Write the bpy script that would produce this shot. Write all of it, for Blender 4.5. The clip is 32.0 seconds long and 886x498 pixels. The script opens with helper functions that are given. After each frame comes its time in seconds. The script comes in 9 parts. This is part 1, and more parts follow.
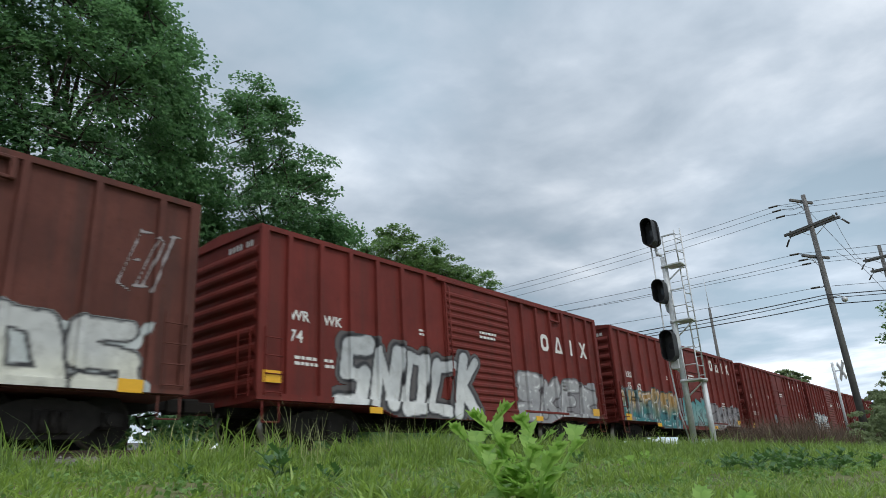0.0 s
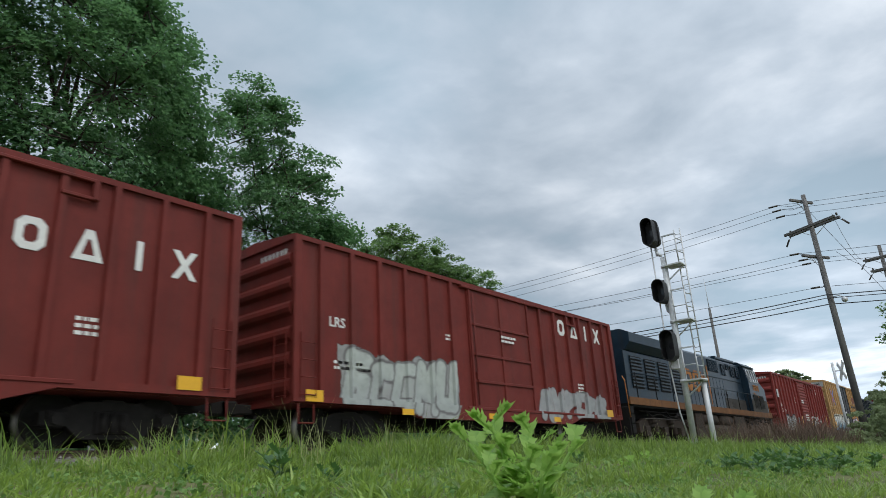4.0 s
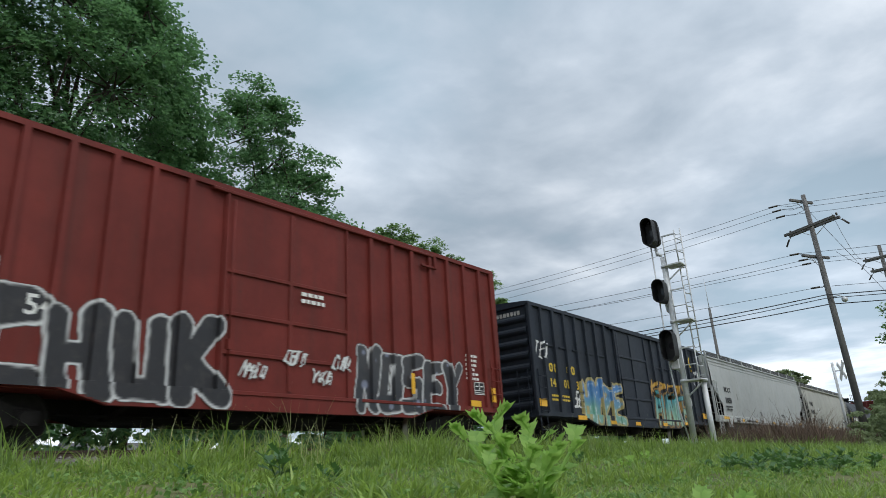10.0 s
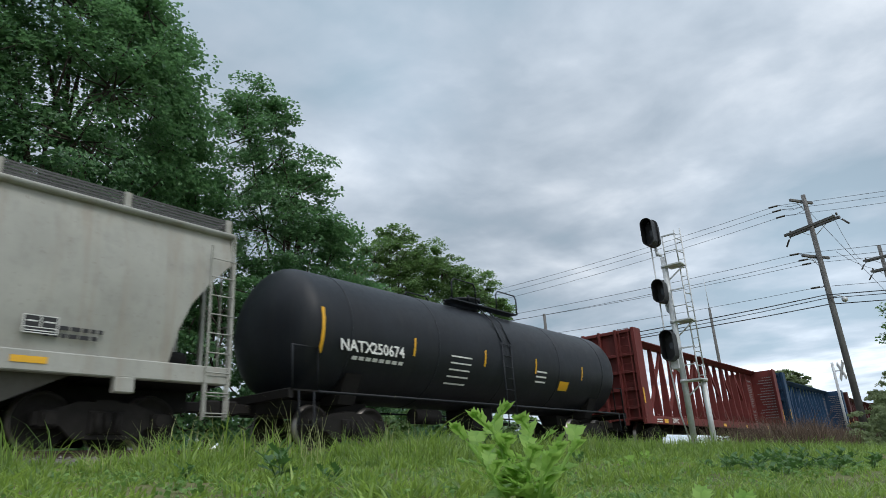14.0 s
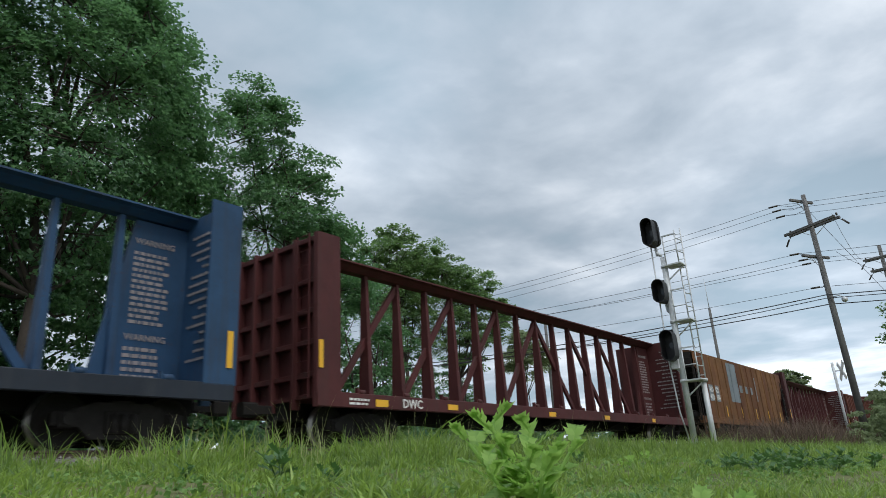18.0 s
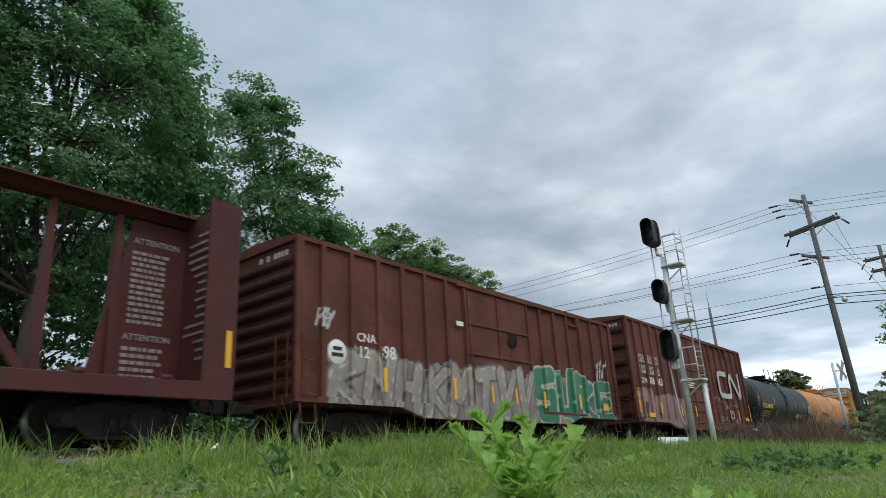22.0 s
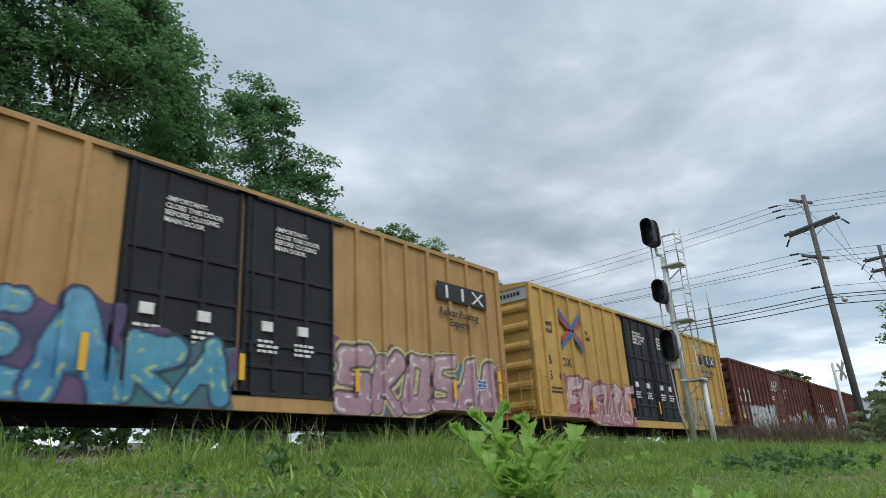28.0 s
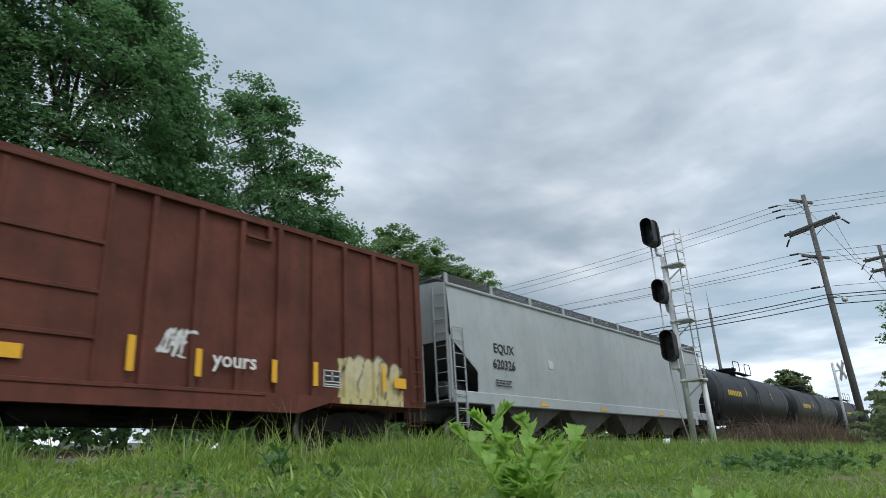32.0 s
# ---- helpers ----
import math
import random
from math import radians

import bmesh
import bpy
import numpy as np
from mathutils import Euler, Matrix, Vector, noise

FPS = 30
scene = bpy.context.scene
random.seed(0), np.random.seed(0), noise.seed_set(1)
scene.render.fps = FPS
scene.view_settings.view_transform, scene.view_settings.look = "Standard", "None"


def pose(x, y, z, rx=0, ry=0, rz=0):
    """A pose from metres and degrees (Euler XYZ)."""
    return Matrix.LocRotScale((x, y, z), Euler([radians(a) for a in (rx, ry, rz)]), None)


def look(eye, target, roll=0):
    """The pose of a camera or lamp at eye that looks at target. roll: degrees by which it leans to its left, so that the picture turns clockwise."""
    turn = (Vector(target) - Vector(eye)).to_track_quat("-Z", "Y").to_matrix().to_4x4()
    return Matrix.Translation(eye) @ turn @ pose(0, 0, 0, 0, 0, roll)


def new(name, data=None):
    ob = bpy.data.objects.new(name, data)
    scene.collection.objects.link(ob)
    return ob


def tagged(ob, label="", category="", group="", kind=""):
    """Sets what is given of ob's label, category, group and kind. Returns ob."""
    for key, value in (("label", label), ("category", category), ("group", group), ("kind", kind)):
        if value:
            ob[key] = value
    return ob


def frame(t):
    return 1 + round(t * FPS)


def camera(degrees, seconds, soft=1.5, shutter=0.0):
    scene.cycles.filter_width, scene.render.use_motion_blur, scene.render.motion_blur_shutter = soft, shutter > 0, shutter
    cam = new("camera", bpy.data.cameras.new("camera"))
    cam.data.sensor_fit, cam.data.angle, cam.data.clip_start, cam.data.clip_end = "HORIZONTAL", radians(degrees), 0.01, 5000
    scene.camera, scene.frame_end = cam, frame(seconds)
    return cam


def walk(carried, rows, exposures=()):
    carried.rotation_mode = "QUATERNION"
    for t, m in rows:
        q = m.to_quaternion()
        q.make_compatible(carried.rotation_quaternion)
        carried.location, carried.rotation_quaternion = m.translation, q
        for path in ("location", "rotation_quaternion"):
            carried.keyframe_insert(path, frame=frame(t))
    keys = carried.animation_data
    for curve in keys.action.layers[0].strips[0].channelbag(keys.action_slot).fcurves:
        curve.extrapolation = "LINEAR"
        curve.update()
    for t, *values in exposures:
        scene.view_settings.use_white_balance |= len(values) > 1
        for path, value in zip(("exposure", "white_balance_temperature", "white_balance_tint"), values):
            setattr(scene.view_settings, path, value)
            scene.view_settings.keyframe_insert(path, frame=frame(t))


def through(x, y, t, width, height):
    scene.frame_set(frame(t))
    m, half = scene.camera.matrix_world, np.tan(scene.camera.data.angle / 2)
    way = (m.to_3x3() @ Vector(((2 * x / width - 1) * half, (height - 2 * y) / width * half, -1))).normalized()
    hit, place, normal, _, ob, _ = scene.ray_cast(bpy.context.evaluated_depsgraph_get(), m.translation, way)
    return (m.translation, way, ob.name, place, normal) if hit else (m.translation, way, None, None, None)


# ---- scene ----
# The camera lies still on the grass beside the line.
EYE_Z = 0.25          # eye above the ground under it
RAIL_Z = 0.97         # top of rail
TRACK_Y = 12.45       # centre line of the track
SPEED = 16.07         # the train's speed in m/s, towards -x
CLIP = 32.0

cam = camera(67.45, CLIP, soft=0.6, shutter=0.12)
PITCH, TURN, ROLL = radians(18.86), radians(51.53), -3.36
eye = Vector((0, 0, EYE_Z))
ahead = Vector((math.sin(TURN) * math.cos(PITCH), math.cos(TURN) * math.cos(PITCH), math.sin(PITCH)))
still = look(eye, eye + ahead, ROLL)
walk(cam, [(0.0, still), (CLIP, still)], exposures=[(0.0, 0.1), (CLIP, 0.1)])

# ---- world and sun: an overcast sky with a soft, high sun behind the camera ----
SUN_UP, SUN_ROT = radians(52), radians(200)
world = bpy.data.worlds.new("overcast_sky")
scene.world = world
world.use_nodes = True
wn, wl = world.node_tree.nodes, world.node_tree.links
wn.clear()


def wnode(kind, **values):
    n = wn.new(kind)
    for key, value in values.items():
        n.inputs[key].default_value = value
    return n


def wmath(op, a, b=None, c=None):
    n = wn.new("ShaderNodeMath")
    n.operation = op
    for i, v in enumerate((a, b, c)):
        if v is None:
            continue
        if isinstance(v, (int, float)):
            n.inputs[i].default_value = v
        else:
            wl.new(v, n.inputs[i])
    return n.outputs[0]


def wramp(fac, stops):
    n = wn.new("ShaderNodeValToRGB")
    els = n.color_ramp.elements
    while len(els) < len(stops):
        els.new(0.5)
    for e, (pos, col) in zip(els, stops):
        e.position, e.color = pos, (*col, 1)
    wl.new(fac, n.inputs[0])
    return n.outputs[0]


coord = wn.new("ShaderNodeTexCoord")
sep = wn.new("ShaderNodeSeparateXYZ")
wl.new(coord.outputs["Generated"], sep.inputs[0])
sx, sy, sz = sep.outputs
zc = wmath("MAXIMUM", sz, 0.0)
deck = wmath("ADD", zc, 0.10)
flat = wn.new("ShaderNodeCombineXYZ")
wl.new(wmath("DIVIDE", sx, deck), flat.inputs[0])
wl.new(wmath("DIVIDE", sy, deck), flat.inputs[1])
big = wnode("ShaderNodeTexNoise", Scale=0.75, Detail=5.0, Roughness=0.52, Distortion=0.35)
small = wnode("ShaderNodeTexNoise", Scale=2.6, Detail=6.0, Roughness=0.55, Distortion=0.2)
for n in (big, small):
    shift = wn.new("ShaderNodeVectorMath")
    shift.operation = "ADD"
    shift.inputs[1].default_value = (3.1, 1.7, 0.4)
    wl.new(flat.outputs[0], shift.inputs[0])
    wl.new(shift.outputs[0], n.inputs["Vector"])
cover = wmath("ADD", wmath("MULTIPLY", big.outputs["Fac"], 0.72), wmath("MULTIPLY", small.outputs["Fac"], 0.28))
clouds = wramp(cover, [(0.37, (0.262, 0.340, 0.410)), (0.445, (0.345, 0.409, 0.480)), (0.505, (0.447, 0.510, 0.582)),
                       (0.565, (0.605, 0.660, 0.725)), (0.64, (0.85, 0.86, 0.89))])
# an overcast sky is brighter towards the zenith and a little towards the horizon
lift = wmath("ADD", 0.88, wmath("MULTIPLY", wmath("POWER", zc, 2.0), 1.5))
lift = wmath("ADD", lift, wmath("MULTIPLY", wmath("POWER", wmath("SUBTRACT", 1.0, zc), 6.0), 1.05))
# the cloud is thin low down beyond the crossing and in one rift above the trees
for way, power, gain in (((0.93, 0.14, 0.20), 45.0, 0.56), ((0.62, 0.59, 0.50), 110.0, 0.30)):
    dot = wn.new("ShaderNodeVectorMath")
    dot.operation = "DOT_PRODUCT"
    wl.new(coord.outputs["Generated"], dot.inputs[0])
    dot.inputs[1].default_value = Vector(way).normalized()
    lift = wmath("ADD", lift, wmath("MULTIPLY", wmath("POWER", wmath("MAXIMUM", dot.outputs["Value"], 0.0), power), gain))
cloud_bg = wn.new("ShaderNodeBackground")
wl.new(clouds, cloud_bg.inputs["Color"])
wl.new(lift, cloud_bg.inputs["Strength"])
sky = wn.new("ShaderNodeTexSky")
sky.sky_type, sky.sun_disc, sky.sun_elevation, sky.sun_rotation = "NISHITA", False, SUN_UP, SUN_ROT
sky_bg = wn.new("ShaderNodeBackground")
sky_bg.inputs["Strength"].default_value = 0.06
wl.new(sky.outputs["Color"], sky_bg.inputs["Color"])
blend = wn.new("ShaderNodeMixShader")
blend.inputs[0].default_value = 0.9
wl.new(sky_bg.outputs[0], blend.inputs[1])
wl.new(cloud_bg.outputs[0], blend.inputs[2])
wout = wn.new("ShaderNodeOutputWorld")
wl.new(blend.outputs[0], wout.inputs["Surface"])

sun = new("sun", bpy.data.lights.new("sun", "SUN"))
sun.data.energy, sun.data.angle, sun.data.color = 1.2, radians(25), (1.0, 0.97, 0.93)
sun.matrix_world = look(Vector((0, 0, 60)) + Vector((math.sin(SUN_ROT), math.cos(SUN_ROT), math.tan(SUN_UP))) * 10, (0, 0, 60))


# ---- materials ----
MATS = {}


class Nodes:
    """A small helper to write node trees."""

    def __init__(self, name):
        self.mat = bpy.data.materials.new(name)
        self.mat.use_nodes = True
        self.tree = self.mat.node_tree
        self.bsdf = self.tree.nodes["Principled BSDF"]
        self.co = self.tree.nodes.new("ShaderNodeTexCoord").outputs["Object"]

    def put(self, socket, value):
        if isinstance(value, (int, float)):
            socket.default_value = value
        elif isinstance(value, (tuple, list)):
            socket.default_value = (*value, 1) if len(socket.default_value) == 4 and len(value) == 3 else value
        else:
            self.tree.links.new(value, socket)

    def math(self, op, a, b=0.0, clamp=False):
        n = self.tree.nodes.new("ShaderNodeMath")
        n.operation, n.use_clamp = op, clamp
        self.put(n.inputs[0], a)
        self.put(n.inputs[1], b)
        return n.outputs[0]

    def scaled(self, s, vec=None, off=(0, 0, 0)):
        n = self.tree.nodes.new("ShaderNodeMapping")
        self.tree.links.new(vec or self.co, n.inputs["Vector"])
        n.inputs["Scale"].default_value, n.inputs["Location"].default_value = s, off
        return n.outputs[0]

    def noise(self, scale, detail=4.0, rough=0.55, vec=None):
        n = self.tree.nodes.new("ShaderNodeTexNoise")
        self.tree.links.new(vec or self.co, n.inputs["Vector"])
        n.inputs["Scale"].default_value, n.inputs["Detail"].default_value, n.inputs["Roughness"].default_value = scale, detail, rough
        return n.outputs["Fac"]

    def ramp(self, fac, a, b):
        n = self.tree.nodes.new("ShaderNodeMapRange")
        n.clamp = True
        self.put(n.inputs["Value"], fac)
        n.inputs["From Min"].default_value, n.inputs["From Max"].default_value = a, b
        return n.outputs[0]

    def mix(self, fac, a, b, mode="MIX"):
        n = self.tree.nodes.new("ShaderNodeMix")
        n.data_type, n.blend_type = "RGBA", mode
        self.put(n.inputs[0], fac)
        self.put(n.inputs[6], a)
        self.put(n.inputs[7], b)
        return n.outputs[2]

    def random(self):
        return self.tree.nodes.new("ShaderNodeObjectInfo").outputs["Random"]

    def island(self):
        return self.tree.nodes.new("ShaderNodeNewGeometry").outputs["Random Per Island"]

    def bump(self, height, strength=0.3, distance=0.01):
        n = self.tree.nodes.new("ShaderNodeBump")
        self.put(n.inputs["Height"], height)
        n.inputs["Strength"].default_value, n.inputs["Distance"].default_value = strength, distance
        self.tree.links.new(n.outputs[0], self.bsdf.inputs["Normal"])

    def done(self, color, rough=0.6, metal=0.0, spec=None):
        self.put(self.bsdf.inputs["Base Color"], color)
        self.put(self.bsdf.inputs["Roughness"], rough)
        self.put(self.bsdf.inputs["Metallic"], metal)
        if spec is not None:
            self.put(self.bsdf.inputs["Specular IOR Level"], spec)
        return self.mat


def shade(c, k):
    return tuple(min(1.0, x * k) for x in c)


def paint(name, color, rust=0.25, rough=0.5, fade=0.25, grime=(0.045, 0.036, 0.030), dirt=0.5, bands=None):
    """Weathered railway paint: faded blotches, vertical run-off streaks, rust spots and grime."""
    if name in MATS:
        return MATS[name]
    n = Nodes(name)
    blotch = n.noise(0.9, 5, 0.6)
    col = n.mix(n.ramp(blotch, 0.35, 0.7), shade(color, 1 - fade * 0.6), shade(color, 1 + fade * 0.5))
    if bands:
        col = n.mix(n.math("MULTIPLY", n.ramp(n.noise(1.0, 2, 0.5, n.scaled((0.75, 0.0, 0.04), off=(2.7, 0, 0))), 0.42, 0.58), 0.8), col, bands)
    streak = n.noise(1.0, 4, 0.6, n.scaled((3.2, 3.2, 0.22)))
    col = n.mix(n.math("MULTIPLY", n.ramp(streak, 0.5, 0.74), dirt), col, grime)
    fine = n.noise(7.0, 6, 0.7)
    pale = n.noise(1.0, 3, 0.6, n.scaled((5.0, 5.0, 0.4), off=(4, 0, 2)))
    col = n.mix(n.math("MULTIPLY", n.ramp(pale, 0.6, 0.8), 0.18), col, shade(color, 1.7))
    spots = n.math("MULTIPLY", n.ramp(fine, 0.62 - 0.12 * rust, 0.72), min(1.0, rust * 1.6))
    col = n.mix(spots, col, (0.085, 0.032, 0.014))
    mottle = n.noise(3.1, 4, 0.7, n.scaled((1.0, 1.0, 0.7), off=(7, 1, 3)))
    col = n.mix(n.math("MULTIPLY", n.ramp(mottle, 0.5, 0.72), 0.35 * dirt + 0.08), col, shade(color, 0.45))
    chips = n.noise(19.0, 3, 0.6, n.scaled((1.0, 1.0, 0.6), off=(1, 5, 2)))
    col = n.mix(n.math("MULTIPLY", n.ramp(chips, 0.66, 0.72), 0.25 + rust), col, (0.055, 0.026, 0.016))
    n.bump(n.math("ADD", fine, n.math("MULTIPLY", blotch, 2.0)), 0.25, 0.006)
    MATS[name] = n.done(col, n.math("ADD", rough, n.math("MULTIPLY", fine, 0.25)), 0.0, 0.28)
    return MATS[name]


def plain(name, color, rough=0.6, metal=0.0, grain=8.0, vary=0.25, bump=0.2):
    if name in MATS:
        return MATS[name]
    n = Nodes(name)
    a, b = n.noise(grain, 5, 0.65), n.noise(grain * 0.15, 3, 0.5)
    f = n.ramp(n.math("ADD", n.math("MULTIPLY", a, 0.6), n.math("MULTIPLY", b, 0.4)), 0.3, 0.7)
    col = n.mix(f, shade(color, 1 - vary), shade(color, 1 + vary))
    n.bump(a, bump, 0.004)
    MATS[name] = n.done(col, n.math("ADD", rough - 0.08, n.math("MULTIPLY", a, 0.16)), metal)
    return MATS[name]


def leafy(name, dark, light, through=0.25, rough=0.5):
    if name in MATS:
        return MATS[name]
    n = Nodes(name)
    f = n.math("ADD", n.math("MULTIPLY", n.math("POWER", n.island(), 1.3), 0.75), n.math("MULTIPLY", n.noise(0.45, 3), 0.3))
    col = n.mix(f, dark, light)
    n.put(n.bsdf.inputs["Base Color"], col)
    n.put(n.bsdf.inputs["Roughness"], rough)
    glow = n.tree.nodes.new("ShaderNodeBsdfTranslucent")
    n.put(glow.inputs["Color"], n.mix(0.5, col, shade(light, 1.6)))
    m = n.tree.nodes.new("ShaderNodeMixShader")
    m.inputs[0].default_value = through
    n.tree.links.new(n.bsdf.outputs[0], m.inputs[1])
    n.tree.links.new(glow.outputs[0], m.inputs[2])
    n.tree.links.new(m.outputs[0], n.tree.nodes["Material Output"].inputs["Surface"])
    MATS[name] = n.mat
    return n.mat


def spray():
    """Spray paint laid on in colours and densities stored with the mesh."""
    if "spray" in MATS:
        return MATS["spray"]
    n = Nodes("spray")
    a = n.tree.nodes.new("ShaderNodeAttribute")
    a.attribute_name = "paint"
    f = n.noise(5.0, 5, 0.65)
    col = n.mix(n.math("MULTIPLY", n.ramp(f, 0.5, 0.8), 0.35), a.outputs["Color"], (0.09, 0.075, 0.065))
    n.done(col, 0.5)
    hole = n.tree.nodes.new("ShaderNodeBsdfTransparent")
    m = n.tree.nodes.new("ShaderNodeMixShader")
    dens = n.ramp(n.math("SUBTRACT", a.outputs["Alpha"], n.math("MULTIPLY", n.ramp(f, 0.55, 0.75), 0.25)), 0.25, 0.75)
    n.tree.links.new(dens, m.inputs[0])
    n.tree.links.new(hole.outputs[0], m.inputs[1])
    n.tree.links.new(n.bsdf.outputs[0], m.inputs[2])
    n.tree.links.new(m.outputs[0], n.tree.nodes["Material Output"].inputs["Surface"])
    MATS["spray"] = n.mat
    return n.mat


STEEL_DARK = plain("running_gear_steel", (0.019, 0.017, 0.0155), 0.75, 0.0, 9, 0.45)
UNDER = plain("underframe_black", (0.013, 0.012, 0.0115), 0.8, 0.0, 6, 0.4)
TREAD = plain("wheel_tread", (0.30, 0.28, 0.26), 0.35, 0.9, 12, 0.15)
for gear_mat in (STEEL_DARK, UNDER):
    gear_mat.node_tree.nodes["Principled BSDF"].inputs["Specular IOR Level"].default_value = 0.2
GALV = plain("galvanised_steel", (0.56, 0.58, 0.59), 0.5, 0.2, 14, 0.18)
REFLECT = plain("reflective_yellow", (0.78, 0.42, 0.02), 0.45, 0, 20, 0.08)
WHITE = plain("stencil_white", (0.74, 0.74, 0.71), 0.6, 0, 9, 0.15)
WORN_WHITE = plain("worn_white", (0.50, 0.48, 0.46), 0.65, 0, 5, 0.35)
OCHRE = plain("stencil_yellow", (0.70, 0.50, 0.05), 0.6, 0, 9, 0.15)
INK = plain("stencil_black", (0.02, 0.02, 0.022), 0.6, 0, 9, 0.2)
DARKRED = plain("stencil_maroon", (0.16, 0.022, 0.02), 0.6, 0, 9, 0.2)
SIGNAL_BLACK = plain("signal_black", (0.012, 0.012, 0.013), 0.5, 0, 10, 0.3)
GLASS_DARK = plain("dark_window", (0.03, 0.035, 0.04), 0.08, 0.0, 3, 0.1, 0.0)
POLE_WOOD = plain("weathered_pole", (0.125, 0.122, 0.118), 0.85, 0, 7, 0.35, 0.5)
WIRE = plain("wire_black", (0.03, 0.03, 0.033), 0.6, 0, 5, 0.1)
BARK = plain("bark", (0.055, 0.043, 0.034), 0.9, 0, 9, 0.4, 0.7)
CERAMIC = plain("insulator", (0.05, 0.045, 0.04), 0.3, 0, 9, 0.2)


# ---- mesh builder ----
class Shape:
    """Collects faces; becomes one mesh."""

    def __init__(self):
        self.v, self.f, self.soft = [], [], []

    def add(self, verts, faces, smooth=False):
        k = len(self.v)
        self.v += [tuple(p) for p in verts]
        self.f += [tuple(i + k for i in f) for f in faces]
        self.soft += [smooth] * len(faces)
        return self

    def box(self, x0, y0, z0, x1, y1, z1, b=0.0):
        """A box, with edges chamfered by b along its long run."""
        if b <= 0:
            v = [(x, y, z) for x in (x0, x1) for y in (y0, y1) for z in (z0, z1)]
            return self.add(v, [(0, 1, 3, 2), (4, 6, 7, 5), (0, 4, 5, 1), (2, 3, 7, 6), (0, 2, 6, 4), (1, 5, 7, 3)])
        size = (x1 - x0, y1 - y0, z1 - z0)
        axis = size.index(max(size))
        if axis == 0:
            loop = [(y0 + b, z0), (y1 - b, z0), (y1, z0 + b), (y1, z1 - b), (y1 - b, z1), (y0 + b, z1), (y0, z1 - b), (y0, z0 + b)]
            return self.prism(loop, x0, x1, "x")
        if axis == 1:
            loop = [(x0 + b, z0), (x1 - b, z0), (x1, z0 + b), (x1, z1 - b), (x1 - b, z1), (x0 + b, z1), (x0, z1 - b), (x0, z0 + b)]
            return self.prism(loop, y0, y1, "y")
        loop = [(x0 + b, y0), (x1 - b, y0), (x1, y0 + b), (x1, y1 - b), (x1 - b, y1), (x0 + b, y1), (x0, y1 - b), (x0, y0 + b)]
        return self.prism(loop, z0, z1, "z")

    def prism(self, loop, a, b, axis, smooth=False):
        """A closed outline in the two other axes, drawn out from a to b."""
        def at(p, s):
            return {"x": (s, p[0], p[1]), "y": (p[0], s, p[1]), "z": (p[0], p[1], s)}[axis]
        n = len(loop)
        v = [at(p, a) for p in loop] + [at(p, b) for p in loop]
        k = len(self.v)
        self.v += v
        for i in range(n):
            j = (i + 1) % n
            self.f.append((k + i, k + j, k + n + j, k + n + i))
            self.soft.append(smooth)
        self.f += [tuple(k + i for i in range(n)), tuple(k + n + i for i in reversed(range(n)))]
        self.soft += [False, False]
        return self

    def tube(self, p, q, r, n=8, r2=None):
        p, q = Vector(p), Vector(q)
        d = (q - p).normalized()
        a = d.orthogonal().normalized()
        b = d.cross(a)
        r2 = r if r2 is None else r2
        v = []
        for c, rad in ((p, r), (q, r2)):
            for i in range(n):
                t = 2 * math.pi * i / n
                v.append(c + (a * math.cos(t) + b * math.sin(t)) * rad)
        f = [(i, (i + 1) % n, n + (i + 1) % n, n + i) for i in range(n)]
        self.add(v, f, True)
        k = len(self.v) - 2 * n
        self.f += [tuple(k + i for i in range(n)), tuple(k + n + i for i in reversed(range(n)))]
        self.soft += [False, False]
        return self

    def path(self, pts, r, n=6):
        """One continuous round bar along the points."""
        pts = [Vector(p) for p in pts]
        ways = [(b - a).normalized() for a, b in zip(pts, pts[1:])]
        v = []
        for k, p in enumerate(pts):
            w = ways[min(k, len(ways) - 1)] + ways[max(k - 1, 0)]
            w = w.normalized() if w.length > 1e-4 else ways[0]
            if k == 0:
                side = w.cross(Vector((0, 0, 1)) if abs(w.z) < 0.9 else Vector((0, 1, 0))).normalized()
            side = (side - w * side.dot(w)).normalized()
            up = side.cross(w)
            grow = 1.0 if k in (0, len(pts) - 1) else 1.0 / max(0.6, w.dot(ways[k]))
            for i in range(n):
                t = 2 * math.pi * i / n
                v.append(p + (side * math.cos(t) + up * math.sin(t)) * r * grow)
        f = [(k * n + i, k * n + (i + 1) % n, (k + 1) * n + (i + 1) % n, (k + 1) * n + i) for k in range(len(pts) - 1) for i in range(n)]
        m = (len(pts) - 1) * n
        self.add(v, f + [tuple(range(n - 1, -1, -1)), tuple(m + i for i in range(n))], True)
        return self

    def lathe(self, prof, axis="x", n=24, at=(0, 0, 0), smooth=True):
        """Turns (along, radius) rows round an axis."""
        v = []
        for s, r in prof:
            for i in range(n):
                t = 2 * math.pi * i / n
                c, d = r * math.cos(t), r * math.sin(t)
                p = {"x": (s, c, d), "y": (c, s, d), "z": (c, d, s)}[axis]
                v.append((p[0] + at[0], p[1] + at[1], p[2] + at[2]))
        f = []
        for k in range(len(prof) - 1):
            for i in range(n):
                j = (i + 1) % n
                f.append((k * n + i, k * n + j, (k + 1) * n + j, (k + 1) * n + i))
        self.add(v, f, smooth)
        k = len(self.v) - len(prof) * n
        if prof[0][1] > 1e-4:
            self.f.append(tuple(k + i for i in range(n)))
            self.soft.append(False)
        if prof[-1][1] > 1e-4:
            k += (len(prof) - 1) * n
            self.f.append(tuple(k + i for i in reversed(range(n))))
            self.soft.append(False)
        return self

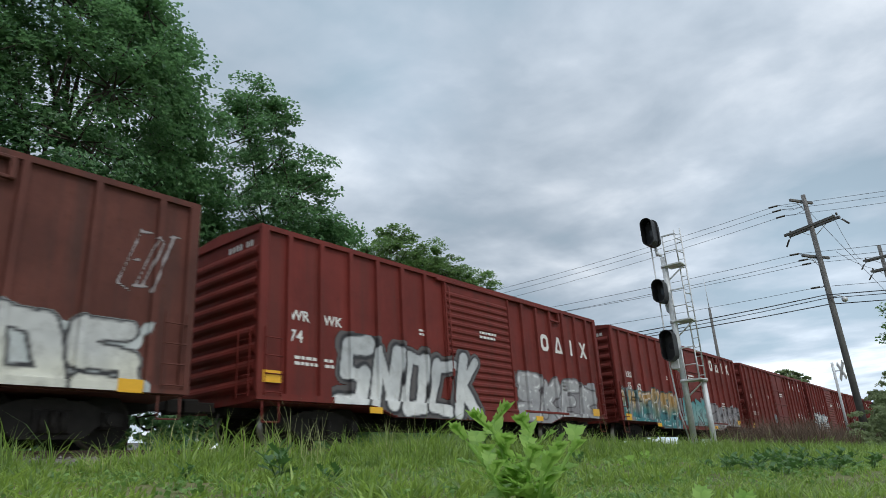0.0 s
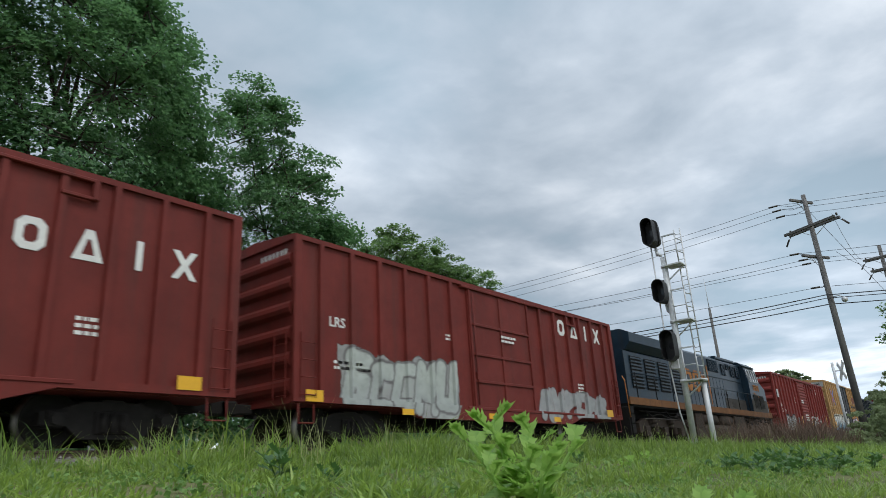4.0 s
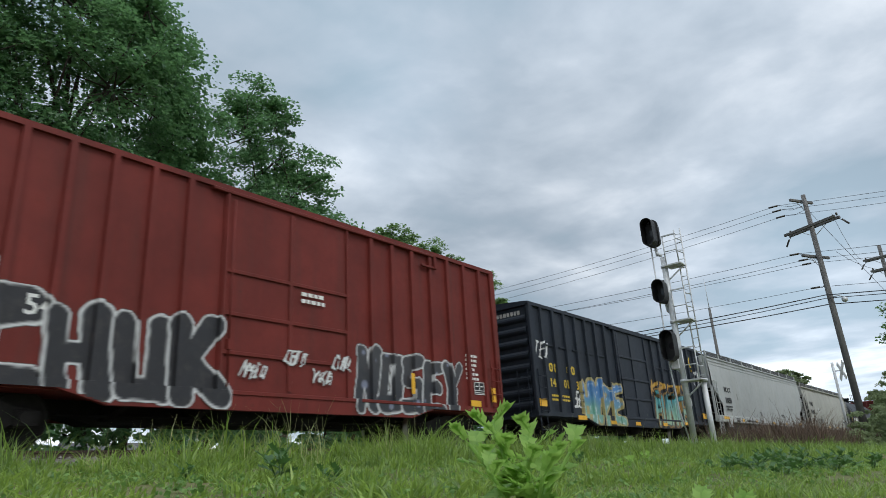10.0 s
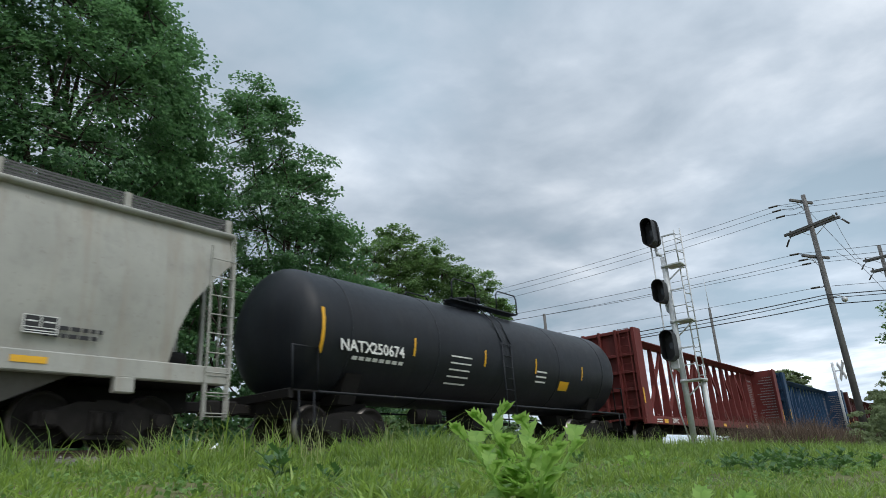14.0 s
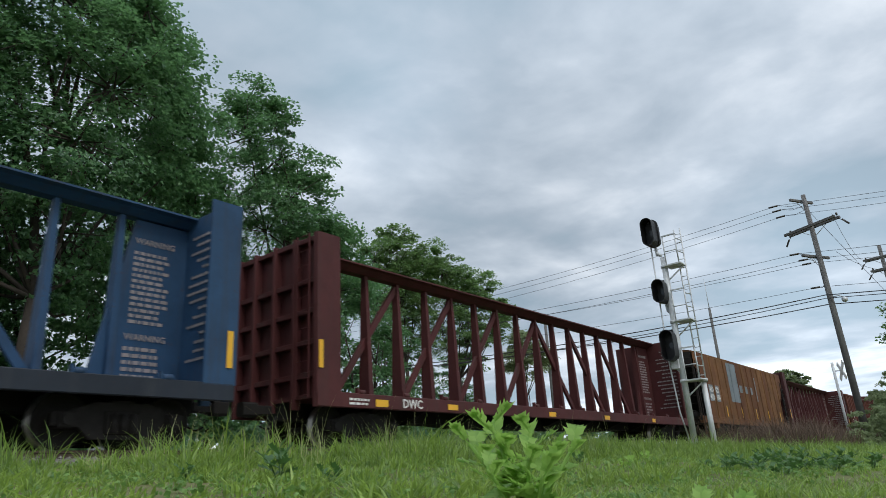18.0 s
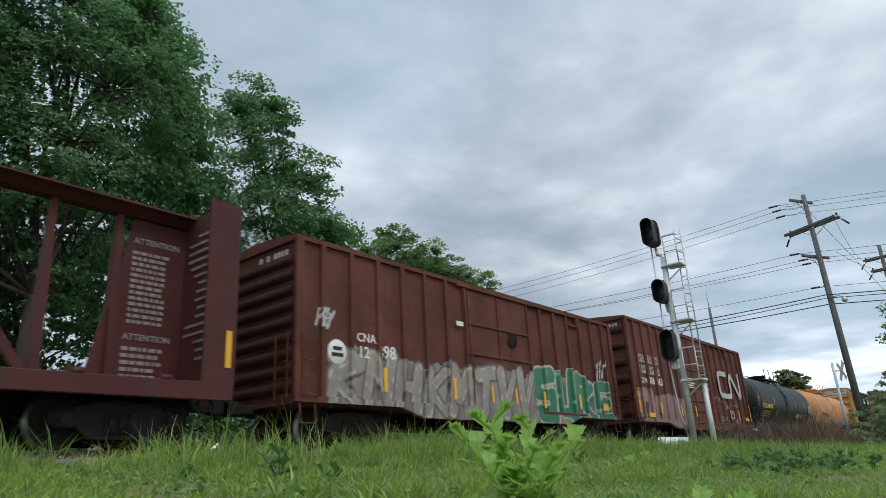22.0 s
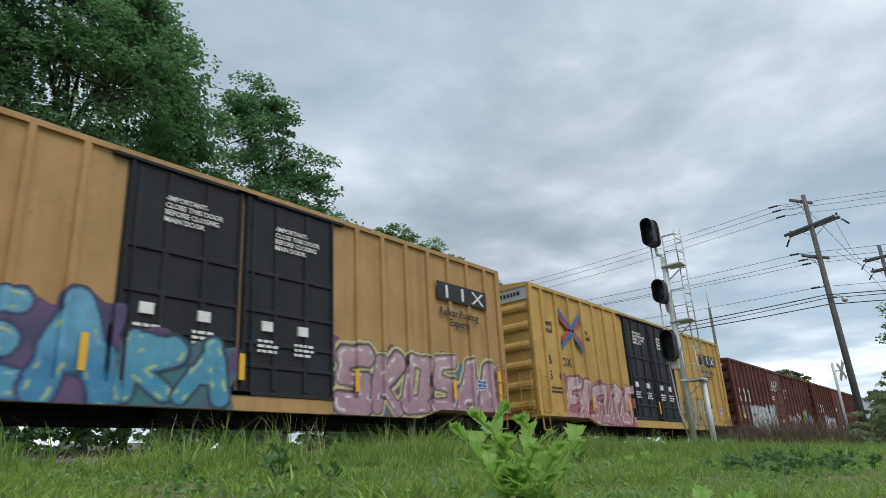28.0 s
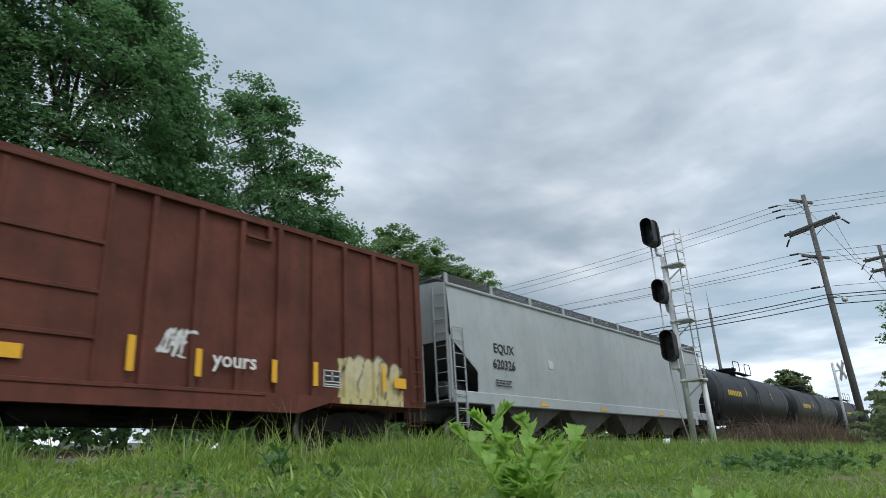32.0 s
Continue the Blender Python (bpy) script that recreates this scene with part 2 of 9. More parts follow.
    def mesh(self, name):
        me = bpy.data.meshes.new(name)
        me.from_pydata(self.v, [], self.f)
        me.polygons.foreach_set("use_smooth", self.soft)
        bm = bmesh.new()
        bm.from_mesh(me)
        bmesh.ops.recalc_face_normals(bm, faces=bm.faces)
        bm.to_mesh(me)
        bm.free()
        return me


VARIANTS = {}


def part(name, shape, material, parent, label="", at=None, turn=None):
    """One mesh object under a thing or a part (parent None: a thing of its own)."""
    me = shape.mesh(name) if isinstance(shape, Shape) else shape
    if material is not None:
        if not me.materials:
            me.materials.append(material)
        elif me.materials[0] != material:
            key = (me.name, material.name)
            if key not in VARIANTS:
                VARIANTS[key] = me.copy()
                VARIANTS[key].materials[0] = material
            me = VARIANTS[key]
    ob = new(name, me)
    if parent is not None:
        ob.parent = parent
    if at is not None:
        ob.location = at
    if turn is not None:
        ob.rotation_euler = [radians(a) for a in turn]
    if label:
        ob["label"] = label
    return ob


def sheet(name, verts, faces, material, smooth=False):
    """One mesh from numpy arrays of corners and equal-sided faces."""
    me = bpy.data.meshes.new(name)
    verts, faces = np.asarray(verts, np.float32), np.asarray(faces, np.int32)
    k = faces.shape[1]
    me.vertices.add(len(verts))
    me.vertices.foreach_set("co", verts.ravel())
    me.loops.add(faces.size)
    me.loops.foreach_set("vertex_index", faces.ravel())
    me.polygons.add(len(faces))
    me.polygons.foreach_set("loop_start", np.arange(0, faces.size, k, dtype=np.int32))
    me.polygons.foreach_set("use_smooth", np.full(len(faces), smooth))
    me.update(calc_edges=True)
    me.materials.append(material)
    return me


# ---- ground, track ----
def gz(x, y):
    """Height of the ground: a grass bank rising from the camera to the line."""
    rows = ((-30, 0.0), (0, 0.04), (1.5, 0.12), (4, 0.30), (8, 0.56), (9.6, 0.60), (15.3, 0.60), (17, 0.45), (22, 0.35), (60, 0.2))
    z = rows[-1][1]
    if y <= rows[0][0]:
        z = rows[0][1]
    else:
        for (a, za), (b, zb) in zip(rows, rows[1:]):
            if a <= y <= b:
                z = za + (zb - za) * (y - a) / (b - a)
                break
    if abs(x) < 80 and -10 < y < 40:
        z += 0.05 * noise.noise((x * 0.35, y * 0.35, 0.0)) + 0.02 * noise.noise((x * 1.3, y * 1.3, 4.0))
    return z


def soil():
    n = Nodes("turf_soil")
    a, b, c = n.noise(0.8, 4), n.noise(6.0, 6, 0.7), n.noise(40.0, 3)
    col = n.mix(n.ramp(a, 0.35, 0.65), (0.075, 0.105, 0.026), (0.15, 0.15, 0.055))
    col = n.mix(n.math("MULTIPLY", n.ramp(b, 0.5, 0.75), 0.7), col, (0.13, 0.095, 0.05))
    n.bump(n.math("ADD", b, c), 0.8, 0.03)
    return n.done(col, 0.95)


xs = [-3000, -900, -300, -120] + [-60 + 6 * i for i in range(7)] + [-20 + 0.5 * i for i in range(141)] + [54, 60, 70, 85, 110, 160, 300, 900, 3000]
ys = [-3000, -600, -150, -40, -15, -8, -4] + [-2 + 0.4 * i for i in range(62)] + [24, 28, 34, 45, 60, 100, 200, 600, 3000]
gv = [(x, y, gz(x, y)) for x in xs for y in ys]
nq = len(ys)
gf = [(i * nq + j, (i + 1) * nq + j, (i + 1) * nq + j + 1, i * nq + j + 1) for i in range(len(xs) - 1) for j in range(nq - 1)]
ground = new("ground", sheet("ground", gv, gf, soil(), True))
tagged(ground, "uneven grassy ground rising towards the railway line", "ground", kind="structure")


def stone_mat():
    n = Nodes("ballast_stone")
    f = n.island()
    col = n.mix(f, (0.10, 0.092, 0.085), (0.33, 0.31, 0.29))
    col = n.mix(n.ramp(n.noise(3.0, 4), 0.5, 0.75), col, (0.14, 0.09, 0.06))
    n.bump(n.noise(30.0, 3), 0.4, 0.01)
    return n.done(col, 0.9)


BALLAST = stone_mat()
bed = Shape().prism([(9.7, 0.55), (10.75, 0.80), (14.15, 0.80), (15.2, 0.55)], -600, 700, "x")
ballast_bed = part("ballast_bed", bed, plain("ballast_fines", (0.16, 0.145, 0.13), 0.95, 0, 22, 0.45, 0.9), None)
tagged(ballast_bed, "grey crushed-stone ballast bed under the track", "ballast", kind="structure")


def rubble(count, x0, x1, seed):
    """Loose crushed stones on the shoulder and between the rails."""
    r = np.random.default_rng(seed)
    x, y = r.uniform(x0, x1, count), r.uniform(9.75, 14.9, count)
    z = np.interp(y, [9.7, 10.75, 14.15, 15.2], [0.55, 0.80, 0.80, 0.55])
    s = r.uniform(0.02, 0.045, count)
    base = np.array([(1, 0, 0), (0, 1, 0), (-1, 0, 0), (0, -1, 0), (0, 0, 1), (0, 0, -1)], float)
    tri = np.array([(0, 1, 4), (1, 2, 4), (2, 3, 4), (3, 0, 4), (1, 0, 5), (2, 1, 5), (3, 2, 5), (0, 3, 5)])
    v = base[None] * (s[:, None, None] * r.uniform(0.6, 1.3, (count, 6, 1)))
    a = r.uniform(0, 6.28, count)
    c, d = np.cos(a)[:, None], np.sin(a)[:, None]
    v = np.stack([v[..., 0] * c - v[..., 1] * d, v[..., 0] * d + v[..., 1] * c, v[..., 2] * 0.8], -1)
    v += np.stack([x, y, z + s * 0.3], -1)[:, None]
    f = tri[None] + (np.arange(count) * 6)[:, None, None]
    return v.reshape(-1, 3), f.reshape(-1, 3)


rv, rf = rubble(12000, -4, 60, 3)
loose = new("ballast_stones", sheet("ballast_stones", rv, rf, BALLAST))
tagged(loose, "loose grey crushed stones between and beside the rails", "ballast", kind="stuff")

rail_prof = [(-0.075, 0), (0.075, 0), (0.075, 0.012), (0.012, 0.035), (0.010, 0.125), (0.036, 0.135), (0.036, 0.165), (0.028, 0.172),
             (-0.028, 0.172), (-0.036, 0.165), (-0.036, 0.135), (-0.010, 0.125), (-0.012, 0.035), (-0.075, 0.012)]
RAIL_STEEL = plain("rail_steel", (0.11, 0.075, 0.055), 0.6, 0.4, 10, 0.3)
for side in (-0.753, 0.753):
    rail = part("rail", Shape().prism([(a, b + RAIL_Z - 0.172) for a, b in rail_prof], -600, 700, "x"), RAIL_STEEL, None, at=(0, TRACK_Y + side, 0))
    tagged(rail, "rust-brown steel rail with a worn bright head", "rail", "rails of the line", "structure")
TIE = plain("creosoted_tie", (0.06, 0.047, 0.038), 0.95, 0, 6, 0.4, 0.6)
tie_mesh = Shape().box(-0.115, -1.3, -0.17, 0.115, 1.3, 0, 0.015).mesh("tie")
for i in range(140):
    tie = part("tie", tie_mesh, TIE, ballast_bed, at=(-6 + i * 0.5, TRACK_Y, RAIL_Z - 0.165))
more = Shape()
for i in range(-60, 400):
    x = i * 0.5
    if not -6.2 < x < 63.8:
        more.box(x - 0.115, TRACK_Y - 1.3, RAIL_Z - 0.335, x + 0.115, TRACK_Y + 1.3, RAIL_Z - 0.165)
far_ties = part("far_ties", more, TIE, ballast_bed)
far_ties["kind"] = "stuff"


# ---- grass ----
def blades(count, seed, place, height, width, lean=0.35, droop=0.5, per=1, spread=0.06):
    """Tapered grass blades in three steps, in tufts of per; place(r, count) gives x, y."""
    r = np.random.default_rng(seed)
    x, y = place(r, count)
    z = np.array([gz(a, b) for a, b in zip(x, y)]) - 0.01
    h = height(r, x, y)
    a = r.uniform(0, 2 * np.pi, len(x))
    if per > 1:
        x, y, z, h = (np.repeat(q, per) for q in (x, y, z, h))
        a = r.uniform(0, 2 * np.pi, len(x))
        off = np.abs(r.normal(0, spread, len(x)))
        x, y = x + np.cos(a) * off, y + np.sin(a) * off
        a = a + r.normal(0, 0.7, len(x))
        h = h * r.uniform(0.45, 1.15, len(x))
    w = width * r.uniform(0.5, 1.4, len(x))
    out = h * r.uniform(0.05, lean, len(x))
    dx, dy = np.cos(a), np.sin(a)
    b = a + r.normal(0, 0.5, len(x))
    px, py = -np.sin(b), np.cos(b)
    rows = []
    for k, (s, wide) in enumerate(((0, 0.8), (0.4, 1.0), (0.75, 0.6), (1.0, 0.06))):
        bend = out * s ** 2 * (1 + droop * s)
        up = h * (s - 0.28 * droop * s ** 3 * (out / np.maximum(h, 1e-3)))
        for sgn in (-1, 1):
            rows.append(np.stack([x + dx * bend + px * w * wide * sgn / 2, y + dy * bend + py * w * wide * sgn / 2, z + up], -1))
    v = np.stack(rows, 1)
    q = np.array([(0, 1, 3, 2), (2, 3, 5, 4), (4, 5, 7, 6)])
    f = q[None] + (np.arange(len(x)) * 8)[:, None, None]
    return v.reshape(-1, 3), f.reshape(-1, 4)


def wedge(y0, y1, power=1.0, left=0.05, right=9.0, xmax=60, gather=1.35):
    """Scatter over the ground that lies before the camera."""
    def place(r, n):
        y = y0 + (y1 - y0) * r.uniform(0, 1, n) ** power
        lo, hi = y * left - 0.6, np.minimum(y * right + 0.5, xmax)
        x = lo + (hi - lo) * r.uniform(0, 1, n) ** gather
        return x, y
    return place


GRASS = leafy("grass_blades", (0.030, 0.088, 0.012), (0.30, 0.43, 0.079), 0.4, 0.4)
GRASS_DEEP = leafy("grass_deep", (0.018, 0.060, 0.012), (0.258, 0.380, 0.071), 0.4, 0.4)
GRASS_DRY = leafy("grass_pale", (0.20, 0.26, 0.08), (0.48, 0.48, 0.24), 0.3, 0.5)
CLOVER = leafy("low_herbs", (0.060, 0.150, 0.030), (0.200, 0.340, 0.080), 0.35, 0.5)


def patchy(r, x, y, lo, hi):
    k = np.array([noise.noise((a * 0.5, b * 0.5, 2.0)) + 0.6 * noise.noise((a * 1.7, b * 1.7, 7.0)) for a, b in zip(x, y)])
    return np.clip(lo + (hi - lo) * (0.45 + 0.8 * k) * r.uniform(0.5, 1.3, len(x)), lo * 0.5, hi * 1.3)


def rank(r, x, y, lo, hi):
    """Tufts grow longer away from the trodden end of the bank."""
    return patchy(r, x, y, lo, hi) * np.clip(0.62 + 0.028 * x, 0.62, 1.0)


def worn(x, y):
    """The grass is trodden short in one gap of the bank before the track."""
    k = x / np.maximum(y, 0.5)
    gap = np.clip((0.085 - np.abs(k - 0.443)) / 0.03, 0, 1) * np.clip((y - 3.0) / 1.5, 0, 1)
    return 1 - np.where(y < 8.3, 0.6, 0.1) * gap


for name, count, per, seed, place, height, width, lean, mat, label in (
        ("near_grass", 1500, 14, 10, wedge(0.5, 2.4, 1.0, -0.2, 9.0, 12), lambda r, x, y: patchy(r, x, y, 0.025, 0.085), 0.007, 1.2, GRASS, "short green grass close to the camera"),
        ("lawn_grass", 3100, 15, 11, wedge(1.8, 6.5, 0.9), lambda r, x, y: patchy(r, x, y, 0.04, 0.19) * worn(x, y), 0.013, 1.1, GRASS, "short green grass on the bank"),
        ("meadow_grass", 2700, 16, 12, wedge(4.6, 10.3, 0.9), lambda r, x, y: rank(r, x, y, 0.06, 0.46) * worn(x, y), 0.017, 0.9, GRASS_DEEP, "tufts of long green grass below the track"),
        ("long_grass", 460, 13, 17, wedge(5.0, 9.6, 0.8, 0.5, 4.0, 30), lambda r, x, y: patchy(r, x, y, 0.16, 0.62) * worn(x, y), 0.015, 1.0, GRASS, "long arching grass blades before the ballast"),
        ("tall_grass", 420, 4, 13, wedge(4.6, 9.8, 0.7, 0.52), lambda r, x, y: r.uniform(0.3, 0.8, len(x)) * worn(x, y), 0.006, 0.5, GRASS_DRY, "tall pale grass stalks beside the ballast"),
        ("edge_grass", 60, 5, 18, lambda r, n: (lambda y: (y * r.uniform(0.2, 0.39, n), y))(r.uniform(5.5, 9.4, n)), lambda r, x, y: r.uniform(0.25, 0.5, len(x)), 0.010, 0.6, GRASS_DEEP, "upright weedy grass beside the worn gap"),
        ("far_grass", 2400, 13, 14, lambda r, n: (9 + 55 * r.uniform(0, 1, n) ** 1.3, r.uniform(2.4, 9.8, n)), lambda r, x, y: patchy(r, x, y, 0.12, 0.52) * np.clip(0.35 + 0.09 * y, 0.5, 1.0), 0.018, 0.7, GRASS_DEEP, "rough grass along the line")):
    gvx, gfx = blades(count, seed, place, height, width, lean, 0.5, per, 0.035 if count < 1000 else 0.07)
    tagged(new(name, sheet(name, gvx, gfx, mat)), label, "grass", kind="stuff")


# ---- trees ----
def leaf_cloud(centres, radii, per, size, seed, flat=0.36, middle=None, lobed=False):
    """Pointed or lobed leaves in flat sprays round many twig ends, their faces turned to the light."""
    r = np.random.default_rng(seed)
    c = np.repeat(np.asarray(centres, float), per, 0)
    rad = np.repeat(np.asarray(radii, float), per)
    n = len(c)
    d = r.normal(size=(n, 3))
    d /= np.linalg.norm(d, axis=1)[:, None]
    p = c + d * (rad * r.uniform(0.05, 1.12, n) ** 0.55)[:, None] * np.array([1, 1, flat])
    p[:, 2] -= 0.25 * np.hypot(p[:, 0] - c[:, 0], p[:, 1] - c[:, 1])
    out = p - (np.asarray(middle, float) if middle is not None else c)
    out /= np.linalg.norm(out, axis=1)[:, None] + 1e-6
    nrm = np.array([0, 0, 0.75]) + 0.5 * out + r.normal(0, 0.42, (n, 3))
    nrm /= np.linalg.norm(nrm, axis=1)[:, None]
    u = np.cross(nrm, r.normal(size=(n, 3))) + 0.5 * out - np.array([0, 0, 0.35])
    u -= nrm * np.sum(u * nrm, 1)[:, None]
    u /= np.linalg.norm(u, axis=1)[:, None] + 1e-6
    w = np.cross(nrm, u)
    s = (size * r.uniform(0.6, 1.35, n))[:, None]
    outline = ((-0.48, 0.0, 0.0), (0.0, 0.55, 0.10), (0.16, 0.18, 0.02), (0.64, 0.0, -0.10), (0.0, -0.55, 0.10)) if lobed else ((-0.5, 0.0, 0.0), (0.02, 0.48, 0.10), (0.62, 0.0, -0.10), (0.02, -0.48, 0.10))
    k = len(outline)
    v = np.stack([p + (u * a + w * b + nrm * e) * s for a, b, e in outline], 1)
    f = np.arange(k)[::-1][None, None] + (np.arange(n) * k)[:, None, None]
    return v.reshape(-1, 3), f.reshape(-1, k)


def tree(name, at, height, per, leaf, mat, seed, label, lobes, group="", thin=1.0):
    """A tapered trunk, a limb to each lobe of the crown, and small leaves in clumps over the lobes."""
    r = random.Random(seed)
    base = new(name)
    base.location = at
    o = Vector(at)
    r0 = (0.0095 * height + 0.04) * (0.6 + 0.4 * thin)
    pts = [Vector((0, 0, -0.2))]
    for k in range(1, 7):
        s = k / 6
        pts.append(Vector((r.uniform(-0.3, 0.3) * s * 2, r.uniform(-0.3, 0.3) * s * 2, height * 0.84 * s)))
    wood = Shape()
    for k, (p, q) in enumerate(zip(pts, pts[1:])):
        wood.tube(p, q, r0 * (1 - k / 6.5), 9, r0 * (1 - (k + 1) / 6.5))
    part("trunk", wood, BARK, base)
    centres, radii = [], []
    for lx, ly, lz, lr in lobes:
        end = Vector((lx, ly, lz)) - o
        t = min(4, max(2, int(end.z / (height * 0.84) * 6) - 2))
        start = pts[t]
        mid = start.lerp(end, 0.5) + Vector((r.uniform(-0.3, 0.3), r.uniform(-0.3, 0.3), -0.04 * height * r.random()))
        limb = Shape().tube(start, mid, r0 * 0.36, 6, r0 * 0.22).tube(mid, end, r0 * 0.22, 6, r0 * 0.06)
        n = int((6.5 + 8 * lr * lr) * thin)
        for _ in range(n):
            d = Vector((r.gauss(0, 1), r.gauss(0, 1), r.gauss(0, 1))).normalized() * lr * (0.25 + 1.0 * r.random() ** 0.7)
            c = end + d
            centres.append(tuple(c))
            radii.append(r.uniform(0.4, 1.0) * (0.55 + 0.028 * height))
            if r.random() < 0.4:
                limb.tube(end.lerp(c, 0.1), c, 0.035, 4, 0.008)
        part("limb", limb, BARK, base)
    v, f = leaf_cloud(centres, radii, per, leaf, seed, middle=(0, 0, height * 0.5), lobed=height > 17.5)
    part("crown", sheet("crown", v, f, mat), None, base)
    tagged(base, label, "tree", group)
    return base


LEAF_DEEP = leafy("maple_leaves", (0.017, 0.062, 0.034), (0.150, 0.300, 0.115), 0.44, 0.4)
LEAF_MID = leafy("fresh_leaves", (0.035, 0.085, 0.030), (0.190, 0.310, 0.105), 0.45, 0.4)
# far leaves are paled: the haze of distance is mixed into their colour
LEAF_FAR = leafy("far_leaves", (0.095, 0.135, 0.065), (0.25, 0.31, 0.15), 0.5, 0.6)

# lobes of the crowns: x, y, z, radius in the place
tree("maple_tree", (7.0, 21.0, 0.35), 19.5, 100, 0.135, LEAF_DEEP, 21, "large dark-green maple with a full crown behind the track",
     ((5.3, 21, 14.5, 2.3), (6.9, 20, 15.2, 2.1), (8.9, 21.5, 15.6, 1.9), (10.0, 21, 15.2, 1.6), (6.2, 22.5, 12.3, 2.1), (8.2, 20, 12.9, 2.1), (10.4, 22, 13.3, 1.6), (7.1, 19.5, 10.4, 1.8),
      (4.3, 21, 12.6, 2.2), (8.9, 22, 10.6, 1.7), (11.1, 21, 11.5, 1.2), (5.7, 21.5, 9.0, 1.6), (9.0, 20, 16.6, 1.2), (6.3, 21, 17.6, 2.1), (4.6, 21, 16.7, 2.1), (7.7, 21, 17.6, 1.3),
      (7.5, 21, 8.0, 1.7), (4.0, 21, 7.5, 1.6), (10.0, 21.5, 8.6, 1.5), (2.5, 21, 10.0, 2.0), (6.0, 23, 6.4, 1.3), (9.3, 22.5, 6.2, 1.2), (11.7, 21.5, 14.0, 1.3), (12.2, 22, 12.6, 1.3), (12.8, 22.5, 10.8, 1.5), (10.5, 21, 16.0, 0.9), (9.4, 21, 17.2, 0.7)))
tree("maple_tree", (18.0, 23.6, 0.35), 18.4, 124, 0.138, LEAF_DEEP, 22, "tall green maple with a sloping crown behind the track",
     ((15.6, 23.5, 17.3, 1.0), (17.1, 23.5, 17.0, 1.1), (15.4, 23, 15.1, 1.7), (17.6, 24, 15.0, 1.6), (19.0, 23.5, 14.5, 1.1), (15.3, 24, 12.3, 1.7), (17.7, 23, 12.7, 1.7), (20.0, 23.5, 12.7, 1.2),
      (21.3, 23.5, 12.2, 0.8), (16.2, 22.5, 10.6, 1.6), (19.1, 24, 11.2, 1.5), (21.1, 23.5, 11.1, 1.1), (14.0, 23.5, 10.0, 1.6), (17.5, 23.5, 8.6, 1.7), (20.4, 23.5, 8.8, 1.4), (14.8, 24, 7.2, 1.4), (22.3, 23.5, 9.4, 1.0), (18.8, 22.8, 6.8, 1.2)))
tree("maple_tree", (12.5, 26.0, 0.35), 15.0, 70, 0.18, LEAF_DEEP, 23, "green maple half hidden between taller ones",
     ((12.5, 26, 13.6, 1.8), (11.2, 26, 11.8, 1.8), (13.8, 26, 11.6, 1.8), (12.4, 25, 9.4, 1.9), (14.6, 26, 9.0, 1.5), (10.4, 26, 9.0, 1.6), (12.5, 26, 7.0, 1.6)))
tree("young_tree", (33.0, 30.0, 0.35), 17.2, 95, 0.17, LEAF_MID, 25, "fresh-green young tree with an airy top",
     ((31.8, 30, 16.4, 0.9), (32.6, 30, 15.4, 1.4), (34.2, 30, 15.2, 1.7), (32.2, 30, 13.6, 1.9), (30.1, 30, 14.2, 1.5), (28.4, 30, 13.2, 1.3), (35.6, 30, 14.6, 1.4), (34.6, 30.5, 13.2, 1.6), (31.0, 29.5, 11.6, 1.7), (33.6, 30, 10.8, 1.8), (29.0, 30, 11.6, 1.2)))
tree("young_tree", (40.0, 30.5, 0.35), 16.0, 95, 0.17, LEAF_MID, 26, "fresh-green spreading tree behind the line",
     ((37.4, 30, 15.2, 1.8), (39.2, 30, 15.0, 1.3), (40.6, 30, 14.5, 1.5), (42.3, 30, 14.0, 1.5), (45.2, 30, 13.0, 0.9), (36.6, 30.5, 12.9, 1.8), (43.9, 30, 13.6, 0.9), (39.4, 30, 12.6, 1.9), (42.2, 30.5, 11.8, 1.6), (44.2, 30, 11.6, 1.0), (37.0, 30, 10.4, 1.7), (40.6, 30, 9.8, 1.8)))
tree("young_tree", (48.5, 30.5, 0.35), 12.4, 70, 0.20, LEAF_FAR, 27, "small green tree standing apart behind the line", ((48.4, 30.5, 11.4, 0.8), (49.6, 30.5, 10.6, 1.1), (47.6, 30.5, 10.2, 1.2), (50.8, 30.5, 10.3, 0.9), (46.6, 30.5, 9.4, 1.0), (52.0, 30.5, 9.6, 0.8), (48.6, 30.5, 8.6, 1.5)))
# two maples added behind the front crowns, mostly hidden, to darken the wood
tree("maple_tree", (9.5, 29.5, 0.3), 10.5, 60, 0.21, LEAF_DEEP, 28, "maple added behind the wood to keep daylight out",
     ((5.5, 29, 8.4, 2.0), (10, 29.5, 8.0, 2.2), (14.2, 29, 8.2, 2.0)))
tree("maple_tree", (22.0, 31.0, 0.3), 11.5, 60, 0.21, LEAF_DEEP, 29, "maple added behind the wood to keep daylight out",
     ((23.5, 31, 10.2, 1.8), (18, 30.5, 8.2, 2.0), (21.8, 31, 7.8, 2.1), (26.6, 31, 9.4, 1.6)))
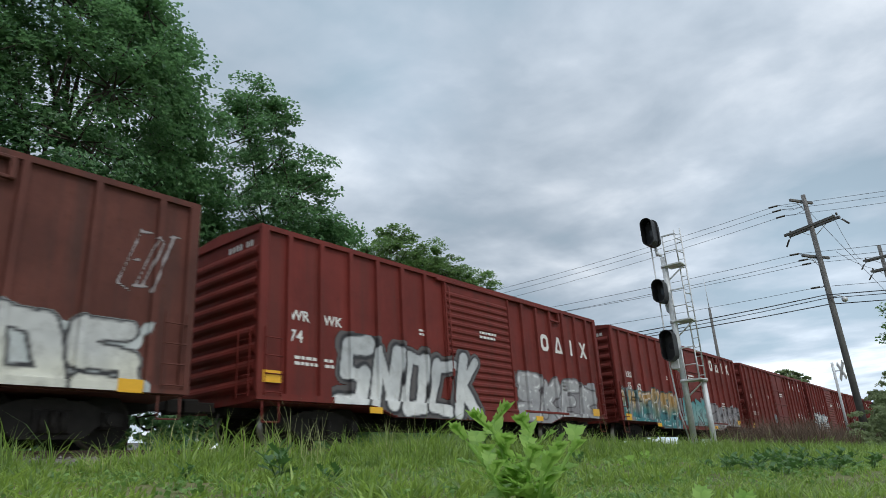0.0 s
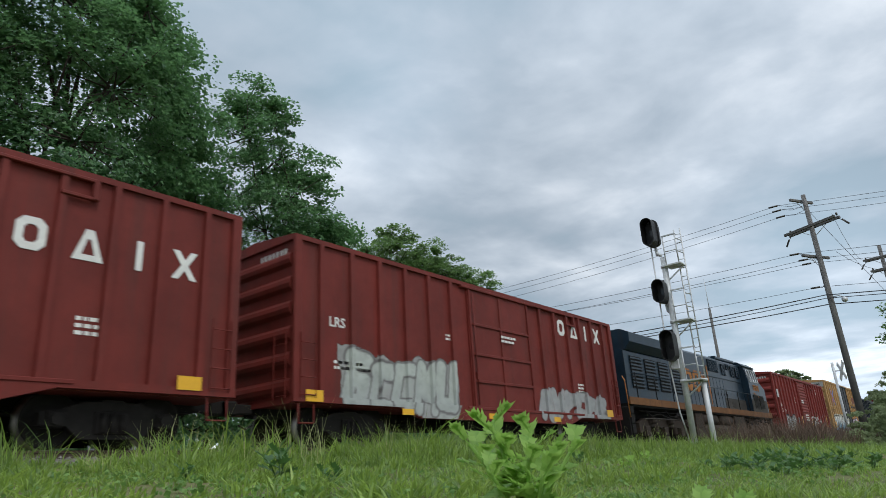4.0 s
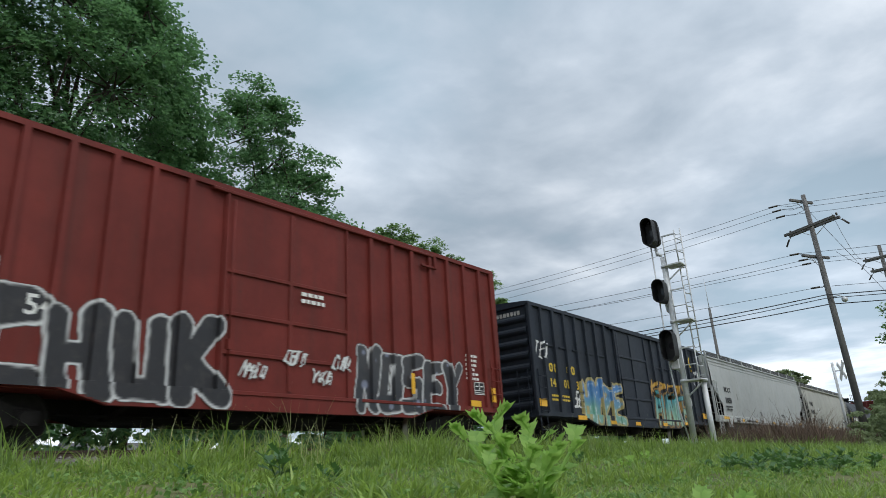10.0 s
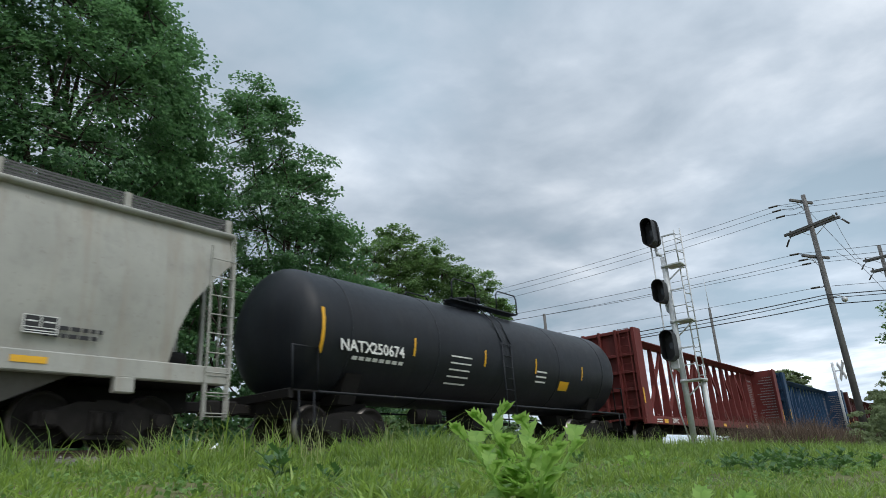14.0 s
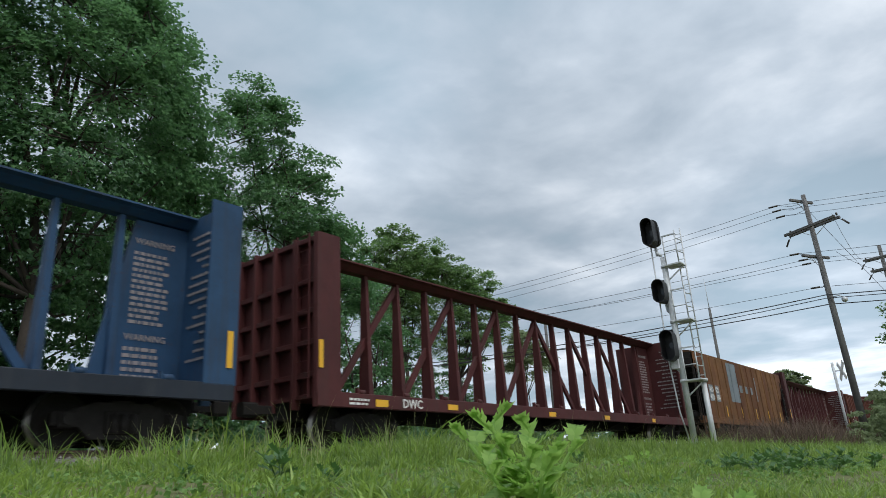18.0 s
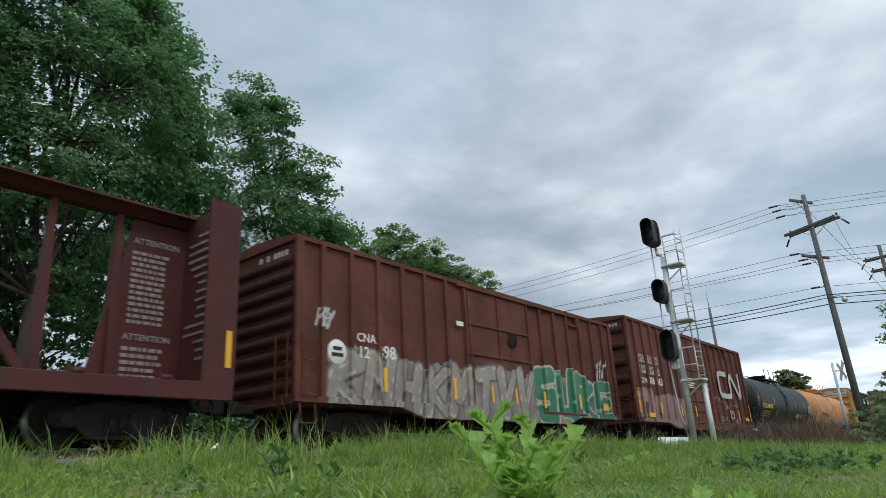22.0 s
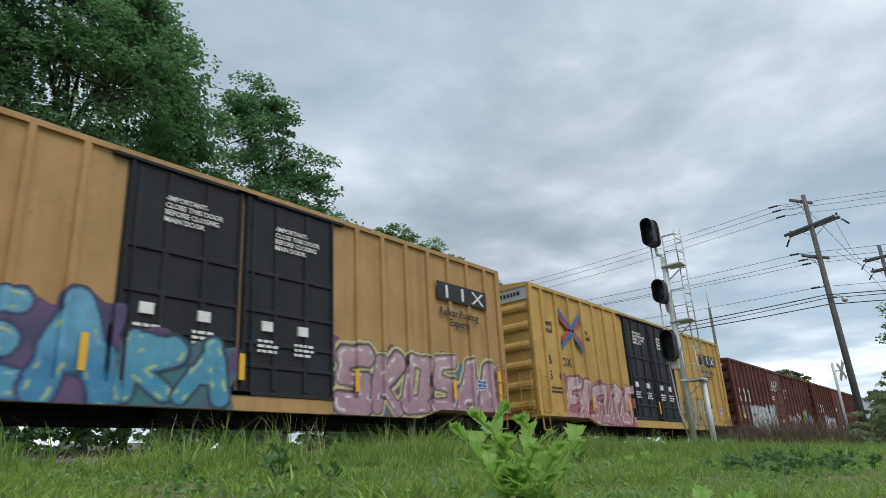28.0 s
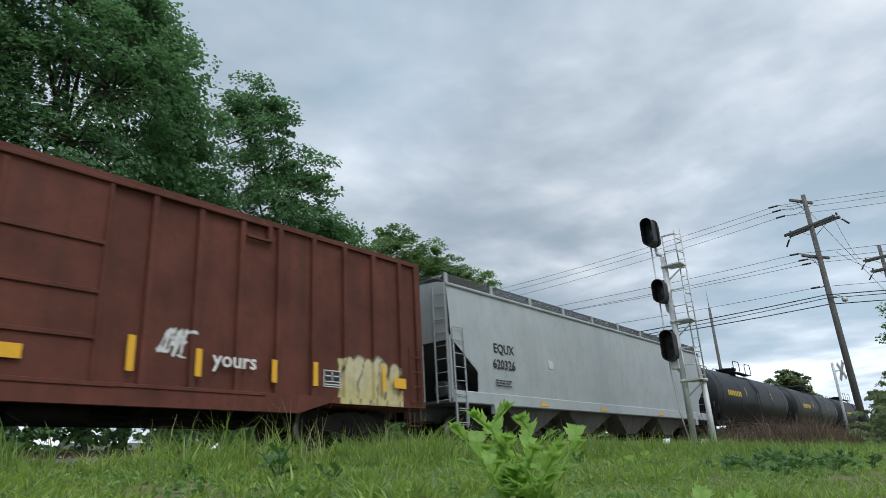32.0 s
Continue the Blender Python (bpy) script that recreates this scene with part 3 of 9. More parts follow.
for k, (x, y, hh) in enumerate(((3.0, 22.0, 9.0), (9.9, 23.0, 8.0), (13.5, 22.0, 9.5), (16.0, 22.6, 7.5), (21.5, 23.0, 9.0), (25.0, 25.0, 10.0), (28.0, 27.0, 9.5), (23.0, 26.5, 11.0), (6.0, 24.5, 9.0), (11.5, 23.5, 8.5), (36.0, 33.0, 9.0), (45.5, 34.0, 8.0),
                                (5.0, 26.0, 9.0), (5.6, 23.2, 10.0), (7.9, 24.6, 10.0), (3.9, 24.2, 10.0), (7.0, 27.5, 11.0), (14.8, 25.5, 9.0), (17.0, 27.5, 10.0), (19.4, 25.2, 9.0), (26.5, 29.0, 9.5), (30.5, 29.5, 10.0), (34.5, 31.5, 10.0), (38.5, 32.5, 9.0), (41.5, 33.0, 10.0))):
    rr = random.Random(300 + k)
    tree("slender_tree", (x, y, 0.35), hh, 46, 0.18, LEAF_DEEP, 40 + k, "slender understorey tree with thin foliage",
         [(x + rr.uniform(-1.3, 1.3), y + rr.uniform(-0.8, 0.8), 1.6 + (hh - 1.8) * (q + 0.5) / 6, rr.uniform(0.7, 1.2)) for q in range(6)], group="understorey behind the track", thin=1.1 if x < 8 else 0.7)


def shrubs(name, spots, leaf, mat, label, seed, per=110):
    """Low bushes: many leaf clumps on short stems."""
    r = random.Random(seed)
    centres, radii = [], []
    for x, y, w, hh in spots:
        for _ in range(int(6 + 5 * w * hh)):
            a, q = r.uniform(0, 6.28), r.random() ** 0.6
            zz = r.random()
            centres.append((x + math.cos(a) * w * q * (1 - 0.4 * zz), y + math.sin(a) * w * 0.6 * q * (1 - 0.4 * zz), gz(x, y) + 0.1 + hh * zz * (1 - 0.35 * q)))
            radii.append(r.uniform(0.2, 0.42))
    v, f = leaf_cloud(centres, radii, per, leaf, seed)
    return tagged(new(name, sheet(name, v, f, mat)), label, "shrub", kind="stuff")


shrubs("undergrowth", [(x * 1.0 + 0.5, 16.6 + 1.5 * math.sin(x * 1.7), 0.9, 0.9 + 0.9 * abs(math.sin(x * 0.9 + 1))) for x in range(1, 34) if x not in (6, 7, 8)], 0.13, LEAF_DEEP, "dark undergrowth along the far side of the line", 71, 60)
shrubs("hedge", [(3 + 1.5 * k, 25.5 + 0.25 * k + 1.6 * math.sin(k * 2.3), 1.5, 4.6 + 2.2 * math.sin(k * 1.3)) for k in range(30) if k not in (4, 5, 6, 7, 17)] + [(1.5 + 1.3 * k, 21.6 + 1.1 * math.sin(k * 2.1), 1.2, 5.2 + 1.6 * math.sin(k * 1.9)) for k in range(5)] + [(6.9, 20.6, 0.9, 3.2), (5.8, 19.6, 1.0, 3.0), (12.1, 22.2, 1.0, 4.0), (13.4, 21.4, 1.0, 3.5), (9.6, 24.5, 0.5, 1.6), (14.5, 20.5, 1.2, 3.0), (16.2, 21.0, 1.2, 3.2), (18.2, 21.5, 1.2, 3.0), (11.3, 20.4, 0.7, 2.4), (7.6, 20.2, 0.5, 2.6)], 0.16, LEAF_DEEP, "dark green thicket under the trees", 75, 70)
shrubs("far_bushes", [(21 + 2.2 * k, 20.5 + 0.4 * k, 1.7, 3.2 + math.sin(k * 2.1)) for k in range(24)], 0.2, LEAF_MID, "green bushes behind the line", 72, 50)
shrubs("line_side_bushes", [(35.5, 4.95, 0.9, 2.2), (36.5, 4.1, 1.2, 2.6), (39.5, 4.3, 1.6, 3.2), (43.0, 4.2, 1.8, 3.8), (46.0, 5.2, 2.0, 4.0), (50.0, 5.0, 2.4, 4.4), (33.5, 4.9, 0.8, 1.2)], 0.12, LEAF_FAR, "dull green bushes at the foot of the pole", 73, 90)
tree("roadside_tree", (46.5, 3.35, 0.3), 9.2, 90, 0.17, LEAF_MID, 74, "green tree beside the crossing", ((46.5, 3.4, 7.2, 0.7), (46.6, 3.3, 6.2, 0.8), (46.5, 3.4, 5.2, 0.7), (46.6, 3.0, 8.0, 0.8), (46.3, 3.2, 4.2, 0.8)))
for k, (x, y, hh) in enumerate(((118.0, 25.0, 12.6), (126.0, 27.0, 11.0), (134.0, 27.0, 9.4))):
    rr = random.Random(400 + k)
    tree("far_tree", (x, y, 0.3), hh, 70, 0.4, LEAF_FAR, 80 + k, "distant pale green tree beyond the train", [(x + rr.uniform(-2.6, 2.6), y + rr.uniform(-2, 2), hh * (0.45 + 0.5 * rr.random()), 1.9) for q in range(9)], group="distant trees")


def far_house():
    """A low white house half hidden behind the wood."""
    base = new("house")
    base.location = (28.0, 62.0, 0.2)
    white = plain("white_siding", (0.74, 0.75, 0.74), 0.7, 0, 5, 0.08)
    wall = part("wall", Shape().box(-3.2, -2.2, 0, 3.2, 2.2, 3.0), white, base)
    board = Shape().prism([(-2.205, 0.0), (-2.225, 0.0), (-2.207, 0.19), (-2.203, 0.19)], -3.2, 3.2, "x").mesh("siding_board")
    for k in range(15):
        part("siding_board", board, white, wall, at=(0, 0, 0.05 + 0.195 * k))
    part("roof", Shape().prism([(-2.6, 2.95), (0, 4.3), (2.6, 2.95), (2.6, 3.1), (0, 4.5), (-2.6, 3.1)], -3.5, 3.5, "x"), plain("grey_shingles", (0.10, 0.10, 0.105), 0.9, 0, 9, 0.3), base)
    for x in (-1.8, 1.2):
        win = part("window", Shape().box(x, -2.26, 1.1, x + 0.9, -2.2, 2.3), white, base)
        part("pane", Shape().box(x + 0.08, -2.27, 1.18, x + 0.82, -2.262, 2.22), GLASS_DARK, win)
    tagged(base, "low white house half hidden behind the trees", "house")


far_house()


# ---- signal, poles ----
def stadium(y, z, w, hh, n=10):
    """An upright oval outline in (y, z)."""
    k = hh / 2 - w / 2
    top = [(y + w / 2 * math.cos(math.pi * i / n), z + k + w / 2 * math.sin(math.pi * i / n)) for i in range(n + 1)]
    return top + [(y - w / 2 * math.cos(math.pi * i / n), z - k - w / 2 * math.sin(math.pi * i / n)) for i in range(n + 1)]


def signal(at):
    base = new("railway_signal")
    base.location = at
    part("mast", Shape().tube((0, 0, 0), (0, 0, 6.3), 0.1, 14), GALV, base)
    part("base_plate", Shape().box(-0.28, -0.28, -0.5, 0.28, 0.28, -0.08, 0.03), GALV, base)
    for z, hh, w, y in ((7.22, 1.03, 0.45, 0.22), (5.12, 0.82, 0.45, 0.17), (3.30, 1.05, 0.48, 0.17)):
        head = part("signal_head", Shape().prism(stadium(y, z, w * 1.02, hh), -0.06, 0.0, "x").prism(stadium(y, z, w * 0.7, hh * 0.8), 0.0, 0.26, "x"), SIGNAL_BLACK, base, "black oval signal head with a deep hood")
        outer, inner = stadium(y + 0.02, z - 0.02, w * 0.92, hh * 0.96), stadium(y + 0.02, z - 0.02, w * 0.84, hh * 0.92)
        hood = Shape()
        n = len(outer)
        v = [(x, *q) for loop, x in ((outer, -0.06), (outer, -0.48), (inner, -0.48), (inner, -0.06)) for q in loop]
        hood.add(v, [(k * n + i, k * n + (i + 1) % n, (k + 1) % 4 * n + (i + 1) % n, (k + 1) % 4 * n + i) for k in range(4) for i in range(n)])
        part("hood", hood, SIGNAL_BLACK, head)
        part("lens", Shape().tube((-0.075, y, z), (-0.06, y, z), 0.11, 16), GLASS_DARK, head)
        part("bracket", Shape().path([(0.05, y, z - hh / 2 + 0.05), (0.05, y - 0.02, z - hh / 2 - 0.22), (0, 0.05, z - hh / 2 - 0.32)], 0.055, 8), GALV, base)
    part("conduit", Shape().path([(0.05, 0.12, 0.1), (0.0, 0.30, 1.2), (0.0, 0.38, 2.6), (0.0, 0.36, 6.75)], 0.026, 8), GALV, base)
    part("ladder_post", Shape().tube((0.33, -0.50, -0.3), (0.33, -0.49, 2.12), 0.085, 12).tube((0.33, -0.49, 2.08), (0.33, -0.49, 2.18), 0.14, 12), GALV, base, "stout pale post under the ladder")
    ladder = part("ladder", Shape().tube((0.33, -0.38, 2.1), (0.36, -0.39, 7.3), 0.024, 8).tube((0.33, -0.58, 2.1), (0.36, -0.60, 7.3), 0.024, 8), GALV, base)
    rung = Shape().tube((0.345, -0.38, 0), (0.345, -0.59, 0), 0.013, 6).mesh("rung")
    for k in range(17):
        part("rung", rung, GALV, ladder, at=(0, 0, 2.3 + 0.30 * k))
    for z in (5.95, 4.05, 2.12):
        plat = part("platform", Shape().box(-0.15, -0.60, z, 0.42, -0.05, z + 0.045, 0.01), GALV, base)
        for yy in (-0.54, -0.12):
            part("guard_post", Shape().path([(-0.12, yy, z), (-0.12, yy, z + 1.05)], 0.022), GALV, plat)
        part("guard_rail", Shape().box(-0.15, -0.57, z + 1.03, -0.09, -0.09, z + 1.07).path([(-0.12, -0.54, z + 0.5), (-0.12, -0.12, z + 0.5)], 0.018)
             .path([(-0.12, -0.54, z + 0.9), (0.34, -0.59, z + 0.9)], 0.018).path([(-0.12, -0.54, z + 0.45), (0.34, -0.59, z + 0.45)], 0.016), GALV, plat)
        part("brace", Shape().path([(0, -0.08, z - 0.45), (0.3, -0.52, z)], 0.028), GALV, plat)
        part("mast_clamp", Shape().tube((0, 0, z - 0.03), (0, 0, z + 0.07), 0.125, 12), GALV, plat)
    part("junction_box", Shape().box(-0.14, 0.02, 2.55, 0.1, 0.3, 2.85, 0.02), GALV, base)
    tagged(base, "tall galvanised railway signal with three black heads and a ladder", "signal")


signal((21.55, 7.6, 0.55))


def pole_with_arms(name, at, height, arms, r0, label):
    """A wooden pole; arms: height, half length, turn in degrees, pins."""
    base = new(name)
    base.location = at
    part("shaft", Shape().tube((0, 0, -0.6), (0, 0, height), r0, 14, r0 * 0.62), POLE_WOOD, base)
    for z, half, turn, pins in arms:
        arm = part("crossarm", Shape().box(0.14, -half, z - 0.07, 0.26, half, z + 0.07, 0.012), POLE_WOOD, base, turn=(0, 0, turn))
        part("arm_brace", Shape().path([(0.2, -half * 0.5, z - 0.05), (0.12, 0, z - 0.55)], 0.018).path([(0.2, half * 0.5, z - 0.05), (0.12, 0, z - 0.55)], 0.018), GALV, arm)
        if pins:
            part("arm_mate", Shape().box(-0.26, -half, z - 0.07, -0.14, half, z + 0.07, 0.012), POLE_WOOD, arm)
            for o in (-1, 1):
                part("string_insulator", Shape().tube((0.2, o * half * 0.95, z - 0.06), (0.24, o * (half + 0.2), z - 0.3), 0.02, 6).tube((0.22, o * (half + 0.08), z - 0.16), (0.25, o * (half + 0.36), z - 0.5), 0.05, 8), CERAMIC, arm)
        for k in range(pins):
            y = -half * 0.92 + 1.84 * half * k / max(1, pins - 1)
            part("insulator", Shape().lathe([(z + 0.07, 0.02), (z + 0.16, 0.02), (z + 0.17, 0.06), (z + 0.22, 0.05), (z + 0.26, 0.055), (z + 0.30, 0.035), (z + 0.31, 0.0)], "z", 10, (0.2, y, 0)), CERAMIC, arm)
    tagged(base, label, "utility pole")
    return base


main_pole = pole_with_arms("utility_pole", (38.85, 5.33, 0.3), 13.4, ((13.1, 0.85, 62, 0), (11.55, 1.5, -25, 2), (9.9, 1.0, 62, 0)), 0.185, "tall weathered wooden utility pole with crossarms and wires")
main_pole.rotation_euler = (radians(-0.73), 0, 0)
part("line_device", Shape().lathe([(7.22, 0.03), (7.28, 0.13), (7.42, 0.15), (7.5, 0.05)], "z", 12, (0, -0.62, 0)).path([(0, 0, 7.6), (0, -0.4, 7.62), (0, -0.62, 7.48)], 0.025), GALV, main_pole, "grey hooded device on a bent arm")
part("guy_wire", Shape().path([(0, 0, 12.6), (2.2, -3.0, 6.2), (3.4, -4.7, 0.2)], 0.012, 5), WIRE, main_pole)
edge_pole = pole_with_arms("utility_pole", (56.5, 4.0, 0.3), 14.2, ((13.3, 1.2, -10, 2), (12.4, 0.9, -10, 2)), 0.2, "wooden utility pole with crossarms at the crossing")
back_pole = pole_with_arms("utility_pole", (28.0, 46.0, 0.2), 13.0, ((12.4, 1.2, 20, 2),), 0.2, "wooden utility pole beyond the trees")
plain_pole = pole_with_arms("utility_pole", (57.5, 17.1, 0.3), 12.2, (), 0.17, "plain grey pole with a thin whip antenna behind the train")
part("antenna", Shape().tube((0, 0, 12.1), (0, 0, 14.8), 0.035, 6, 0.015), GALV, plain_pole)
stub_pole = pole_with_arms("utility_pole", (52.0, 30.0, 0.3), 13.4, (), 0.2, "bare wooden pole behind the line")


def wire(a, b, sag, r, on):
    """A hanging wire from a to b, tied to its pole."""
    a, b = Vector(a), Vector(b)
    pts = [a.lerp(b, k / 14) - Vector((0, 0, sag * 4 * (k / 14) * (1 - k / 14))) - on.location for k in range(15)]
    return part("wire", Shape().path(pts, r, 5), WIRE, on)


for a, b, r in (((37.8, 6.5, 13.15), (35.9, 23.8, 12.6), 0.011), ((38.2, 6.45, 13.0), (36.6, 22.4, 12.4), 0.011), ((38.6, 6.4, 12.75), (37.3, 21.0, 12.0), 0.011), ((36.8, 5.9, 10.0), (32.2, 19.0, 9.4), 0.011), ((38.3, 5.8, 10.0), (34.0, 18.15, 9.4), 0.011), ((39.3, 5.85, 10.0), (34.6, 17.0, 9.3), 0.011),
               ((38.9, 5.67, 8.55), (34.0, 15.5, 7.9), 0.011), ((38.5, 5.5, 8.0), (34.3, 14.4, 7.3), 0.026), ((38.6, 5.5, 7.85), (34.6, 14.4, 7.15), 0.02), ((38.8, 5.45, 7.55), (34.0, 13.7, 6.9), 0.026)):
    a, b = Vector(a), Vector(b)
    d = b - a
    far = a + d * (40.0 / d.y)
    far.z = a.z - 0.4
    wire(a, far, 0.9 if r < 0.015 else 1.1, r, main_pole)
    near = Vector((a.x + 9.0, a.y - 33.0, a.z + 0.3))
    wire(a, near, 0.8, r, main_pole)
    part("jumper", Shape().path([a - main_pole.location, (a + Vector((38.85, 5.45, a.z + 0.1))) / 2 - Vector((0, 0, 0.12)) - main_pole.location, Vector((0, 0.1, a.z + 0.1 - 0.3))], 0.012, 5), WIRE, main_pole) if r < 0.015 else None
    part("dead_end", Shape().tube(a - main_pole.location, a + d.normalized() * 0.45 - main_pole.location, 0.05, 8), CERAMIC, main_pole) if r < 0.015 else None
wire((56.3, 5.2, 13.7), (38.9, 4.4, 12.3), 0.7, 0.011, edge_pole)
wire((56.3, 2.9, 12.8), (38.4, 4.6, 10.1), 0.7, 0.011, edge_pole)


def crossbuck(at):
    base = new("crossing_sign")
    base.location = at
    part("post", Shape().tube((0, 0, -0.4), (0, 0, 4.35), 0.07, 10), GALV, base)
    for a in (45, -45):
        part("blade", Shape().box(-0.02, -0.6, -0.115, 0.02, 0.6, 0.115), WHITE, base, at=(0.1 + 0.01 * (a > 0), -0.35, 3.9), turn=(a, 0, -62))
    part("bracket", Shape().tube((0, 0, 3.9), (0.1, -0.35, 3.9), 0.03, 6), GALV, base)
    tagged(base, "weathered crossing sign with crossed white blades", "sign")


crossbuck((40.6, 6.35, 0.45))


# ---- weeds before the camera ----
cr = np.random.default_rng(61)
hx, hy = wedge(0.9, 7.0, 1.0, 0.0, 8.0, 30)(cr, 1500)
hc = np.array([(a, b, gz(a, b) + 0.015 + 0.05 * cr.random()) for a, b in zip(hx, hy)])
hv, hf = leaf_cloud(hc, cr.uniform(0.03, 0.12, len(hc)), 14, 0.022, 62, 0.35)
tagged(new("low_herbs", sheet("low_herbs", hv, hf, CLOVER)), "small-leaved green herbs among the grass", "weeds", kind="stuff")


def lobed_leaf(shape, at, way, length, droop, roll, r):
    """A deeply lobed leaf along its midrib."""
    side = way.cross(Vector((0, 0, 1))).normalized()
    up = side.cross(way).normalized()
    side = side * math.cos(roll) + up * math.sin(roll)
    up = side.cross(way).normalized()
    n = 8
    prof = (0.10, 0.22, 0.14, 0.42, 0.22, 0.46, 0.20, 0.30, 0.02)
    spine, left, right = [], [], []
    for k in range(n + 1):
        s = k / n
        p = at + way * length * s + Vector((0, 0, -droop * length * s * s))
        fwd = 0.14 * length if prof[k] > 0.25 else 0.0
        wide = prof[k] * length * r.uniform(0.85, 1.15)
        spine.append(p)
        left.append(p + side * wide + way * fwd + up * wide * 0.25)
        right.append(p - side * wide + way * fwd + up * wide * 0.25)
    v = spine + left + right
    m = n + 1
    f = []
    for k in range(n):
        f.append((k, k + 1, m + k + 1, m + k))
        f.append((k, 2 * m + k, 2 * m + k + 1, k + 1))
    shape.add(v, f, True)


def weed(name, at, height, stems, leaves, length, mat, seed, label, spread=0.12):
    r = random.Random(seed)
    base = new(name)
    base.location = at
    for k in range(stems):
        a = 2 * math.pi * k / stems + r.uniform(-0.4, 0.4)
        tip = Vector((math.cos(a) * spread * r.uniform(0.3, 1.2), math.sin(a) * spread * r.uniform(0.3, 1.2), height * r.uniform(0.72, 0.95)))
        part("stem", Shape().tube((0, 0, -0.03), tip * 0.5 + Vector((0, 0, 0.02)), 0.006, 6, 0.005).tube(tip * 0.5 + Vector((0, 0, 0.02)), tip, 0.005, 6, 0.003), mat, base)
        for i in range(leaves):
            s = 0.3 + 0.7 * i / (leaves - 1)
            b = 2.4 * i + r.uniform(-0.4, 0.4)
            rise = 0.25 + 0.95 * s * s
            way = Vector((math.cos(b), math.sin(b), rise * r.uniform(0.7, 1.3))).normalized()
            sh = Shape()
            lobed_leaf(sh, tip * s, way, length * r.uniform(0.75, 1.15) * (1.05 - 0.35 * abs(s - 0.6)), r.uniform(0.0, 0.25), r.uniform(-0.5, 0.5), r)
            me = sh.mesh("leaf")
            part("leaf", me, mat, base)
    return tagged(base, label, "weed")


WEED = leafy("weed_leaves", (0.15, 0.31, 0.050), (0.34, 0.52, 0.12), 0.5, 0.5)
WEED_DARK = leafy("dark_weed_leaves", (0.030, 0.085, 0.022), (0.085, 0.19, 0.045), 0.3, 0.4)


def cut_leaf(shape, at, way, length, droop, r):
    """A leaf cut to the midrib into narrow toothed lobes."""
    side = way.cross(Vector((0, 0, 1)))
    side = side.normalized() if side.length > 0.05 else Vector((1, 0, 0))
    up = side.cross(way).normalized()
    tilt = r.uniform(-0.6, 0.6)
    side, up = side * math.cos(tilt) + up * math.sin(tilt), up * math.cos(tilt) - side * math.sin(tilt)

    def spine(s):
        return at + way * length * s + Vector((0, 0, -droop * length * s * s))

    def blade(p, d, long, wide):
        e = d.cross(up).normalized() * wide
        shape.add([p - e * 0.35, p + e * 0.35, p + d * long * 0.45 + e + up * wide * 0.2, p + d * long * 0.62 + e * 0.5, p + d * long, p + d * long * 0.62 - e * 0.5, p + d * long * 0.45 - e + up * wide * 0.2],
                  [(0, 1, 2, 6), (6, 2, 3, 5), (5, 3, 4)], True)
    for s, k in ((0.22, 0.26), (0.42, 0.44), (0.62, 0.42), (0.78, 0.30)):
        for o in (-1, 1):
            d = (way * 0.75 + side * o * r.uniform(0.7, 0.95) + up * 0.15).normalized()
            blade(spine(s), d, length * k * r.uniform(0.85, 1.15), length * 0.125)
    blade(spine(0.66), (spine(1.0) - spine(0.6)).normalized(), length * 0.44, length * 0.14)
    shape.add([spine(0) - side * 0.0015, spine(0) + side * 0.0015, spine(0.7) + side * length * 0.05, spine(0.7) - side * length * 0.05], [(0, 1, 2, 3)], True)


def mugwort(name, at, tips, length, mat, seed, label):
    """A bushy weed: leafy stems from one root, each ending in a tuft of young leaves."""
    r = random.Random(seed)
    base = new(name)
    base.location = at
    for tip in tips:
        tip = Vector(tip) - Vector(at)
        mid = tip * 0.5 + Vector((-tip.x * 0.12, -tip.y * 0.12, 0.02))
        part("stem", Shape().path([(0, 0, -0.03), mid, tip], 0.0035, 6), mat, base)
        n = max(6, int(tip.length / 0.022))
        for i in range(n):
            s = 0.18 + 0.82 * i / (n - 1)
            p = mid * (s * 2) if s < 0.5 else mid.lerp(tip, s * 2 - 1)
            b = 2.4 * i + r.uniform(-0.4, 0.4)
            way = Vector((math.cos(b), math.sin(b), 0.15 + 1.15 * s ** 3 + r.uniform(-0.2, 0.2))).normalized()
            sh = Shape()
            cut_leaf(sh, p, way, length * r.uniform(0.8, 1.15) * (0.75 + 0.6 * s * (1.15 - s)), r.uniform(0.05, 0.3), r)
            part("leaf", sh, mat, base)
    return tagged(base, label, "weed")


mugwort("mugwort_plant", (1.10, 0.71, gz(1.10, 0.71)), ((1.052, 0.745, 0.335), (1.100, 0.692, 0.318), (1.148, 0.630, 0.288), (1.035, 0.788, 0.305), (0.98, 0.71, 0.255), (1.03, 0.63, 0.238), (1.08, 0.74, 0.28), (1.08, 0.632, 0.275), (1.02, 0.65, 0.27), (1.06, 0.70, 0.26)), 0.071, WEED, 91, "bright green cut-leaved weed close to the camera")
mugwort("mugwort_plant", (0.80, 0.285, gz(0.8, 0.29)), ((0.815, 0.300, 0.196), (0.80, 0.262, 0.180), (0.82, 0.33, 0.170)), 0.055, WEED, 92, "low bright green cut-leaved weed close to the camera")
weed("low_weed", (2.75, 3.6, gz(2.75, 3.6)), 0.22, 3, 6, 0.10, WEED_DARK, 94, "low lobed weed in the long grass", 0.12)
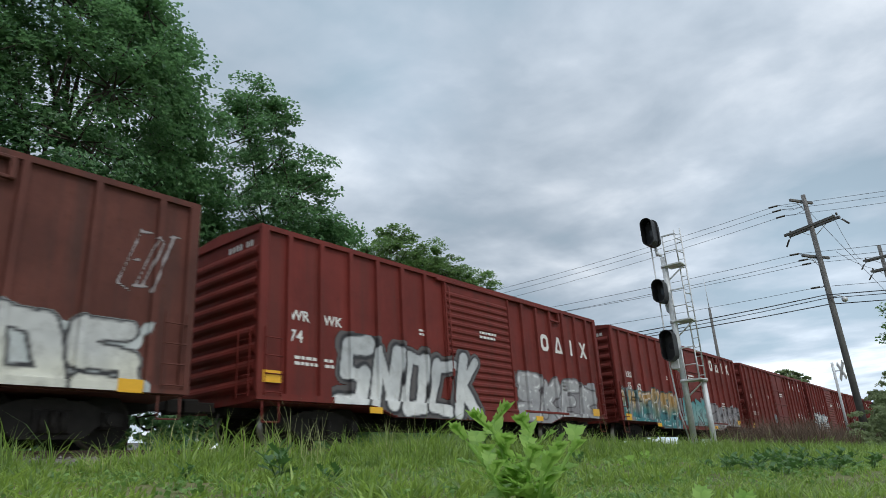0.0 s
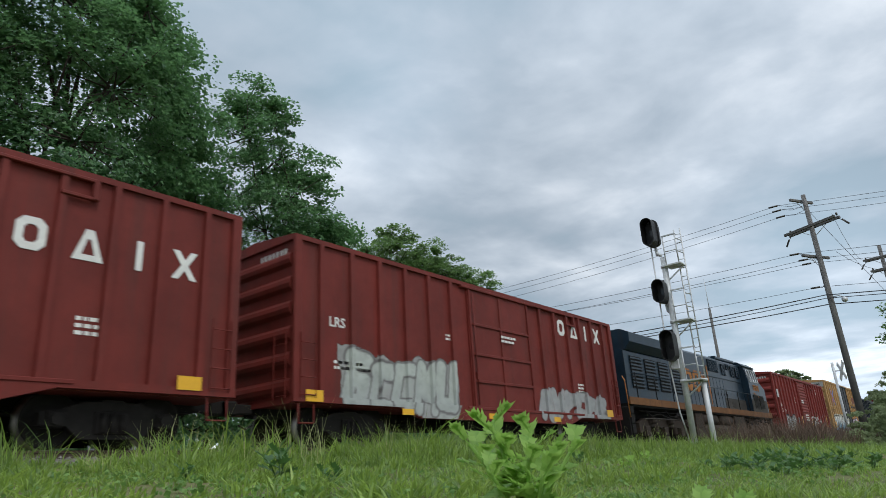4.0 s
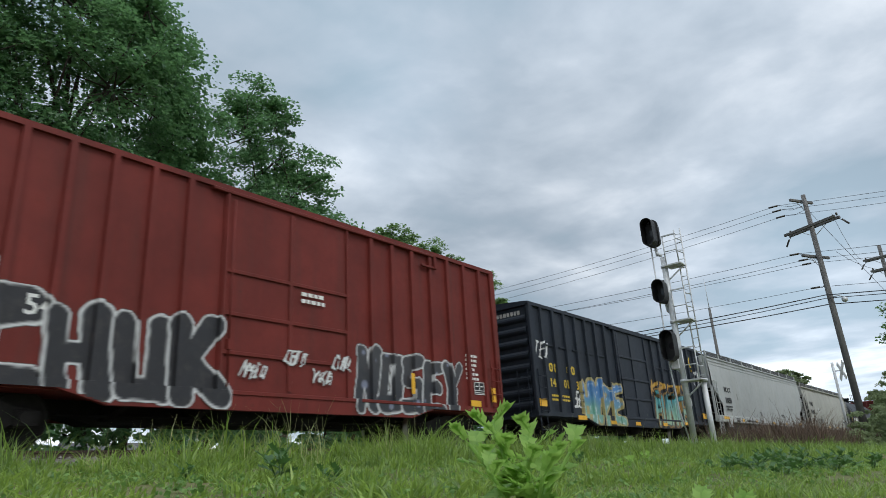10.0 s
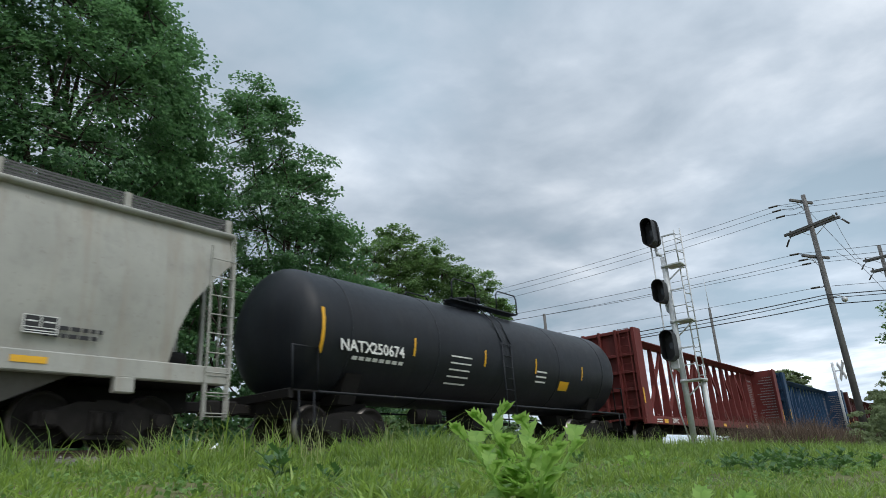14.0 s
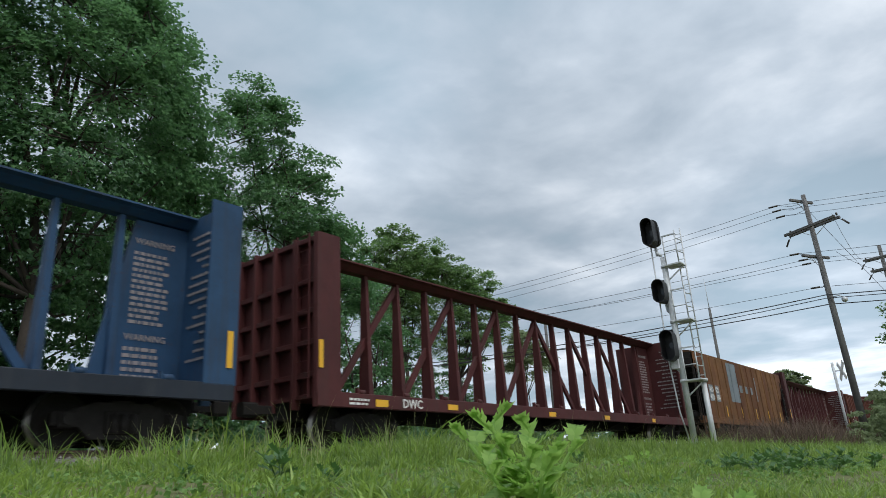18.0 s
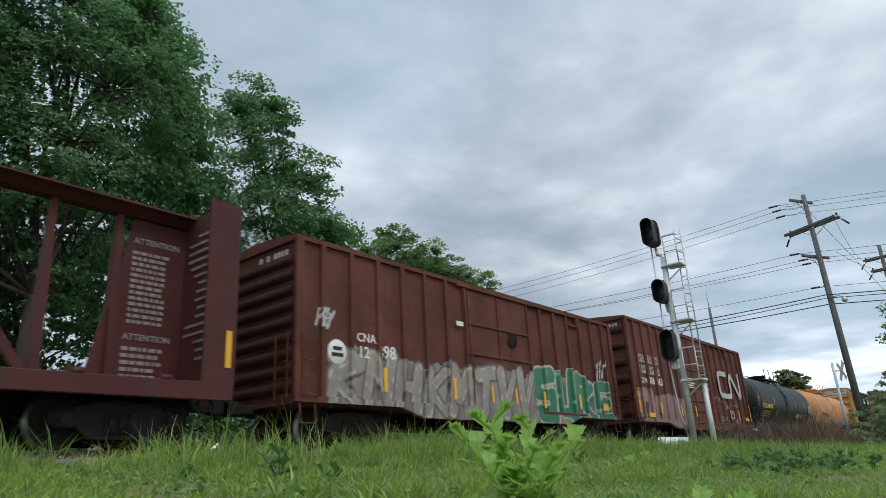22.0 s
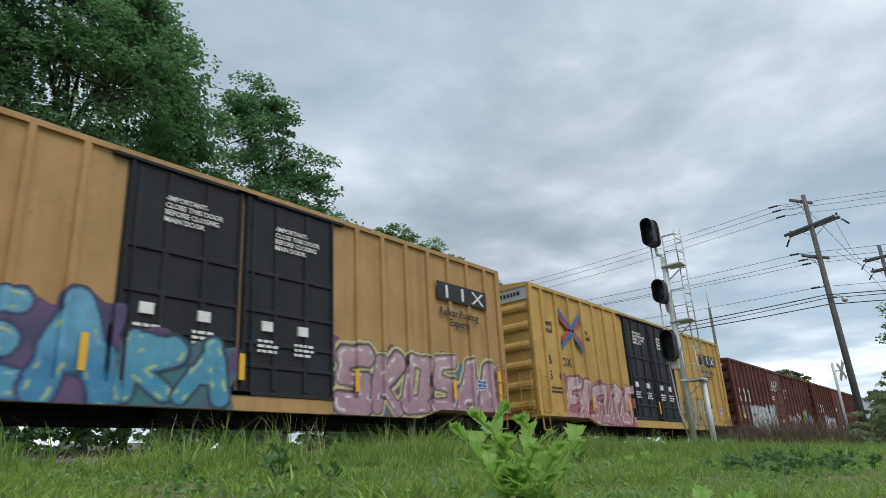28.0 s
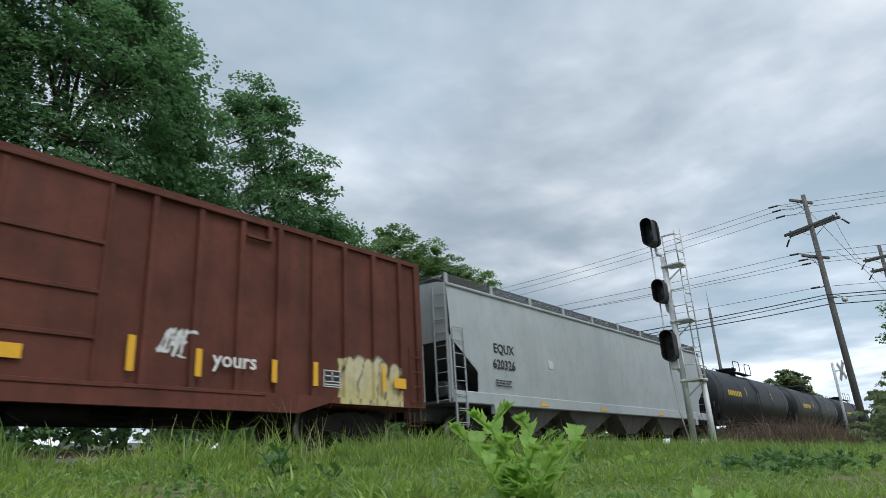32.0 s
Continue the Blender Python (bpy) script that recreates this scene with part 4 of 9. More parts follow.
for k, (x, y) in enumerate(((6.1, 1.92), (6.5, 1.84), (5.9, 1.62), (6.7, 1.55), (6.3, 1.40), (7.1, 1.30), (6.2, 1.12), (6.9, 0.98), (7.4, 1.75), (5.7, 1.38))):
    weed("dock_plant", (x, y, gz(x, y)), 0.07 + 0.05 * (k * 7 % 3), 5, 7, 0.065, WEED_DARK, 95 + k, "dark green broad-leaved weed sprawling in the grass", 0.26)
for k in range(9):
    rr = random.Random(500 + k)
    x, y = 1.2 + 9 * rr.random(), 2.2 + 2.5 * rr.random()
    weed("low_weed", (x, y, gz(x, y)), 0.10, 3, 5, 0.06, WEED_DARK if k % 2 else WEED, 120 + k, "low leafy weed in the short grass", 0.08)

# dry reddish weeds and seed stalks beside the line
DRY = leafy("dry_weeds", (0.060, 0.040, 0.030), (0.170, 0.115, 0.080), 0.2, 0.8)
dv, df = blades(2200, 15, lambda r, n: (25 + 30 * r.uniform(0, 1, n), r.uniform(4.8, 8.9, n)), lambda r, x, y: patchy(r, x, y, 0.5, 1.5), 0.016, 0.6, 0.5, 8, 0.12)
tagged(new("dry_weeds", sheet("dry_weeds", dv, df, DRY)), "reddish dry weeds along the line", "weeds", kind="stuff")


# ---- the train ----
CARS = []          # (thing, place of its middle along the line at the start)
WHEELSETS = []     # (wheelset, place along the line at the start)
WHEEL_R = 0.457
MESHES = {}


def shared(key, make):
    if key not in MESHES:
        MESHES[key] = make().mesh(key)
    return MESHES[key]


def wheelset_shape():
    s = Shape()
    for y, o in ((-0.753, -1), (0.753, 1)):
        s.lathe([(y - 0.07 * o, WHEEL_R + 0.025), (y - 0.035 * o, WHEEL_R + 0.02), (y - 0.03 * o, WHEEL_R), (y + 0.07 * o, WHEEL_R - 0.006),
                 (y + 0.07 * o, WHEEL_R - 0.06), (y + 0.025 * o, WHEEL_R - 0.085), (y + 0.02 * o, 0.2), (y + 0.06 * o, 0.13), (y + 0.08 * o, 0.12), (y + 0.08 * o, 0.0)], "y", 28)
        for k in range(4):
            t = 1.5708 * k
            s.tube((0.24 * math.cos(t), y + 0.015 * o, 0.24 * math.sin(t)), (0.24 * math.cos(t), y + 0.035 * o, 0.24 * math.sin(t)), 0.035, 8)
    return s.tube((0, -1.05, 0), (0, 1.05, 0), 0.075, 12)


def frame_shape():
    """The cast side frame of a freight truck, one side."""
    s = Shape()
    h = 0.12
    s.prism([(-1.12, 0.36), (-0.72, 0.36), (-0.5, 0.15), (0.5, 0.15), (0.72, 0.36), (1.12, 0.36), (1.12, 0.56), (0.78, 0.62), (0.45, 0.74), (-0.45, 0.74), (-0.78, 0.62), (-1.12, 0.56)], -h / 2, h / 2, "y")
    s.box(-0.28, -0.10, 0.22, 0.28, 0.10, 0.60, 0.02)
    for k in (-0.16, 0.0, 0.16):
        s.tube((k, -0.11, 0.24), (k, -0.11, 0.56), 0.06, 10)
    for k in (-0.889, 0.889):
        s.box(k - 0.13, -0.11, 0.32, k + 0.13, 0.11, 0.58, 0.02)
        s.tube((k, -0.17, 0.457), (k, -0.10, 0.457), 0.10, 12)
    return s


def wheel_mesh():
    """The shared wheelset, with its treads worn bright."""
    me = shared("wheelset", wheelset_shape)
    if not me.materials:
        me.materials.append(STEEL_DARK)
        me.materials.append(TREAD)
        for p in me.polygons:
            if math.hypot(p.center.x, p.center.z) > 0.972 * WHEEL_R:
                p.material_index = 1
    return me


def truck(car, x, cx):
    """A two-axle truck under a car; cx is the car's middle along the line."""
    b = part("truck", shared("truck_bolster", lambda: Shape().box(-0.2, -1.05, 0.42, 0.2, 1.05, 0.78, 0.03).tube((0, 0, 0.7), (0, 0, 0.9), 0.2, 12)), STEEL_DARK, car, at=(x, 0, 0))
    for y in (-1.0, 1.0):
        part("side_frame", shared("side_frame", frame_shape), STEEL_DARK, b, at=(0, y, 0))
    for dx in (-0.889, 0.889):
        w = part("wheelset", wheel_mesh(), STEEL_DARK, b, at=(dx, 0, WHEEL_R))
        WHEELSETS.append((w, cx + x + dx, dx))
    return b


def coupler(car, x, way):
    s = Shape().box(min(0, 0.5 * way), -0.09, -0.1, max(0, 0.5 * way), 0.09, 0.1, 0.02)
    s.box(min(0.42 * way, 0.78 * way), -0.16, -0.15, max(0.42 * way, 0.78 * way), 0.10, 0.15, 0.04)
    part("coupler", s, STEEL_DARK, car, at=(x, 0, 0.85))


def gear(car, cx, half, inset=2.0, reach=0.0):
    """Trucks, couplers and air hoses under a car."""
    for o in (-1, 1):
        truck(car, o * (half - inset), cx)
        coupler(car, o * (half - 0.05 + reach), o)
        part("air_hose", shared("air_hose", lambda: Shape().path([(0, 0.3, 0.7), (0.1, 0.32, 0.5), (0.25, 0.3, 0.42), (0.42, 0.28, 0.5)], 0.022, 6)), UNDER, car, at=(o * half, 0, 0), turn=(0, 0, 0 if o > 0 else 180))


def rung_ladder(car, x, y, z0, z1, material, width=0.42, step=0.36, across=False, stile=0.02):
    """A grab-iron ladder on a car's side or end."""
    k = int((z1 - z0) / step)
    lad = part("ladder", Shape().box(-width / 2 - stile, -0.012, z0, -width / 2 + stile, 0.012, z1).box(width / 2 - stile, -0.012, z0, width / 2 + stile, 0.012, z1), material, car, at=(x, y, 0), turn=(0, 0, 90 if across else 0))
    for i in range(k + 1):
        part("rung", shared("rung%.2f" % width, lambda: Shape().tube((-width / 2, 0, 0), (width / 2, 0, 0), 0.012, 6)), material, lad, at=(0, -0.02, z0 + 0.06 + i * step))
    return lad


def block_marks(car, x, z, widths, height, material, y, gap=0.1, name="lettering", hollow=True, forms=""):
    """Plain shapes of lettering size: o a ring, t a hollow triangle, x crossed bars, i a bar, b a block."""
    s = Shape()
    for k, w in enumerate(widths):
        form = "b" if not hollow else forms[k % len(forms)] if forms else "o"
        t = 0.27 * min(abs(w), height)
        if w > 0:
            c = 0.24 * w
            outer = [(x + c, z), (x + w - c, z), (x + w, z + c), (x + w, z + height - c), (x + w - c, z + height), (x + c, z + height), (x, z + height - c), (x, z + c)]
            if form == "t":
                outer = [(x, z), (x + w, z), (x + w / 2 + t / 2, z + height), (x + w / 2 - t / 2, z + height)]
            if form in "ot":
                mx, mz = x + w / 2, z + height * (0.5 if form == "o" else 0.38)
                kx, kz = (1 - 2 * t / w, 1 - 2 * t / height) if form == "o" else (0.42, 0.5)
                inner = [(mx + (p - mx) * kx, mz + (q - mz) * kz) for p, q in outer]
                n = len(outer)
                v = [(p, yy, q) for loop, yy in ((outer, y), (outer, y - 0.006), (inner, y - 0.006), (inner, y)) for p, q in loop]
                s.add(v, [(a * n + i, a * n + (i + 1) % n, (a + 1) * n + (i + 1) % n, (a + 1) * n + i) for a in range(3) for i in range(n)])
            elif form == "x":
                s.prism([(x, z), (x + t, z), (x + w, z + height), (x + w - t, z + height)], y - 0.006, y, "y")
                s.prism([(x + w - t, z), (x + w, z), (x + t, z + height), (x, z + height)], y - 0.0085, y, "y")
            elif form == "i":
                s.prism([(x + w / 2 - t / 2, z), (x + w / 2 + t / 2, z), (x + w / 2 + t / 2, z + height), (x + w / 2 - t / 2, z + height)], y - 0.006, y, "y")
            else:
                s.prism(outer, y - 0.006, y, "y")
        x += abs(w) + gap
    ob = part(name, s, material, car)
    ob["kind"] = "stuff"
    return ob


def stencil(car, x, z, w, h, rows, material, y, seed=0):
    """Small data lettering too fine to read, as thin bars."""
    r = random.Random(seed)
    s = Shape()
    step = h / rows
    for i in range(rows):
        xx = x
        while xx < x + w * r.uniform(0.75, 1.0):
            k = r.uniform(0.05, 0.16)
            s.box(xx, y - 0.005, z + i * step + step * 0.2, min(xx + k, x + w), y, z + i * step + step * 0.75)
            xx += k + 0.035
    ob = part("data_stencil", s, material, car)
    ob["kind"] = "stuff"
    return ob


def words(car, text, x, z, size, material, y, name="lettering", space=1.0):
    """Readable words in the built-in font, standing on a car's side."""
    cu = bpy.data.curves.new("words", "FONT")
    cu.body, cu.size, cu.extrude, cu.space_line, cu.offset = text, size, 0.003, space, 0.016 * size
    cu.resolution_u = 2
    tmp = bpy.data.objects.new("words", cu)
    me = bpy.data.meshes.new_from_object(tmp)
    bpy.data.objects.remove(tmp)
    bpy.data.curves.remove(cu)
    me.materials.clear()
    return part(name, me, material, car, at=(x, y, z), turn=(90, 0, 0))


def plates(car, places, y, w=0.30, h=0.2):
    """Yellow reflective plates (x, z[, w, h])."""
    for p in places:
        ww, hh = (p[2], p[3]) if len(p) > 3 else (w, h)
        part("reflector", Shape().box(p[0], y - 0.008, p[1], p[0] + ww, y, p[1] + hh), REFLECT, car)


# ---- graffiti: spray paint that follows the ribbed side ----
def seg(px, pz, a, b):
    ax, az, bx, bz = *a, *b
    dx, dz = bx - ax, bz - az
    t = np.clip(((px - ax) * dx + (pz - az) * dz) / (dx * dx + dz * dz + 1e-9), 0, 1)
    return np.hypot(px - ax - t * dx, pz - az - t * dz)


GLYPHS = (
    ((0.9, 1, 0.15, 0.95), (0.15, 0.95, 0.1, 0.55), (0.1, 0.55, 0.9, 0.5), (0.9, 0.5, 0.85, 0.05), (0.85, 0.05, 0.05, 0.05)),
    ((0.1, 0, 0.15, 1), (0.15, 1, 0.85, 0.05), (0.85, 0.05, 0.9, 1)),
    ((0.9, 0.95, 0.2, 0.9), (0.2, 0.9, 0.1, 0.1), (0.1, 0.1, 0.9, 0.05)),
    ((0.1, 0, 0.15, 1), (0.85, 1, 0.2, 0.5), (0.2, 0.5, 0.95, 0)),
    ((0.05, 0, 0.5, 1), (0.5, 1, 0.95, 0), (0.25, 0.4, 0.75, 0.4)),
    ((0.1, 0, 0.1, 1), (0.1, 1, 0.9, 0.8), (0.9, 0.8, 0.1, 0.5), (0.1, 0.5, 0.95, 0)),
    ((0.1, 1, 0.15, 0.1), (0.15, 0.1, 0.85, 0.05), (0.85, 0.05, 0.9, 1)),
    ((0.9, 1, 0.15, 0.95), (0.15, 0.95, 0.1, 0.05), (0.1, 0.05, 0.9, 0.0), (0.15, 0.5, 0.75, 0.5)),
    ((0.1, 0.05, 0.15, 0.95), (0.15, 0.95, 0.85, 0.9), (0.85, 0.9, 0.9, 0.1), (0.9, 0.1, 0.1, 0.05)),
    ((0.05, 0.95, 0.95, 1.0), (0.5, 0.95, 0.5, 0.0)),
    ((0.05, 1.0, 0.45, 0.0), (0.45, 0.0, 0.95, 1.0)),
    ((0.1, 0.0, 0.1, 1.0), (0.9, 0.0, 0.9, 1.0), (0.1, 0.5, 0.9, 0.52)),
    ((0.05, 1.0, 0.5, 0.5), (0.95, 1.0, 0.5, 0.5), (0.5, 0.5, 0.45, 0.0)),
    ((0.1, 0.0, 0.12, 1.0), (0.12, 1.0, 0.9, 0.85), (0.9, 0.85, 0.12, 0.45)),
    ((0.9, 0.9, 0.2, 0.95), (0.2, 0.95, 0.1, 0.1), (0.1, 0.1, 0.9, 0.05), (0.9, 0.05, 0.9, 0.45), (0.9, 0.45, 0.55, 0.45)),
    ((0.05, 0.0, 0.15, 1.0), (0.15, 1.0, 0.5, 0.4), (0.5, 0.4, 0.85, 1.0), (0.85, 1.0, 0.95, 0.0)),
)


def graffiti(car, x0, z0, x1, z1, fill, edge, seed, side, letters=5, thick=0.2, line=0.05, fill2=None, back=None, slant=0.15, cell=0.037, shine=None, name="graffiti", glyphs=None, outer=None, alt=None, dots=None):
    """A sprayed piece: letter-like strokes with fill and outline, on a rough cloud of background paint."""
    r = random.Random(seed)
    w, h = x1 - x0, z1 - z0
    pad = 0.15
    nx, nz = max(4, int((w + 2 * pad) / cell)), max(4, int((h + 2 * pad) / cell))
    gx = np.linspace(x0 - pad, x1 + pad, nx)
    gx = np.unique(np.concatenate([gx, side.knees(x0 - pad, x1 + pad)]))
    nx = len(gx)
    gzv = np.linspace(max(z0 - pad, side.low + 0.005), z1 + pad, nz)
    if side.sill is not None:
        gzv = np.unique(np.concatenate([gzv, [1.003, 1.008, 0.872]]))
    X, Z = np.meshgrid(gx, gzv, indexing="ij")
    wob = np.array([[noise.noise((a * 1.6, seed * 3.3, b * 1.6)) for b in gzv] for a in gx])
    fine = np.array([[noise.noise((a * 5, seed * 1.3, b * 5)) for b in gzv] for a in gx])
    t = thick * (1 + 0.2 * wob)
    lw = w / letters
    dist = []
    for k in range(letters):
        g = GLYPHS[glyphs[k % len(glyphs)] if glyphs else r.randrange(len(GLYPHS))]
        lift, tall = r.uniform(-0.03, 0.05) * h, h * r.uniform(0.86, 1.0)
        d = np.full(X.shape, 9.0)
        for a, b, c, e in g:
            p = (x0 + lw * (k + 0.10 + 0.8 * a) + slant * h * (b - 0.5) + r.uniform(-0.04, 0.04), z0 + thick * 0.6 + lift + (tall - thick * 1.2) * b + r.uniform(-0.04, 0.04))
            q = (x0 + lw * (k + 0.10 + 0.8 * c) + slant * h * (e - 0.5) + r.uniform(-0.04, 0.04), z0 + thick * 0.6 + lift + (tall - thick * 1.2) * e + r.uniform(-0.04, 0.04))
            d = np.minimum(d, seg(X, Z, p, q) * (1 + 0.25 * math.sin(k * 7.1 + a * 5)))
        dist.append(d + 0.02 * fine)
    soft = 0.7 * cell
    col, alpha = np.zeros(X.shape + (3,)), np.zeros(X.shape)
    if back is not None:
        e = np.minimum(np.minimum(X - x0 + 0.1, x1 + 0.1 - X), z1 - 0.05 - Z) + 0.35 * wob + 0.08 * fine
        f = np.clip(0.5 + wob * 1.5, 0, 1)[..., None]
        col, alpha = np.array(back[0]) * f + np.array(back[-1]) * (1 - f), np.clip(e / 0.10, 0, 1)
    if outer is not None:
        m = np.clip((t + line * 2.2 - np.min(dist, 0)) / soft, 0, 1)
        col, alpha = col * (1 - m[..., None]) + np.array(outer) * m[..., None], np.maximum(alpha, m)
    spots = [(r.uniform(x0, x1), r.uniform(z0, z1), r.uniform(0.05, 0.12)) for _ in range(14 if dots else 0)]
    for k, d in enumerate(dist):
        inside, rim = np.clip((t - d) / soft, 0, 1)[..., None], np.clip((t + line - d) / soft, 0, 1)[..., None]
        body = np.broadcast_to(np.array(alt if alt and k % 2 else fill), X.shape + (3,))
        if fill2 is not None:
            mixf = np.clip((Z - z0) / h * 1.9 - 0.5 + 0.6 * wob, 0, 1)[..., None]
            body = body * (1 - mixf) + np.array(fill2) * mixf
        body = body * (0.93 + 0.14 * fine[..., None])
        if shine is not None:
            hl = (np.clip((0.03 - abs(d - t * 0.62)) / 0.02, 0, 1) * np.clip(fine * 4, 0, 1))[..., None]
            body = body * (1 - hl) + np.array(shine) * hl
        for sx, sz, sr in spots:
            m = np.clip((sr - np.hypot(X - sx, Z - sz)) / 0.04, 0, 1)[..., None]
            body = body * (1 - m) + np.array(dots) * m
        col = col * (1 - rim) + np.array(edge) * rim
        col = col * (1 - inside) + body * inside
        alpha = np.maximum(alpha, rim[..., 0])
    Y = side.depth(gx)[:, None] - 0.007 + 0 * Z
    if side.sill is not None:
        Y = np.where(Z < 1.004, np.minimum(Y, side.sill(gx)[:, None]), Y)
        alpha = np.where(Z < side.sill_low(gx)[:, None], 0.0, alpha)
    v = np.stack([X, Y, Z], -1).reshape(-1, 3)
    i, j = np.meshgrid(np.arange(nx - 1), np.arange(len(gzv) - 1), indexing="ij")
    q = np.stack([i * len(gzv) + j, (i + 1) * len(gzv) + j, (i + 1) * len(gzv) + j + 1, i * len(gzv) + j + 1], -1).reshape(-1, 4)
    fa = alpha.reshape(-1)[q].max(1) > 0.12
    if side.sill is not None:
        fa &= (Z >= side.sill_low(gx)[:, None]).reshape(-1)[q].all(1)
    me = sheet(name, v, q[fa], spray())
    at = me.color_attributes.new("paint", "FLOAT_COLOR", "POINT")
    at.data.foreach_set("color", np.concatenate([col, alpha[..., None]], -1).reshape(-1).astype(np.float32))
    return part(name, me, None, car)


def tag(car, x0, z0, w, h, color, seed, side, letters=4, line=0.035):
    """A quick one-colour sprayed tag."""
    return graffiti(car, x0, z0, x0 + w, z0 + h, color, color, seed, side, letters, line, 0.015, cell=0.03, slant=0.3, name="graffiti_tag")


def service_panel(car, x, z, w, h, y, fill=None):
    """A framed black service panel with ruled fields."""
    panel = part("service_panel", Shape().box(x, y - 0.008, z, x + w, y, z + h), fill or INK, car, "black panel ruled in white")
    s = Shape()
    for a, b, c, d in ((0, 0, 1, 0.05), (0, 0.95, 1, 1), (0, 0, 0.04, 1), (0.96, 0, 1, 1), (0.48, 0.3, 0.52, 1), (0, 0.3, 1, 0.35), (0.1, 0.62, 0.4, 0.7), (0.6, 0.62, 0.9, 0.7), (0.1, 0.12, 0.9, 0.18)):
        s.box(x + a * w, y - 0.012, z + b * h, x + c * w, y - 0.004, z + d * h)
    part("ruling", s, WHITE, panel)["kind"] = "stuff"
    return panel


def digits(car, text, x, z, height, material, y, name="number"):
    """Readable numbers of a given height."""
    return words(car, text, x, z, height / 0.7, material, y, name)


class Side:
    """The outer surface of a car's near side: panels with standing ribs."""

    def __init__(self, wall, rib_y, ribs, rib_w, low, doors=(), half=None):
        self.half, self.sill = half, self.sill_depth if half else None
        self.wall, self.rib_y, self.ribs, self.rib_w, self.low, self.doors = wall, rib_y, ribs, rib_w, low, doors

    def sill_depth(self, x):
        y = np.full(len(x), -1.556)
        for d0, d1, _ in self.doors:
            y = np.where((x >= d0 - 0.32) & (x <= d1 + 0.32), -1.581, y)
        return y

    def sill_low(self, x):
        return np.interp(self.half - np.abs(x), [0, 3.1, 3.9, 30], [0.872, 0.872, self.low, self.low])

    def knees(self, a, b):
        k = [d for d0, d1, _ in self.doors for d in (d0 - 0.325, d0 - 0.315, d1 + 0.315, d1 + 0.325) if self.half]
        for x in self.ribs:
            k += [x - self.rib_w / 2 - 0.012, x - self.rib_w / 2, x + self.rib_w / 2, x + self.rib_w / 2 + 0.012]
        for d0, d1, y in self.doors:
            k += [d0 - 0.01, d0, d1, d1 + 0.01]
        return np.array([x for x in k if a < x < b])

    def depth(self, x):
        y = np.full(len(x), self.wall)
        for r in self.ribs:
            f = np.clip((self.rib_w / 2 + 0.012 - np.abs(x - r)) / 0.012, 0, 1)
            y = np.minimum(y, self.wall + (self.rib_y - self.wall) * f)
        for d0, d1, dy in self.doors:
            y = np.where((x >= d0 - 1e-6) & (x <= d1 + 1e-6), np.minimum(dy, y), y)
        return y


def even(a, b, n):
    return [a + (b - a) * k / (n - 1) for k in range(n)]


